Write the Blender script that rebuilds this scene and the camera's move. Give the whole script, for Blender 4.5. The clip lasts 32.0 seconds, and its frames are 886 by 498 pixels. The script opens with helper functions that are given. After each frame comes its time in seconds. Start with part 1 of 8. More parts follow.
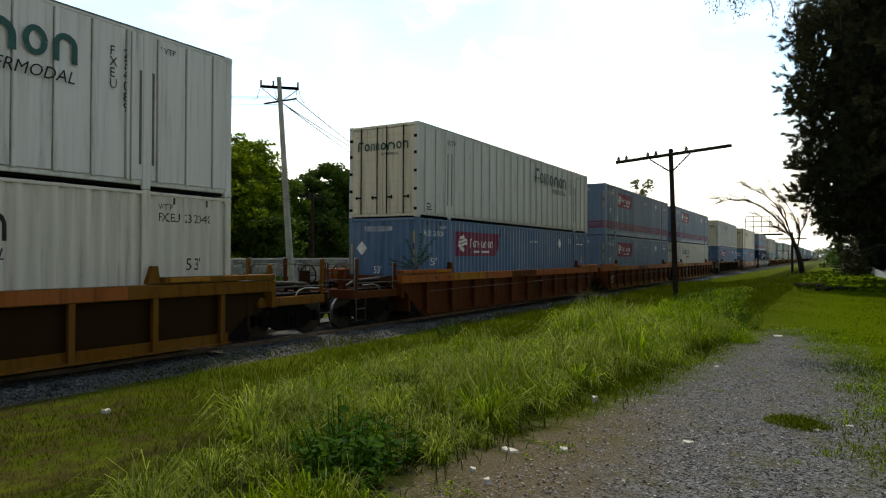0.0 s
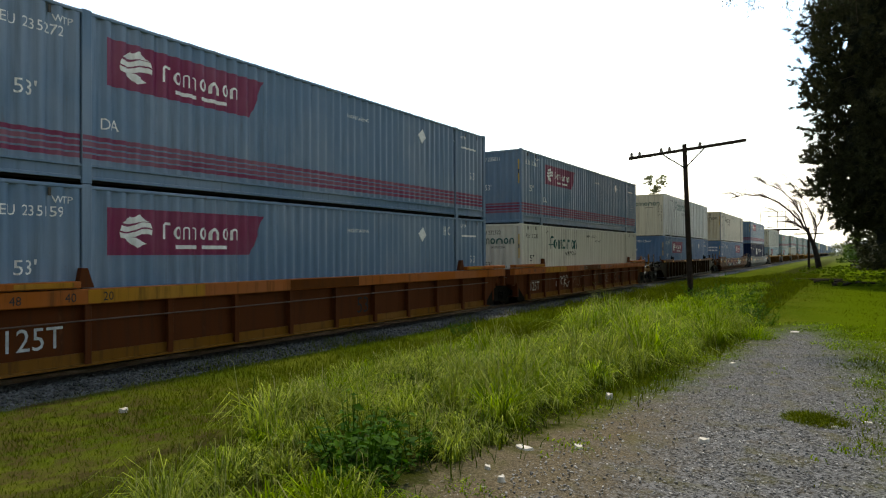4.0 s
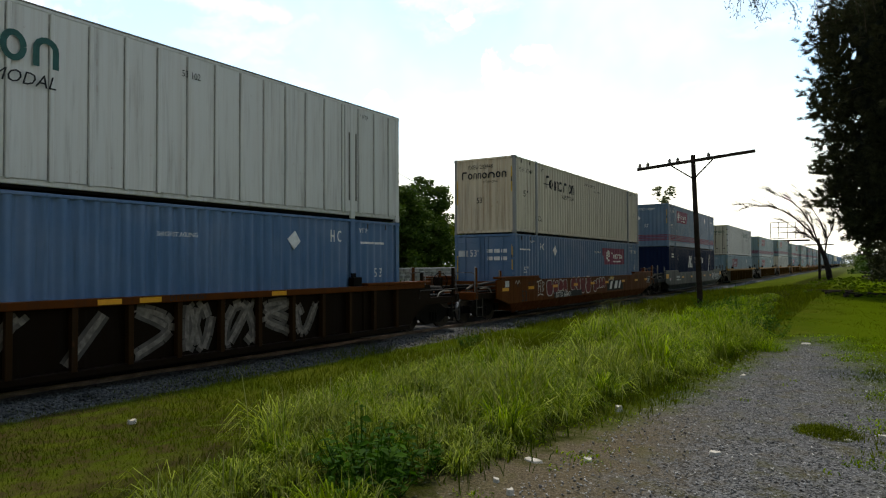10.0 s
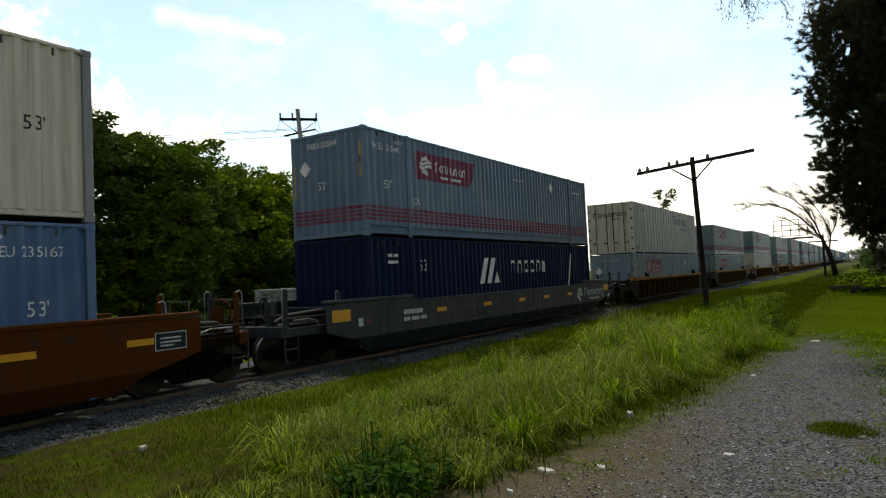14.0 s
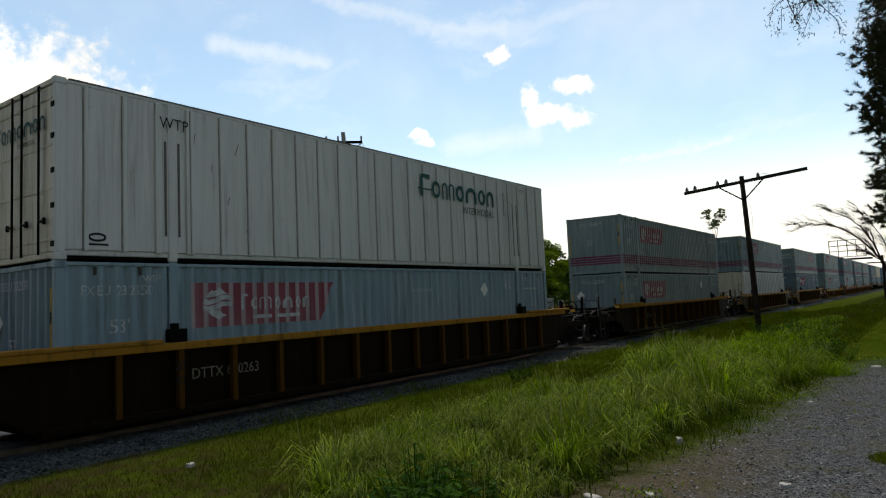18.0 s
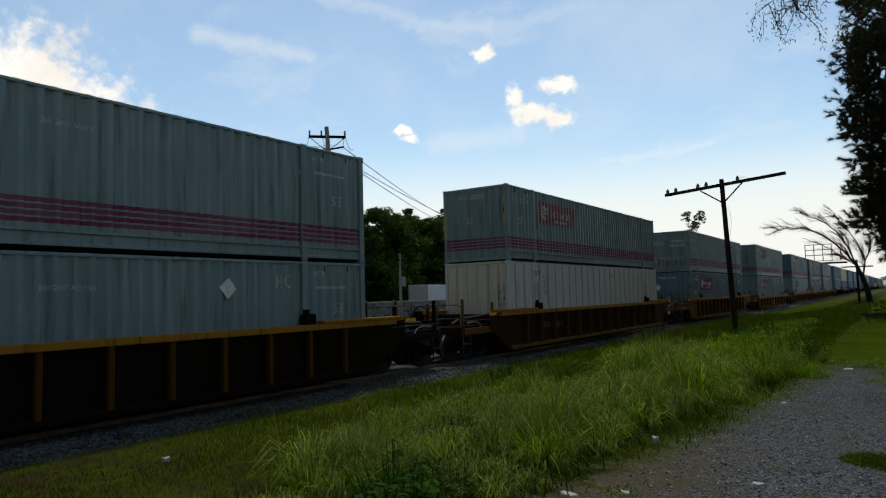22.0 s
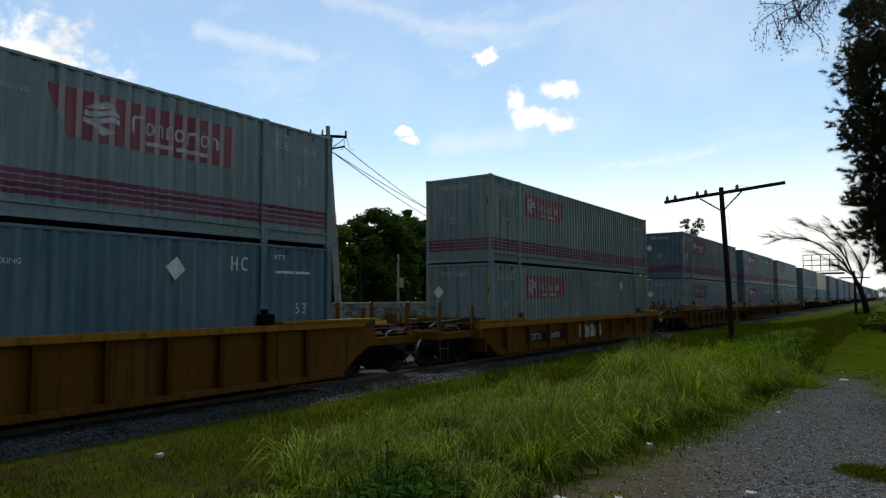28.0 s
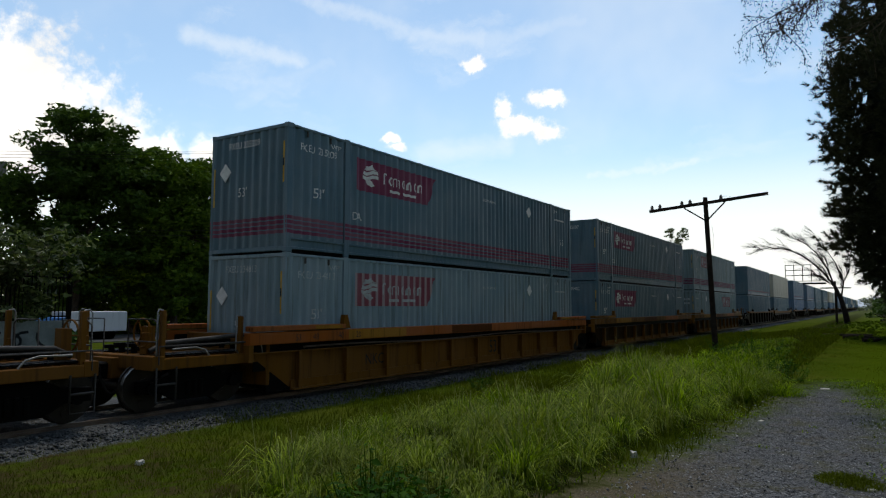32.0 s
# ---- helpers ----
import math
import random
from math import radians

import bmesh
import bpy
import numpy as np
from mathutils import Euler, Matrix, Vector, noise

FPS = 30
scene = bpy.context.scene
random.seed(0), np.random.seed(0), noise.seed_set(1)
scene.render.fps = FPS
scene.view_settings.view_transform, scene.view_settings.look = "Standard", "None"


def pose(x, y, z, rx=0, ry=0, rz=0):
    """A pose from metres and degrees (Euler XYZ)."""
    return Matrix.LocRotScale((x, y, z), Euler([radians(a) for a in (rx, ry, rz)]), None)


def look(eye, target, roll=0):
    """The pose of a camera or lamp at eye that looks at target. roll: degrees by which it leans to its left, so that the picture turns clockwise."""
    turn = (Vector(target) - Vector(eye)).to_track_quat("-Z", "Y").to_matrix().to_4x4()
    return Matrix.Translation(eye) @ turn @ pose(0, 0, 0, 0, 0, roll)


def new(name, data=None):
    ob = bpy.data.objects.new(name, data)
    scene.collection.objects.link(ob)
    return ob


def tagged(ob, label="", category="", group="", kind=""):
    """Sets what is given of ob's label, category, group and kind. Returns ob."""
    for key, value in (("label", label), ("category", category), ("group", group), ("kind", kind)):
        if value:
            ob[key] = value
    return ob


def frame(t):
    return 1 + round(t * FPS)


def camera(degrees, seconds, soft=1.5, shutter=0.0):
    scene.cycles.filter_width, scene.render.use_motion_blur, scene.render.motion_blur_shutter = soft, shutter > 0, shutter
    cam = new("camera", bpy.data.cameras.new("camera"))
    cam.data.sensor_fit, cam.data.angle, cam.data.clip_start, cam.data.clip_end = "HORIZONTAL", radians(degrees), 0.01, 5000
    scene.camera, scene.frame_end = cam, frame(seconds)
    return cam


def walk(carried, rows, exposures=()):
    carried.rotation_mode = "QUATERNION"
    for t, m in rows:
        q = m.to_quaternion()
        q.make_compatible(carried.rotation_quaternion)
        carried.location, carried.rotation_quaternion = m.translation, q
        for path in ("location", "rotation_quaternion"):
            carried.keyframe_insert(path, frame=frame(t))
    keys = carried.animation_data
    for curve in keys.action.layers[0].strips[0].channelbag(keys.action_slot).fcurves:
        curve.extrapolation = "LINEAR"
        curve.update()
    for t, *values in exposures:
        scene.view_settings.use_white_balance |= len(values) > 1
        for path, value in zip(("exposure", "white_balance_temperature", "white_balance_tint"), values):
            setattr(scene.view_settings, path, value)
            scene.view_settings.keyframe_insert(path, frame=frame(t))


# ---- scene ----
# ---- camera: held by hand on one spot, turning a little; the track runs along +y ----
CAM_Z = 1.70
cam = camera(67.27, 32.0, soft=1.2)
PATH = [
    (0, pose(0, 0, CAM_Z, 90.58, -0.24, 30.27)),
    (0.5, pose(0, 0, CAM_Z, 90.53, -0.10, 29.94)),
    (1, pose(0, 0, CAM_Z, 90.47, -0.14, 29.90)),
    (1.5, pose(0, 0, CAM_Z, 90.32, -0.01, 30.33)),
    (2, pose(0, 0, CAM_Z, 90.23, 0.15, 30.75)),
    (2.5, pose(0, 0, CAM_Z, 90.19, -0.01, 31.05)),
    (3, pose(0, 0, CAM_Z, 90.37, 0.33, 31.25)),
    (3.5, pose(0, 0, CAM_Z, 90.45, 0.25, 31.28)),
    (5.5, pose(0, 0, CAM_Z, 90.35, 0.54, 31.93)),
    (6, pose(0, 0, CAM_Z, 90.55, 0.67, 32.08)),
    (6.5, pose(0, 0, CAM_Z, 90.69, 0.53, 32.17)),
    (7, pose(0, 0, CAM_Z, 90.78, 0.62, 32.22)),
    (7.5, pose(0, 0, CAM_Z, 91.01, 0.46, 32.25)),
    (8, pose(0, 0, CAM_Z, 91.38, 0.53, 32.25)),
    (8.5, pose(0, 0, CAM_Z, 91.67, 0.30, 32.24)),
    (9, pose(0, 0, CAM_Z, 91.82, 0.04, 32.22)),
    (9.5, pose(0, 0, CAM_Z, 91.69, 0.23, 32.20)),
    (10, pose(0, 0, CAM_Z, 91.39, 0.26, 32.07)),
    (10.5, pose(0, 0, CAM_Z, 91.15, 0.39, 32.00)),
    (11, pose(0, 0, CAM_Z, 91.17, 0.42, 31.94)),
    (11.5, pose(0, 0, CAM_Z, 91.19, 0.32, 32.00)),
    (12, pose(0, 0, CAM_Z, 91.29, 0.36, 32.19)),
    (12.5, pose(0, 0, CAM_Z, 91.29, 0.58, 32.25)),
    (13, pose(0, 0, CAM_Z, 91.36, 1.01, 32.24)),
    (13.5, pose(0, 0, CAM_Z, 91.60, 1.60, 32.25)),
    (14, pose(0, 0, CAM_Z, 92.48, 2.69, 32.43)),
    (14.5, pose(0, 0, CAM_Z, 93.14, 2.83, 32.63)),
    (16.5, pose(0, 0, CAM_Z, 94.27, 1.93, 36.16)),
    (17, pose(0, 0, CAM_Z, 94.42, 1.99, 36.44)),
    (17.5, pose(0, 0, CAM_Z, 94.50, 2.17, 36.42)),
    (18, pose(0, 0, CAM_Z, 94.44, 2.47, 36.15)),
    (18.5, pose(0, 0, CAM_Z, 94.28, 2.28, 35.99)),
    (19, pose(0, 0, CAM_Z, 94.16, 2.60, 35.74)),
    (19.5, pose(0, 0, CAM_Z, 94.17, 2.12, 35.21)),
    (20, pose(0, 0, CAM_Z, 94.41, 1.47, 34.88)),
    (20.5, pose(0, 0, CAM_Z, 94.41, 0.82, 34.71)),
    (21, pose(0, 0, CAM_Z, 94.37, 1.21, 34.74)),
    (21.5, pose(0, 0, CAM_Z, 94.24, 1.37, 34.67)),
    (22, pose(0, 0, CAM_Z, 94.13, 1.55, 34.52)),
    (22.5, pose(0, 0, CAM_Z, 94.08, 1.53, 34.42)),
    (23, pose(0, 0, CAM_Z, 94.20, 1.73, 34.35)),
    (23.5, pose(0, 0, CAM_Z, 94.16, 1.64, 34.29)),
    (24, pose(0, 0, CAM_Z, 94.13, 1.76, 34.22)),
    (24.5, pose(0, 0, CAM_Z, 94.05, 1.60, 34.19)),
    (25, pose(0, 0, CAM_Z, 94.21, 1.76, 34.26)),
    (25.5, pose(0, 0, CAM_Z, 94.27, 1.42, 34.43)),
    (27.5, pose(0, 0, CAM_Z, 94.13, 1.20, 34.56)),
    (28, pose(0, 0, CAM_Z, 94.29, 0.29, 34.30)),
    (28.5, pose(0, 0, CAM_Z, 94.11, 0.19, 34.02)),
    (29, pose(0, 0, CAM_Z, 94.22, 0.50, 33.49)),
    (29.5, pose(0, 0, CAM_Z, 94.40, 0.21, 32.88)),
    (30, pose(0, 0, CAM_Z, 94.52, -1.31, 34.50)),
    (30.5, pose(0, 0, CAM_Z, 94.92, -0.93, 34.53)),
    (31, pose(0, 0, CAM_Z, 95.03, -0.15, 34.73)),
    (31.5, pose(0, 0, CAM_Z, 94.97, -0.08, 34.52)),
    (32, pose(0, 0, CAM_Z, 94.90, -0.12, 33.07)),
]
EXPOSURES = [(0, -0.42, 8500, 10), (5.5, 0.12, 8700, 10), (7.0, 0.10, 8600, 10), (9.0, -0.36, 8300, 10), (10.0, -0.48, 8200, 10), (13.0, -0.58, 8400, 10), (14.5, -0.68, 8400, 10), (16.5, -1.05, 7600, 10), (18, -1.05, 7700, 10), (20, -1.46, 7300, 10), (24, -1.30, 7100, 10), (32, -1.20, 7050, 10)]
walk(cam, PATH, EXPOSURES)

# ---- world: sky with thin cirrus, haze near the horizon and a few cumulus clouds ----
SUN_EL, SUN_AZ = radians(70), radians(330)
world = bpy.data.worlds.new("sky_world")
scene.world = world
world.use_nodes = True


class Nodes:
    """Short hand for building a node tree."""

    def __init__(self, tree):
        self.tree = tree
        tree.nodes.clear()

    def add(self, kind, ins=None, **props):
        n = self.tree.nodes.new(kind)
        for key, value in props.items():
            if key == "operation":
                n.operation = value
            elif key == "blend_type":
                n.blend_type = value
            elif key == "data_type":
                n.data_type = value
            elif key == "interpolation_type":
                n.interpolation_type = value
        for key, value in (ins or {}).items():
            socket = n.inputs[key]
            if hasattr(value, "is_linked"):
                self.tree.links.new(value, socket)
            else:
                socket.default_value = value
        return n

    def math(self, op, a, b=0.0, clamp=False):
        n = self.add("ShaderNodeMath", {0: a, 1: b}, operation=op)
        n.use_clamp = clamp
        return n.outputs[0]

    def mix(self, fac, a, b, blend="MIX"):
        n = self.add("ShaderNodeMix", data_type="RGBA", blend_type=blend)
        for key, value in ((0, fac), (6, a), (7, b)):
            if hasattr(value, "is_linked"):
                self.tree.links.new(value, n.inputs[key])
            else:
                n.inputs[key].default_value = value
        return n.outputs[2]

    def noise(self, vec, scale, detail=4.0, rough=0.55):
        return self.add("ShaderNodeTexNoise", {"Vector": vec, "Scale": scale, "Detail": detail, "Roughness": rough}).outputs["Fac"]

    def ramp(self, value, lo, hi, a=0.0, b=1.0):
        n = self.add("ShaderNodeMapRange", {"Value": value, "From Min": lo, "From Max": hi, "To Min": a, "To Max": b}, interpolation_type="SMOOTHSTEP")
        return n.outputs[0]


def build_sky():
    n = Nodes(world.node_tree)
    sky = n.add("ShaderNodeTexSky")
    sky.sky_type, sky.sun_disc = "NISHITA", False
    sky.sun_elevation, sky.sun_rotation = SUN_EL, SUN_AZ
    sky.air_density, sky.dust_density, sky.ozone_density = 1.0, 0.6, 1.2
    way = n.add("ShaderNodeTexCoord").outputs["Generated"]
    up = n.add("ShaderNodeSeparateXYZ", {0: way}).outputs[2]

    def vec(op, a, b=(0, 0, 0), out=0):
        return n.add("ShaderNodeVectorMath", {0: a, 1: b}, operation=op).outputs[out]

    # warped direction, so that cloud outlines are ragged
    warp = n.add("ShaderNodeTexNoise", {"Vector": way, "Scale": 16.0, "Detail": 8.0, "Roughness": 0.65}).outputs["Color"]
    warp = n.add("ShaderNodeVectorMath", {0: vec("SUBTRACT", warp, (0.5, 0.5, 0.5)), 3: 0.05}, operation="SCALE").outputs[0]
    bent = vec("ADD", way, warp)
    clouds = None
    fluff = n.math("MULTIPLY", n.math("SUBTRACT", n.noise(way, 45.0, 6.0, 0.62), 0.5), 1.7)
    for x, y, z, r, flat in CLOUDS:
        off = vec("MULTIPLY", vec("SUBTRACT", bent, (x, y, z)), (1, 1, flat))
        d = n.math("ADD", n.math("DIVIDE", vec("LENGTH", off, out=1), r), fluff)
        puff = n.math("POWER", n.ramp(d, 1.25, 0.45), 1.3)
        clouds = puff if clouds is None else n.math("MAXIMUM", clouds, puff)
    # drawn-out streaks of cirrus
    wisp = None
    for a, b, r, k in STREAKS:
        d = Vector(b) - Vector(a)
        rel = vec("SUBTRACT", bent, a)
        u = n.math("DIVIDE", vec("DOT_PRODUCT", rel, tuple(d), 1), d.length_squared, True)
        along = n.add("ShaderNodeVectorMath", {0: tuple(d), 3: u}, operation="SCALE").outputs[0]
        s = n.math("MULTIPLY", n.ramp(vec("LENGTH", vec("SUBTRACT", rel, along), out=1), r, 0.0), k)
        wisp = s if wisp is None else n.math("MAXIMUM", wisp, s)
    flow = n.add("ShaderNodeMapping", {"Vector": bent, "Rotation": (0.3, 0.5, 0.4), "Scale": (2.2, 7.0, 13.0)}).outputs[0]
    wisp = n.math("MAXIMUM", wisp, n.ramp(n.noise(flow, 1.1, 7.0, 0.6), 0.50, 0.80, 0.0, 0.35))
    veil = n.ramp(n.noise(way, 2.2, 5.0, 0.6), 0.42, 0.72, 0.0, 0.25)
    haze = n.ramp(up, 0.24, 0.07, 0.0, 0.95)
    thin = n.math("MAXIMUM", n.math("MAXIMUM", wisp, veil), haze)
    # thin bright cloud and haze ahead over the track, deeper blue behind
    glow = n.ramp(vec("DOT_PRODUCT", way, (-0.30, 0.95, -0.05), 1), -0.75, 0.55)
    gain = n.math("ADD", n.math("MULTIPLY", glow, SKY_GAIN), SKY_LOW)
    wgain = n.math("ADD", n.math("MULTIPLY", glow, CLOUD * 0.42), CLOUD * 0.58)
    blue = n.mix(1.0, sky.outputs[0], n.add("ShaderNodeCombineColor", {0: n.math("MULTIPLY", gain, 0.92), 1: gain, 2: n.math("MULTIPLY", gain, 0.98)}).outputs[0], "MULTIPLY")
    shade = n.math("MULTIPLY", n.ramp(n.noise(bent, 7.0, 5.0), 0.35, 0.7, 0.80, 1.08), wgain)
    white = n.add("ShaderNodeCombineColor", {0: shade, 1: n.math("MULTIPLY", shade, 1.0), 2: shade}).outputs[0]
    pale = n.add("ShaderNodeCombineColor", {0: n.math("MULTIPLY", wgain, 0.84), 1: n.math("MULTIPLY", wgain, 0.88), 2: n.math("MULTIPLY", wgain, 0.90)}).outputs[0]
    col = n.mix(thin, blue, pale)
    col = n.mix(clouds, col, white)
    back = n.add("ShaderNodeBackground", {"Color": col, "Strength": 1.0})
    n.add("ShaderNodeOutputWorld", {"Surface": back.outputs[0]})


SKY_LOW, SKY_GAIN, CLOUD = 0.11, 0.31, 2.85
CLOUDS = [
    (-0.880, 0.378, 0.265, 0.100, 1.15), (-0.866, 0.419, 0.240, 0.090, 1.2), (-0.845, 0.474, 0.215, 0.075, 1.3), (-0.820, 0.523, 0.200, 0.06, 1.4),
    (-0.900, 0.374, 0.215, 0.10, 1.0), (-0.770, 0.596, 0.212, 0.040, 1.5), (-0.473, 0.808, 0.351, 0.019, 1.8), (-0.441, 0.845, 0.290, 0.016, 0.8),
    (-0.424, 0.868, 0.262, 0.040, 2.2), (-0.400, 0.876, 0.258, 0.032, 2.0), (-0.387, 0.872, 0.2995, 0.026, 1.9), (-0.598, 0.764, 0.246, 0.018, 2.2), (-0.588, 0.775, 0.234, 0.018, 2.4),
]
STREAKS = [
    ((-0.660, 0.630, 0.430), (-0.540, 0.749, 0.384), 0.018, 0.26), ((-0.540, 0.749, 0.384), (-0.461, 0.803, 0.377), 0.022, 0.3), ((-0.461, 0.803, 0.377), (-0.330, 0.855, 0.400), 0.022, 0.22),
    ((-0.739, 0.611, 0.284), (-0.640, 0.690, 0.345), 0.016, 0.14), ((-0.347, 0.918, 0.191), (-0.205, 0.958, 0.200), 0.013, 0.4), ((-0.760, 0.545, 0.365), (-0.672, 0.656, 0.343), 0.022, 0.35), ((-0.55, 0.79, 0.225), (-0.45, 0.86, 0.235), 0.03, 0.35),
]
build_sky()
sun = new("sun", bpy.data.lights.new("sun", "SUN"))
sun.data.energy, sun.data.angle, sun.data.color = 2.7, radians(3.0), (1.0, 0.96, 0.90)
d_sun = Vector((math.sin(SUN_AZ) * math.cos(SUN_EL), math.cos(SUN_AZ) * math.cos(SUN_EL), math.sin(SUN_EL)))
sun.matrix_world = look(d_sun * 80, (0, 0, 0))

# ---- materials ----
MATS = {}


def finish(m, n, color, rough, metal=0.0, bump=None, strength=0.3, dist=0.01, spec=0.5):
    b = n.add("ShaderNodeBsdfPrincipled", {"Base Color": color, "Roughness": rough, "Metallic": metal, "Specular IOR Level": spec})
    if bump is not None:
        bn = n.add("ShaderNodeBump", {"Height": bump, "Strength": strength, "Distance": dist})
        n.tree.links.new(bn.outputs[0], b.inputs["Normal"])
    n.add("ShaderNodeOutputMaterial", {"Surface": b.outputs[0]})
    return m


def start(name):
    m = bpy.data.materials.new(name)
    m.use_nodes = True
    return m, Nodes(m.node_tree)


def rgb(c, k=1.0):
    return (c[0] * k, c[1] * k, c[2] * k, 1)


def plain(name, c, rough=0.6, metal=0.0, var=0.25, scale=3.0, bump=0.25):
    """Painted or bare surface with two scales of variation."""
    if name in MATS:
        return MATS[name]
    m, n = start(name)
    co = n.add("ShaderNodeTexCoord").outputs["Object"]
    big, small = n.noise(co, scale), n.noise(co, scale * 14, 3.0)
    col = n.mix(n.ramp(big, 0.3, 0.7), rgb(c, 1 - var), rgb(c, 1 + var))
    col = n.mix(n.ramp(small, 0.35, 0.75, 0.0, 0.45), col, rgb(c, 0.7))
    finish(m, n, col, n.ramp(small, 0.3, 0.7, rough - 0.1, min(1, rough + 0.1)), metal, small, bump, 0.01, 0.04 if max(c) < 0.05 else 0.3)
    MATS[name] = m
    return m


def paint(name, c, rust=0.35, dirt=0.4, fade=0.2, rough=0.44, rustc=(0.16, 0.06, 0.025), dull=False, stain=0.0):
    """Weathered steel paint: faded patches, vertical dirt runs, rust spots."""
    if name in MATS:
        return MATS[name]
    m, n = start(name)
    co = n.add("ShaderNodeTexCoord").outputs["Object"]
    seed = n.add("ShaderNodeObjectInfo").outputs["Random"]
    move = n.add("ShaderNodeCombineXYZ", {0: n.math("MULTIPLY", seed, 37.0), 1: n.math("MULTIPLY", seed, 91.0), 2: 0.0}).outputs[0]
    co = n.add("ShaderNodeVectorMath", {0: co, 1: move}, operation="ADD").outputs[0]
    big = n.noise(co, 0.55, 5.0)
    runs = n.noise(n.add("ShaderNodeMapping", {"Vector": co, "Scale": (7.0, 7.0, 0.45)}).outputs[0], 1.0, 6.0, 0.65)
    spots = n.noise(co, 9.0, 8.0, 0.7)
    fine = n.noise(co, 60.0, 3.0)
    pale = tuple(v + (0.45 - v) * 0.5 for v in c)
    col = n.mix(n.ramp(big, 0.35, 0.7, 0.0, fade), rgb(c), rgb(pale if max(c) > 0.1 else tuple(v * 1.6 for v in c)))
    col = n.mix(n.ramp(runs, 0.48, 0.72, 0.0, dirt), col, rgb(tuple(min(w, 0.3 * v + 0.3 * w * u) for v, w, u in zip(c, (0.10, 0.085, 0.07), (0.5, 0.5, 0.5)))))
    if stain:
        drips = n.noise(n.add("ShaderNodeMapping", {"Vector": co, "Scale": (11.0, 11.0, 0.28)}).outputs[0], 1.0, 5.0, 0.7)
        col = n.mix(n.math("MULTIPLY", n.ramp(drips, 0.44, 0.66, 0.0, stain), n.ramp(big, 0.30, 0.60, 0.45, 1.0)), col, rgb(tuple(0.35 * v + 0.65 * w for v, w in zip(c, rustc))))
    blot = n.math("MULTIPLY", n.ramp(spots, 0.63, 0.72), n.ramp(big, 0.4, 0.65))
    streak = n.math("MULTIPLY", n.ramp(runs, 0.62, 0.74), n.ramp(spots, 0.45, 0.6))
    col = n.mix(n.math("MULTIPLY", n.math("MAXIMUM", blot, streak), rust, True), col, rgb(rustc))
    finish(m, n, col, n.ramp(runs, 0.3, 0.7, rough - 0.12, rough + 0.2), 0.0, n.math("ADD", n.math("MULTIPLY", spots, 0.7), fine), 0.12, 0.004, 0.03 if dull else 0.35)
    MATS[name] = m
    return m


def leafmat(name, a, b, trans=0.35, gloss=0.3, patchy=0.6, deep=0.6, scale=0.6, bias=1.0):
    """Foliage: colour differs from blade to blade, some light passes through."""
    if name in MATS:
        return MATS[name]
    m, n = start(name)
    isl = n.add("ShaderNodeNewGeometry").outputs["Random Per Island"]
    co = n.add("ShaderNodeTexCoord").outputs["Object"]
    patch = n.ramp(n.noise(co, scale, 3.0), 0.38, 0.62)
    col = n.mix(n.math("POWER", isl, bias), rgb(a), rgb(b))
    col = n.mix(n.math("MULTIPLY", patch, patchy), col, rgb(tuple((u + v) / 2 for u, v in zip(a, b)), deep))
    d = n.add("ShaderNodeBsdfPrincipled", {"Base Color": col, "Roughness": 0.6, "Specular IOR Level": gloss})
    tr = n.add("ShaderNodeBsdfTranslucent", {"Color": n.mix(1.0, col, (1.25, 1.35, 0.7, 1), "MULTIPLY")})
    mx = n.add("ShaderNodeMixShader", {0: trans, 1: d.outputs[0], 2: tr.outputs[0]})
    n.add("ShaderNodeOutputMaterial", {"Surface": mx.outputs[0]})
    MATS[name] = m
    return m


BLUE = paint("container_blue", (0.050, 0.135, 0.262), 0.3, 0.35, 0.25)
BLUEGREY = paint("container_blue_grey", (0.085, 0.165, 0.262), 0.3, 0.3, 0.3)
GREYTEAL = paint("container_faded_teal", (0.165, 0.25, 0.27), 0.5, 0.65, 0.4)
PALEBLUE = paint("container_pale_blue", (0.18, 0.28, 0.33), 0.5, 0.6, 0.4)
CREAM = paint("container_cream", (0.56, 0.535, 0.465), 0.6, 0.35, 0.1)
RUSTCREAM = paint("container_stained_cream", (0.62, 0.57, 0.46), 0.9, 0.4, 0.1, rustc=(0.25, 0.12, 0.04), stain=0.45)
WHITE = paint("container_white", (0.58, 0.595, 0.575), 0.6, 0.3, 0.05, rustc=(0.25, 0.13, 0.05), stain=0.22)
POSTGREY = paint("post_worn_blue_grey", (0.21, 0.215, 0.22), 1.0, 0.5, 0.2, rustc=(0.20, 0.11, 0.05))
ENDRUST = paint("container_rusty_end", (0.60, 0.52, 0.39), 1.0, 0.45, 0.1, rustc=(0.24, 0.11, 0.04), stain=0.75)
ENDWHITE = paint("container_stained_white", (0.62, 0.57, 0.45), 1.0, 0.5, 0.1, rustc=(0.26, 0.13, 0.05), stain=0.4)
TEALBLUE = paint("container_teal_blue", (0.070, 0.150, 0.200), 0.3, 0.4, 0.3)
FADEDPINK = paint("faded_pink_panel", (0.36, 0.255, 0.265), 0.1, 0.3, 0.3)
NAVY = paint("container_navy", (0.007, 0.016, 0.048), 0.1, 0.3, 0.05, dull=True)
CARRED = paint("car_brown_red", (0.085, 0.025, 0.009), 0.5, 0.5, 0.1, dull=True)
CARORANGE = paint("car_orange", (0.30, 0.083, 0.014), 0.9, 0.75, 0.1, dull=True)
CARYELLOW = paint("car_yellow", (0.33, 0.150, 0.018), 1.0, 0.8, 0.05, dull=True)
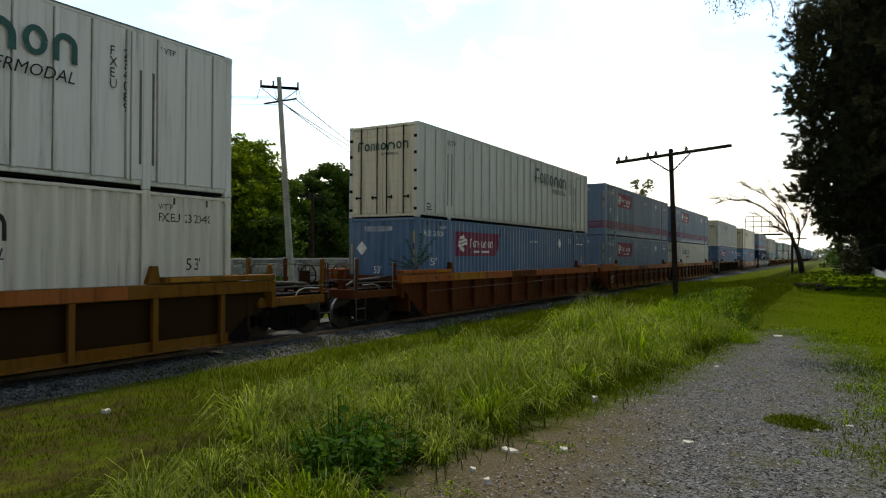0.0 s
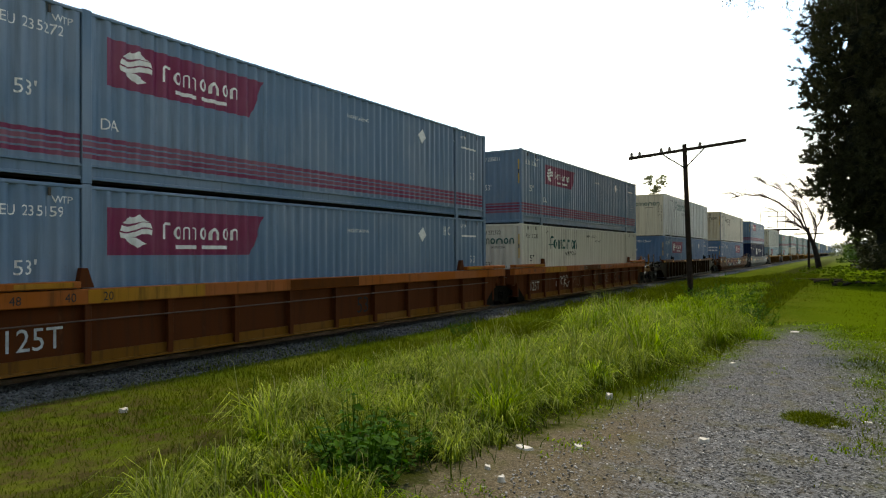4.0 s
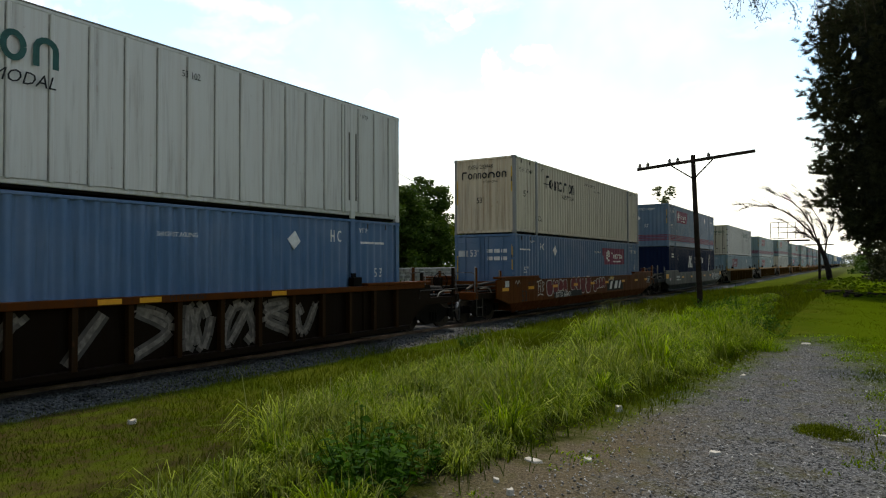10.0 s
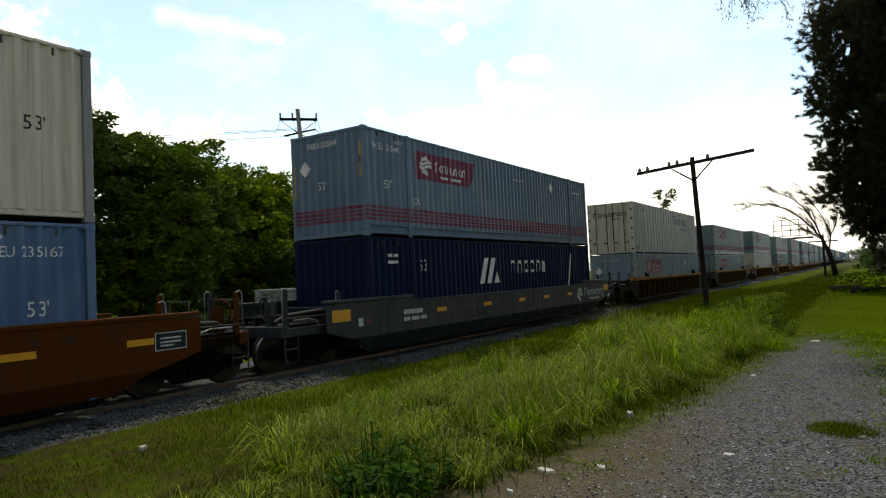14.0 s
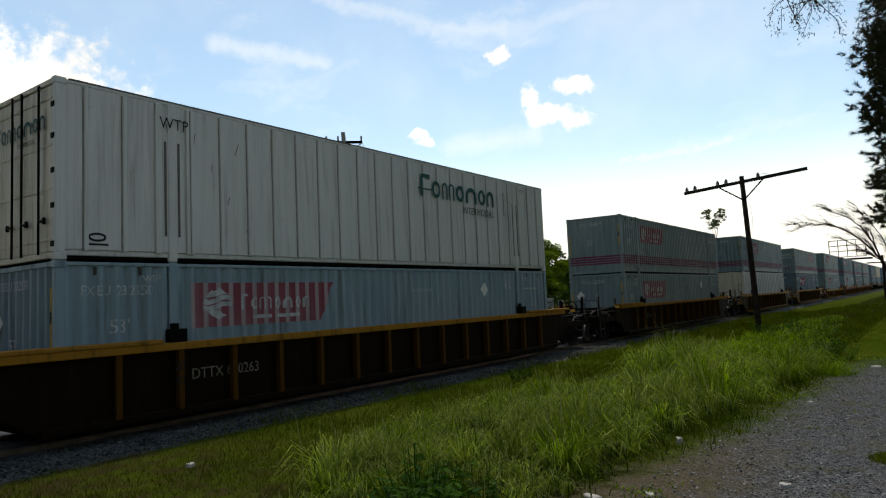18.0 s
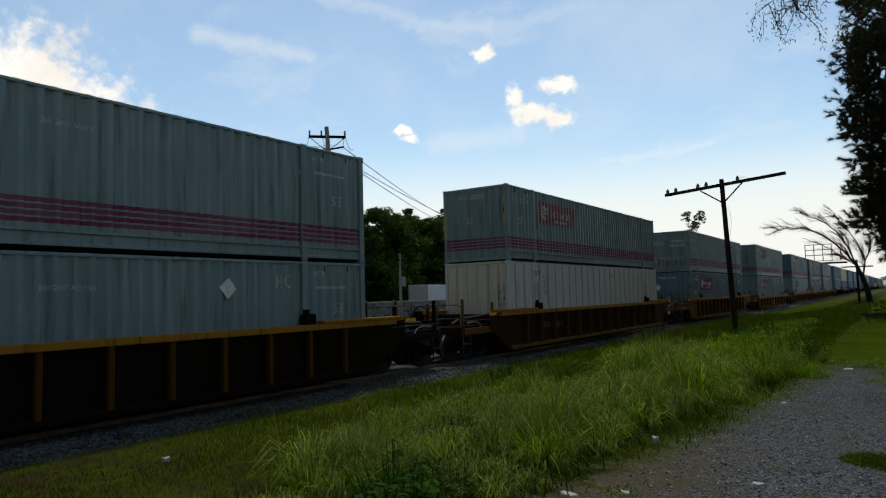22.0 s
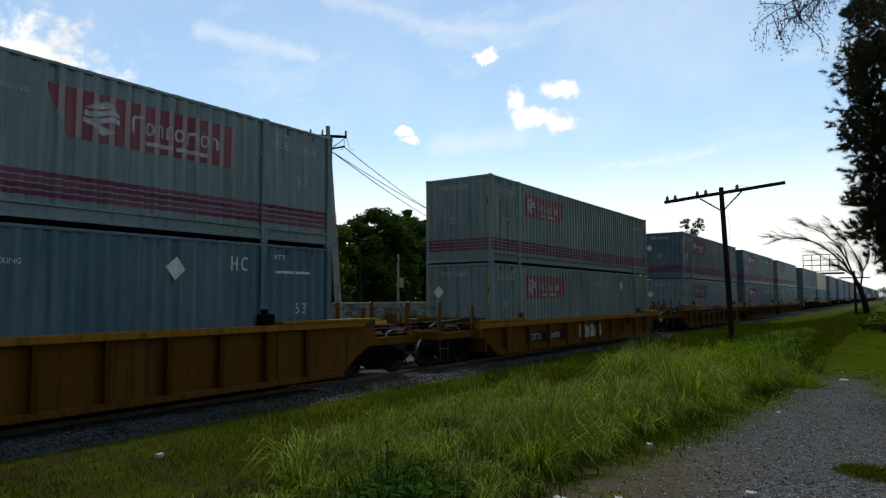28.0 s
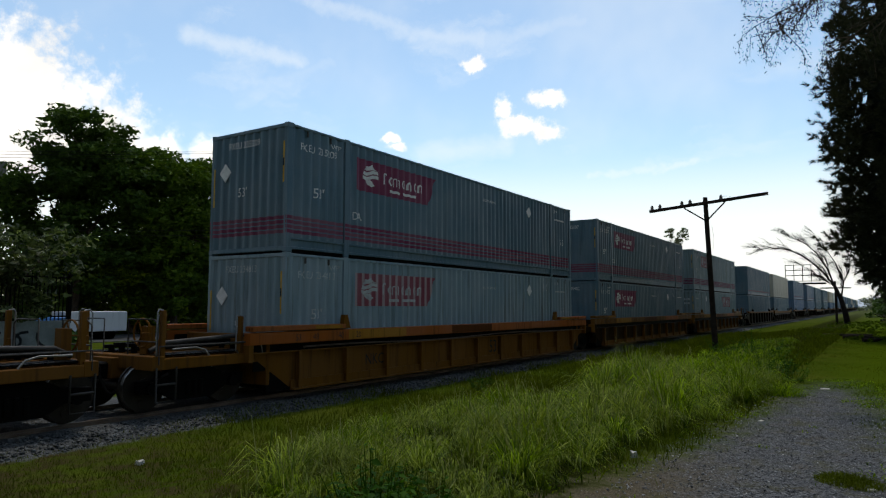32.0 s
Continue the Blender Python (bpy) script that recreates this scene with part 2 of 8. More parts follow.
CAROCHRE = paint("car_ochre", (0.160, 0.066, 0.008), 0.9, 0.8, 0.05, dull=True)
RIBOCHRE = paint("car_rib_ochre", (0.085, 0.036, 0.005), 0.5, 0.6, 0.05, dull=True)
CARBROWN = paint("car_dark_brown", (0.010, 0.0055, 0.003), 0.1, 0.5, 0.1, dull=True)
CARRUST = paint("car_rust_orange", (0.090, 0.026, 0.005), 0.7, 0.5, 0.1, dull=True)
CARDUSK = paint("car_dusky_brown", (0.030, 0.014, 0.005), 0.4, 0.5, 0.1, dull=True)
CARTEAL = paint("car_grey_teal", (0.013, 0.021, 0.025), 0.3, 0.4, 0.1, 0.5)
STEELDARK = plain("dark_steel", (0.006, 0.0055, 0.005), 0.65, 0.3)
WHEELSTEEL = plain("wheel_steel", (0.04, 0.034, 0.03), 0.45, 0.7)
TREAD = plain("bright_wheel_rim", (0.35, 0.33, 0.31), 0.35, 1.0, 0.1)
RAILSTEEL = plain("rail_steel", (0.20, 0.15, 0.12), 0.45, 0.8)
CRIMSON = paint("crimson_panel", (0.175, 0.008, 0.058), 0.15, 0.2, 0.15)
STRIPE = paint("crimson_stripe", (0.16, 0.009, 0.055), 0.15, 0.2, 0.3)
FADEDRED = paint("faded_red_panel", (0.26, 0.050, 0.078), 0.2, 0.3, 0.3)
LETTERWHITE = plain("letter_white", (0.72, 0.73, 0.72), 0.6, 0, 0.15, 6.0, 0.1)
LETTERFADED = plain("letter_faded_white", (0.45, 0.48, 0.49), 0.6, 0, 0.25, 6.0, 0.1)
LETTERDARK = plain("letter_black", (0.03, 0.032, 0.034), 0.6, 0, 0.2, 6.0, 0.1)
LETTERGREEN = plain("letter_dark_green", (0.012, 0.085, 0.075), 0.6, 0, 0.2, 6.0, 0.1)
LABELYELLOW = plain("label_yellow", (0.60, 0.36, 0.03), 0.55, 0, 0.15, 6.0, 0.1)
REFLECTOR = plain("reflector_amber", (0.75, 0.33, 0.02), 0.35, 0, 0.1, 6.0, 0.1)
GRAFFITI = plain("spray_white", (0.55, 0.53, 0.50), 0.7, 0, 0.3, 5.0, 0.1)
SPRAYRED = plain("spray_maroon", (0.14, 0.015, 0.02), 0.7, 0, 0.3, 5.0, 0.1)
CONCRETE = plain("concrete", (0.38, 0.37, 0.34), 0.85, 0, 0.2, 1.5, 0.4)
OLDWOOD = plain("old_dark_wood", (0.035, 0.026, 0.022), 0.85, 0, 0.4, 4.0, 0.6)
CERAMIC = plain("brown_ceramic", (0.22, 0.19, 0.17), 0.25, 0, 0.2)
WIRE = plain("wire_black", (0.02, 0.02, 0.02), 0.6)
BARK = plain("bark", (0.085, 0.062, 0.045), 0.9, 0, 0.4, 3.0, 0.8)
DEADBARK = plain("dead_bark", (0.034, 0.028, 0.025), 0.9, 0, 0.4, 3.0, 0.8)
LEAF_SUN = leafmat("leaf_yellow_green", (0.060, 0.120, 0.005), (0.33, 0.42, 0.022), 0.25, 0.10, 0.5, 0.5, 0.5, 1.3)
LEAF_MID = leafmat("leaf_green", (0.040, 0.090, 0.008), (0.135, 0.215, 0.018), 0.2, 0.12)
LEAF_DARK = leafmat("leaf_dark_green", (0.025, 0.060, 0.009), (0.085, 0.145, 0.020), 0.2, 0.12)
NEEDLE = leafmat("needle_dark", (0.010, 0.015, 0.008), (0.075, 0.078, 0.046), 0.15, 0.03)
GRASS_TALL = leafmat("tall_grass", (0.028, 0.080, 0.002), (0.36, 0.52, 0.012), 0.40, 0.06, 0.75, 0.38, 1.0, 1.5)
GRASS_SHADE = leafmat("shade_grass", (0.018, 0.036, 0.003), (0.07, 0.11, 0.008), 0.25, 0.05)
GRASS_PALE = leafmat("silvery_grass", (0.036, 0.080, 0.004), (0.44, 0.53, 0.075), 0.35, 0.15, 0.6, 0.42, 1.3, 1.4)
GRASS_DRY = leafmat("dry_grass", (0.20, 0.21, 0.07), (0.38, 0.38, 0.16), 0.35)
GRASS_SHORT = leafmat("short_grass", (0.048, 0.072, 0.004), (0.150, 0.180, 0.010), 0.35, 0.03, 0.7, 0.5, 0.8)
WEED = leafmat("broad_weed", (0.012, 0.055, 0.002), (0.050, 0.135, 0.005), 0.3, 0.06)
STONE = plain("ballast_stone", (0.27, 0.27, 0.27), 0.9, 0, 0.35, 8.0, 0.6)

# ---- mesh helpers ----
CACHE = {}


def once(key, make):
    if key not in CACHE:
        CACHE[key] = make()
    return CACHE[key]


def raw(name, verts, faces):
    """Mesh from numpy arrays; all faces have the same number of corners."""
    verts, faces = np.asarray(verts, np.float32), np.asarray(faces, np.int32)
    me = bpy.data.meshes.new(name)
    me.vertices.add(len(verts))
    me.vertices.foreach_set("co", verts.ravel())
    k = faces.shape[1]
    me.loops.add(faces.size)
    me.loops.foreach_set("vertex_index", faces.ravel())
    me.polygons.add(len(faces))
    me.polygons.foreach_set("loop_start", np.arange(0, faces.size, k, dtype=np.int32))
    me.update(calc_edges=True)
    return me


def bm_mesh(name, bm):
    me = bpy.data.meshes.new(name)
    bm.to_mesh(me)
    bm.free()
    return me


def put_box(bm, x0, x1, y0, y1, z0, z1):
    m = Matrix.LocRotScale(((x0 + x1) / 2, (y0 + y1) / 2, (z0 + z1) / 2), None, (abs(x1 - x0), abs(y1 - y0), abs(z1 - z0)))
    return bmesh.ops.create_cube(bm, size=1, matrix=m)["verts"]


def boxes(name, *spans, bevel=0.012):
    """One mesh of bevelled blocks."""
    bm = bmesh.new()
    for s in spans:
        put_box(bm, *s)
    if bevel:
        bmesh.ops.bevel(bm, geom=list(bm.edges), offset=bevel, segments=1, affect="EDGES", clamp_overlap=True)
    return bm_mesh(name, bm)


def put_rod(bm, a, b, r, r2=None, seg=8):
    a, b = Vector(a), Vector(b)
    turn = (b - a).to_track_quat("Z", "Y").to_matrix().to_4x4()
    bmesh.ops.create_cone(bm, cap_ends=True, segments=seg, radius1=r, radius2=r if r2 is None else r2, depth=(b - a).length, matrix=Matrix.Translation((a + b) / 2) @ turn)


def rods(name, *chains, r=0.02, seg=8):
    """One mesh of bent round bars; each chain is one unbroken tube through its points."""
    v, f = [], []
    for chain in chains:
        pts = [Vector(q) for q in chain]
        k0 = len(v)
        for i, q in enumerate(pts):
            way = (pts[min(i + 1, len(pts) - 1)] - pts[max(i - 1, 0)]).normalized()
            e1 = way.cross(Vector((0.31, 0.77, 0.55))).normalized()
            e2 = way.cross(e1)
            for k in range(seg):
                w = 2 * math.pi * k / seg
                v.append(tuple(q + (e1 * math.cos(w) + e2 * math.sin(w)) * r))
        for i in range(len(pts) - 1):
            for k in range(seg):
                a, b = k0 + i * seg + k, k0 + i * seg + (k + 1) % seg
                f.append((a, b, b + seg, a + seg))
    return raw(name, v, f)


def tubes(name, segments, seg=4):
    """One mesh of many straight tapered tubes: (start, end, radius, end radius)."""
    a = np.array([tuple(q[0]) for q in segments])
    b = np.array([tuple(q[1]) for q in segments])
    r = np.array([q[2:4] for q in segments])
    way = b - a
    way /= np.linalg.norm(way, axis=1)[:, None] + 1e-9
    e1 = np.cross(way, (0.31, 0.77, 0.55))
    e1 /= np.linalg.norm(e1, axis=1)[:, None] + 1e-9
    e2 = np.cross(way, e1)
    w = np.arange(seg) * 2 * np.pi / seg
    ring = e1[:, None] * np.cos(w)[None, :, None] + e2[:, None] * np.sin(w)[None, :, None]
    v = np.concatenate([a[:, None] + ring * r[:, :1, None], b[:, None] + ring * r[:, 1:, None]], 1).reshape(-1, 3)
    k = np.arange(len(a))[:, None] * 2 * seg
    f = np.concatenate([k + np.array([[i, (i + 1) % seg, seg + (i + 1) % seg, seg + i]]) for i in range(seg)], 1).reshape(-1, 4)
    return raw(name, v, f)


def prism(name, outline, axis, lo, hi, bevel=0.0):
    """An outline (2D, in the two other axes) pulled from lo to hi along axis."""
    bm = bmesh.new()
    put = {"x": lambda u, v, w: (w, u, v), "y": lambda u, v, w: (u, w, v), "z": lambda u, v, w: (u, v, w)}[axis]
    a = [bm.verts.new(put(u, v, lo)) for u, v in outline]
    b = [bm.verts.new(put(u, v, hi)) for u, v in outline]
    bm.faces.new(a), bm.faces.new(b[::-1])
    for i in range(len(a)):
        j = (i + 1) % len(a)
        bm.faces.new((a[i], b[i], b[j], a[j]))
    bmesh.ops.recalc_face_normals(bm, faces=list(bm.faces))
    if bevel:
        bmesh.ops.bevel(bm, geom=list(bm.edges), offset=bevel, segments=1, affect="EDGES", clamp_overlap=True)
    return bm_mesh(name, bm)


def part(name, me, material, parent, label="", at=None):
    """Links a mesh (or a bmesh) as ONE part under a thing or under a part."""
    if isinstance(me, bmesh.types.BMesh):
        me = bm_mesh(name, me)
    if not me.materials:
        me.materials.append(material)
    ob = new(name, me)
    if me.materials[0] != material:
        ob.material_slots[0].link = "OBJECT"
        ob.material_slots[0].material = material
    ob.parent = parent
    if at is not None:
        ob.matrix_basis = at if isinstance(at, Matrix) else Matrix.Translation(at)
    return tagged(ob, label)


def thing(name, me=None, material=None, label="", category="", group="", kind="", at=None):
    ob = new(name, me)
    if me is not None and material is not None and not me.materials:
        me.materials.append(material)
    if at is not None:
        ob.matrix_basis = at if isinstance(at, Matrix) else Matrix.Translation(at)
    return tagged(ob, label, category, group, kind)


def lettering(words, size, squeeze=1.0):
    """A flat mesh of words in the built-in font, in the xy plane, left end at 0, slight thickness."""
    def make():
        cu = bpy.data.curves.new("lettering", "FONT")
        cu.body, cu.size, cu.resolution_u, cu.extrude = words, size / 0.72, 2, 0.0
        ob = bpy.data.objects.new("lettering", cu)
        scene.collection.objects.link(ob)
        bpy.context.view_layer.update()
        me = bpy.data.meshes.new_from_object(ob.evaluated_get(bpy.context.evaluated_depsgraph_get()))
        bpy.data.objects.remove(ob)
        for v in me.vertices:
            v.co.x *= squeeze
        me.materials.clear()
        return me
    return once(("text", words, size, squeeze), make)

# ---- containers: 53-foot boxes, local x across (+x faces the path), y along the train (-y is the leading end), z up ----
LEN, WID = 16.154, 2.59
HALF, SIDE = LEN / 2, WID / 2
POST = HALF - 1.98
PITCH, DEEP = 0.275, 0.046
KNOTS = ((0.0, 0.0), (0.105, 0.0), (0.14, DEEP), (0.24, DEEP), (PITCH, 0.0))


def wave(y):
    """Depth of the corrugation at y."""
    u = (y + 40 * PITCH) % PITCH
    for (a, da), (b, db) in zip(KNOTS, KNOTS[1:]):
        if u <= b:
            return da + (db - da) * (u - a) / (b - a)
    return 0.0


def columns(y0, y1, extra=()):
    ys = {y0, y1, *[y for y in extra if y0 < y < y1]}
    i = math.floor(y0 / PITCH) - 1
    while i * PITCH < y1:
        ys.update(i * PITCH + k for k, _ in KNOTS if y0 < i * PITCH + k < y1)
        i += 1
    out = []
    for y in sorted(ys):
        if not out or y - out[-1] > 0.002:
            out.append(y)
    return out


def sheet(name, y0, y1, top, bottom, x=SIDE - 0.010, lift=0.0, flat=False, keep=None, extra=(), rows=1):
    """A folded steel sheet (or a painted patch on it) between y0 and y1; top and bottom are heights or functions of y."""
    def make():
        t = top if callable(top) else (lambda y: top)
        b = bottom if callable(bottom) else (lambda y: bottom)
        ys = columns(y0, y1, extra) if not flat else sorted({y0, y1, *extra})
        v, f = [], []
        for y in ys:
            d = 0 if flat else wave(y)
            for r in range(rows + 1):
                v.append((x - d + lift, y, b(y) + (t(y) - b(y)) * r / rows))
        for i in range(len(ys) - 1):
            if keep and not keep(wave((ys[i] + ys[i + 1]) / 2)):
                continue
            for r in range(rows):
                a = i * (rows + 1) + r
                f.append((a, a + rows + 1, a + rows + 2, a + 1))
        return raw(name, v, f)
    return make()


def folded(me, x, lift):
    """Cuts a flat mesh (y, z in the side's plane) at the folds and lays it on the corrugated sheet."""
    bm = bmesh.new()
    bm.from_mesh(me)
    ys = [v.co.y for v in bm.verts]
    for c in columns(min(ys), max(ys))[1:-1]:
        bmesh.ops.bisect_plane(bm, geom=list(bm.verts) + list(bm.edges) + list(bm.faces), plane_co=(0, c, 0), plane_no=(0, 1, 0))
    for v in bm.verts:
        v.co.x = x - wave(v.co.y) + lift
    bm.to_mesh(me)
    bm.free()
    return me


def side_words(words, size, y, z, squeeze=0.9, flat=False, x=SIDE - 0.010, slant=0.0):
    """Words painted on the near side, following the folds; reads along +y."""
    def make():
        me = lettering(words, size, squeeze).copy()
        for v in me.vertices:
            u, w = v.co.x, v.co.y
            v.co = (x + 0.006, y + u + w * slant, z + w)
        return me if flat else folded(me, x, 0.005)
    return once(("side", words, size, y, z, squeeze, flat, x, slant), make)


def end_words(words, size, x, z, y=-HALF - 0.002, squeeze=0.9):
    """Words on the leading end; reads along +x."""
    def make():
        me = lettering(words, size, squeeze).copy()
        for v in me.vertices:
            u, w = v.co.x, v.co.y
            v.co = (x + u, y, z + w)
        return me
    return once(("end", words, size, x, z, y, squeeze), make)


def block(name, y, z, w, h, x=SIDE - 0.010, flat=False, lift=0.005, arch=True):
    """One plain shape in place of a letter: a rounded arch (1), a rounded ring (2), a post with a bar (3), or a solid bar (0)."""
    def make():
        t = min(w, h) * 0.25
        v, f = [], []

        def band(pts):
            k = len(v)
            for i, (py, pz) in enumerate(pts):
                a, b = pts[max(i - 1, 0)], pts[min(i + 1, len(pts) - 1)]
                ly, lz = b[0] - a[0], b[1] - a[1]
                ll = math.hypot(ly, lz) or 1
                ny, nz = -lz / ll * t / 2, ly / ll * t / 2
                v.append((x + lift, py + ny, pz + nz)), v.append((x + lift, py - ny, pz - nz))
            f.extend((k + 2 * i, k + 2 * i + 1, k + 2 * i + 3, k + 2 * i + 2) for i in range(len(pts) - 1))

        yc, ry = y + w / 2, w / 2 - t / 2
        r = min(ry, h * 0.42)
        if arch == 2:
            rz = h / 2 - t / 2
            band([(yc + ry * math.cos(a), z + h / 2 + rz * math.sin(a)) for a in np.linspace(0, 2 * math.pi, 21)])
        elif arch == 3:
            band([(y + t / 2, z), (y + t / 2, z + h - t), (y + t, z + h - t / 2), (y + w, z + h - t / 2)])
        elif arch:
            top = z + h - t / 2 - r
            band([(yc - ry, z), (yc - ry, top), *[(yc + ry * math.cos(a), top + r * math.sin(a)) for a in np.linspace(math.pi * 0.9, math.pi * 0.1, 7)], (yc + ry, top), (yc + ry, z)])
        else:
            v.extend([(x + lift, y, z), (x + lift, y + w, z), (x + lift, y + w, z + h), (x + lift, y, z + h)])
            f.append((0, 1, 2, 3))
        me = raw(name, v, f)
        return me if flat else folded(me, x, lift)
    return once((name, round(y, 3), round(z, 3), w, h, x, flat, lift, arch), make)


def row_blocks(y, z, widths, h, gap, ink, label="", x=SIDE - 0.010, flat=False, lift=0.005, tall=(), arch=True):
    """Decor entries for a word that is not spelled out; z may depend on the container's height."""
    out, pos = [], y
    for i, w in enumerate(widths):
        hh = h * (1.28 if i in tall else 1.0)
        out.append(("letter_block", lambda H, pos=pos, w=w, hh=hh, k=(0 if not arch else 3 if i in tall else 2 if (len(widths) == 8 and i in (1, 4, 6) or len(widths) == 6 and i in (2, 3)) else 1): block("letter_block", pos, z(H) if callable(z) else z, w, hh, x, flat, lift, k), ink, label))
        pos += w + gap
    return out


def emblem(y, z, r, x=SIDE - 0.010, flat=False):
    """Round mark of four curved bands with a tail."""
    def make():
        v, f = [], []
        def quad(pts):
            k = len(v)
            for py, pz in pts:
                v.append((x + 0.007, py, pz))
            f.append((k, k + 1, k + 2, k + 3))
        for band, (lo, hi) in enumerate(((0.55, 0.95), (0.15, 0.45), (-0.25, 0.05))):
            n = 7
            for i in range(n):
                a, b = -1 + 2 * i / n, -1 + 2 * (i + 1) / n
                def yz(u, w):
                    half = math.sqrt(max(0.0, 1 - min(1, abs(w)) ** 2)) * 1.05
                    return y + u * half * r, z + (w + 0.16 * math.sin(u * 2.6) * (1 if band else 0.6)) * r
                quad((yz(a, lo), yz(b, lo), yz(b, hi), yz(a, hi)))
        for i in range(4):
            a, b = i / 4, (i + 1) / 4
            quad(((y + (-0.75 + a * 0.8) * r, z + (-0.38 - a * 0.55) * r), (y + (-0.75 + b * 0.8) * r, z + (-0.38 - b * 0.55) * r),
                  (y + (-0.1 + b * 0.85) * r, z + (-0.33 - b * 0.35) * r), (y + (-0.1 + a * 0.85) * r, z + (-0.33 - a * 0.35) * r)))
        me = raw("emblem", v, f)
        return me if flat else folded(me, x, 0.007)
    return once(("emblem", y, z, r, flat), make)


def frame_mesh(h, kind):
    if kind == "corner_post":
        return once(("cp", h), lambda: boxes("corner_post", (-0.10, 0.0, 0.0, 0.15, 0.11, h - 0.11)))
    if kind == "casting":
        return once("cast", lambda: boxes("corner_casting", (-0.13, 0.006, -0.006, 0.178, 0, 0.118), (-0.03, 0.009, 0.055, 0.12, 0.03, 0.09)))
    if kind == "mid_post":
        return once(("mp", h), lambda: boxes("side_post", (-0.06, 0.004, -0.085, 0.085, 0.0, h)))
    if kind == "top_rail":
        return once("tr", lambda: boxes("top_rail", (-0.07, 0.0, 0.15, LEN - 0.15, -0.085, -0.022)))
    if kind == "bottom_rail":
        return once("br", lambda: boxes("bottom_rail", (-0.09, -0.030, 0.15, LEN - 0.15, 0.075, 0.17)))
    if kind == "low_rail":
        return once("lr", lambda: prism("bottom_rail", [(-0.09, 0.075), (-0.020, 0.075), (-0.020, 0.12), (-0.060, 0.13), (-0.060, 0.28), (-0.010, 0.29), (-0.010, 0.325), (-0.09, 0.325)], "y", 0.15, LEN - 0.15))


BATTENEDGE = plain("batten_edge_grey", (0.26, 0.26, 0.245), 0.8, 0, 0.4)
GROOVE = plain("grimy_groove", (0.13, 0.12, 0.105), 0.8, 0, 0.3)


def strokes(name, lines, x, r):
    """Flat straight strokes; each line is a chain of (y, z)."""
    v, f = [], []
    for pts in lines:
        for (y0, z0), (y1, z1) in zip(pts, pts[1:]):
            dy, dz = y1 - y0, z1 - z0
            ll = math.hypot(dy, dz) or 1
            ny, nz = -dz / ll * r, dy / ll * r
            k = len(v)
            lift = x + 0.0003 * len(f)
            v += [(lift, y0 + ny, z0 + nz), (lift, y0 - ny, z0 - nz), (lift, y1 - ny, z1 - nz), (lift, y1 + ny, z1 + nz)]
            f.append((k, k + 1, k + 2, k + 3))
    return raw(name, v, f)


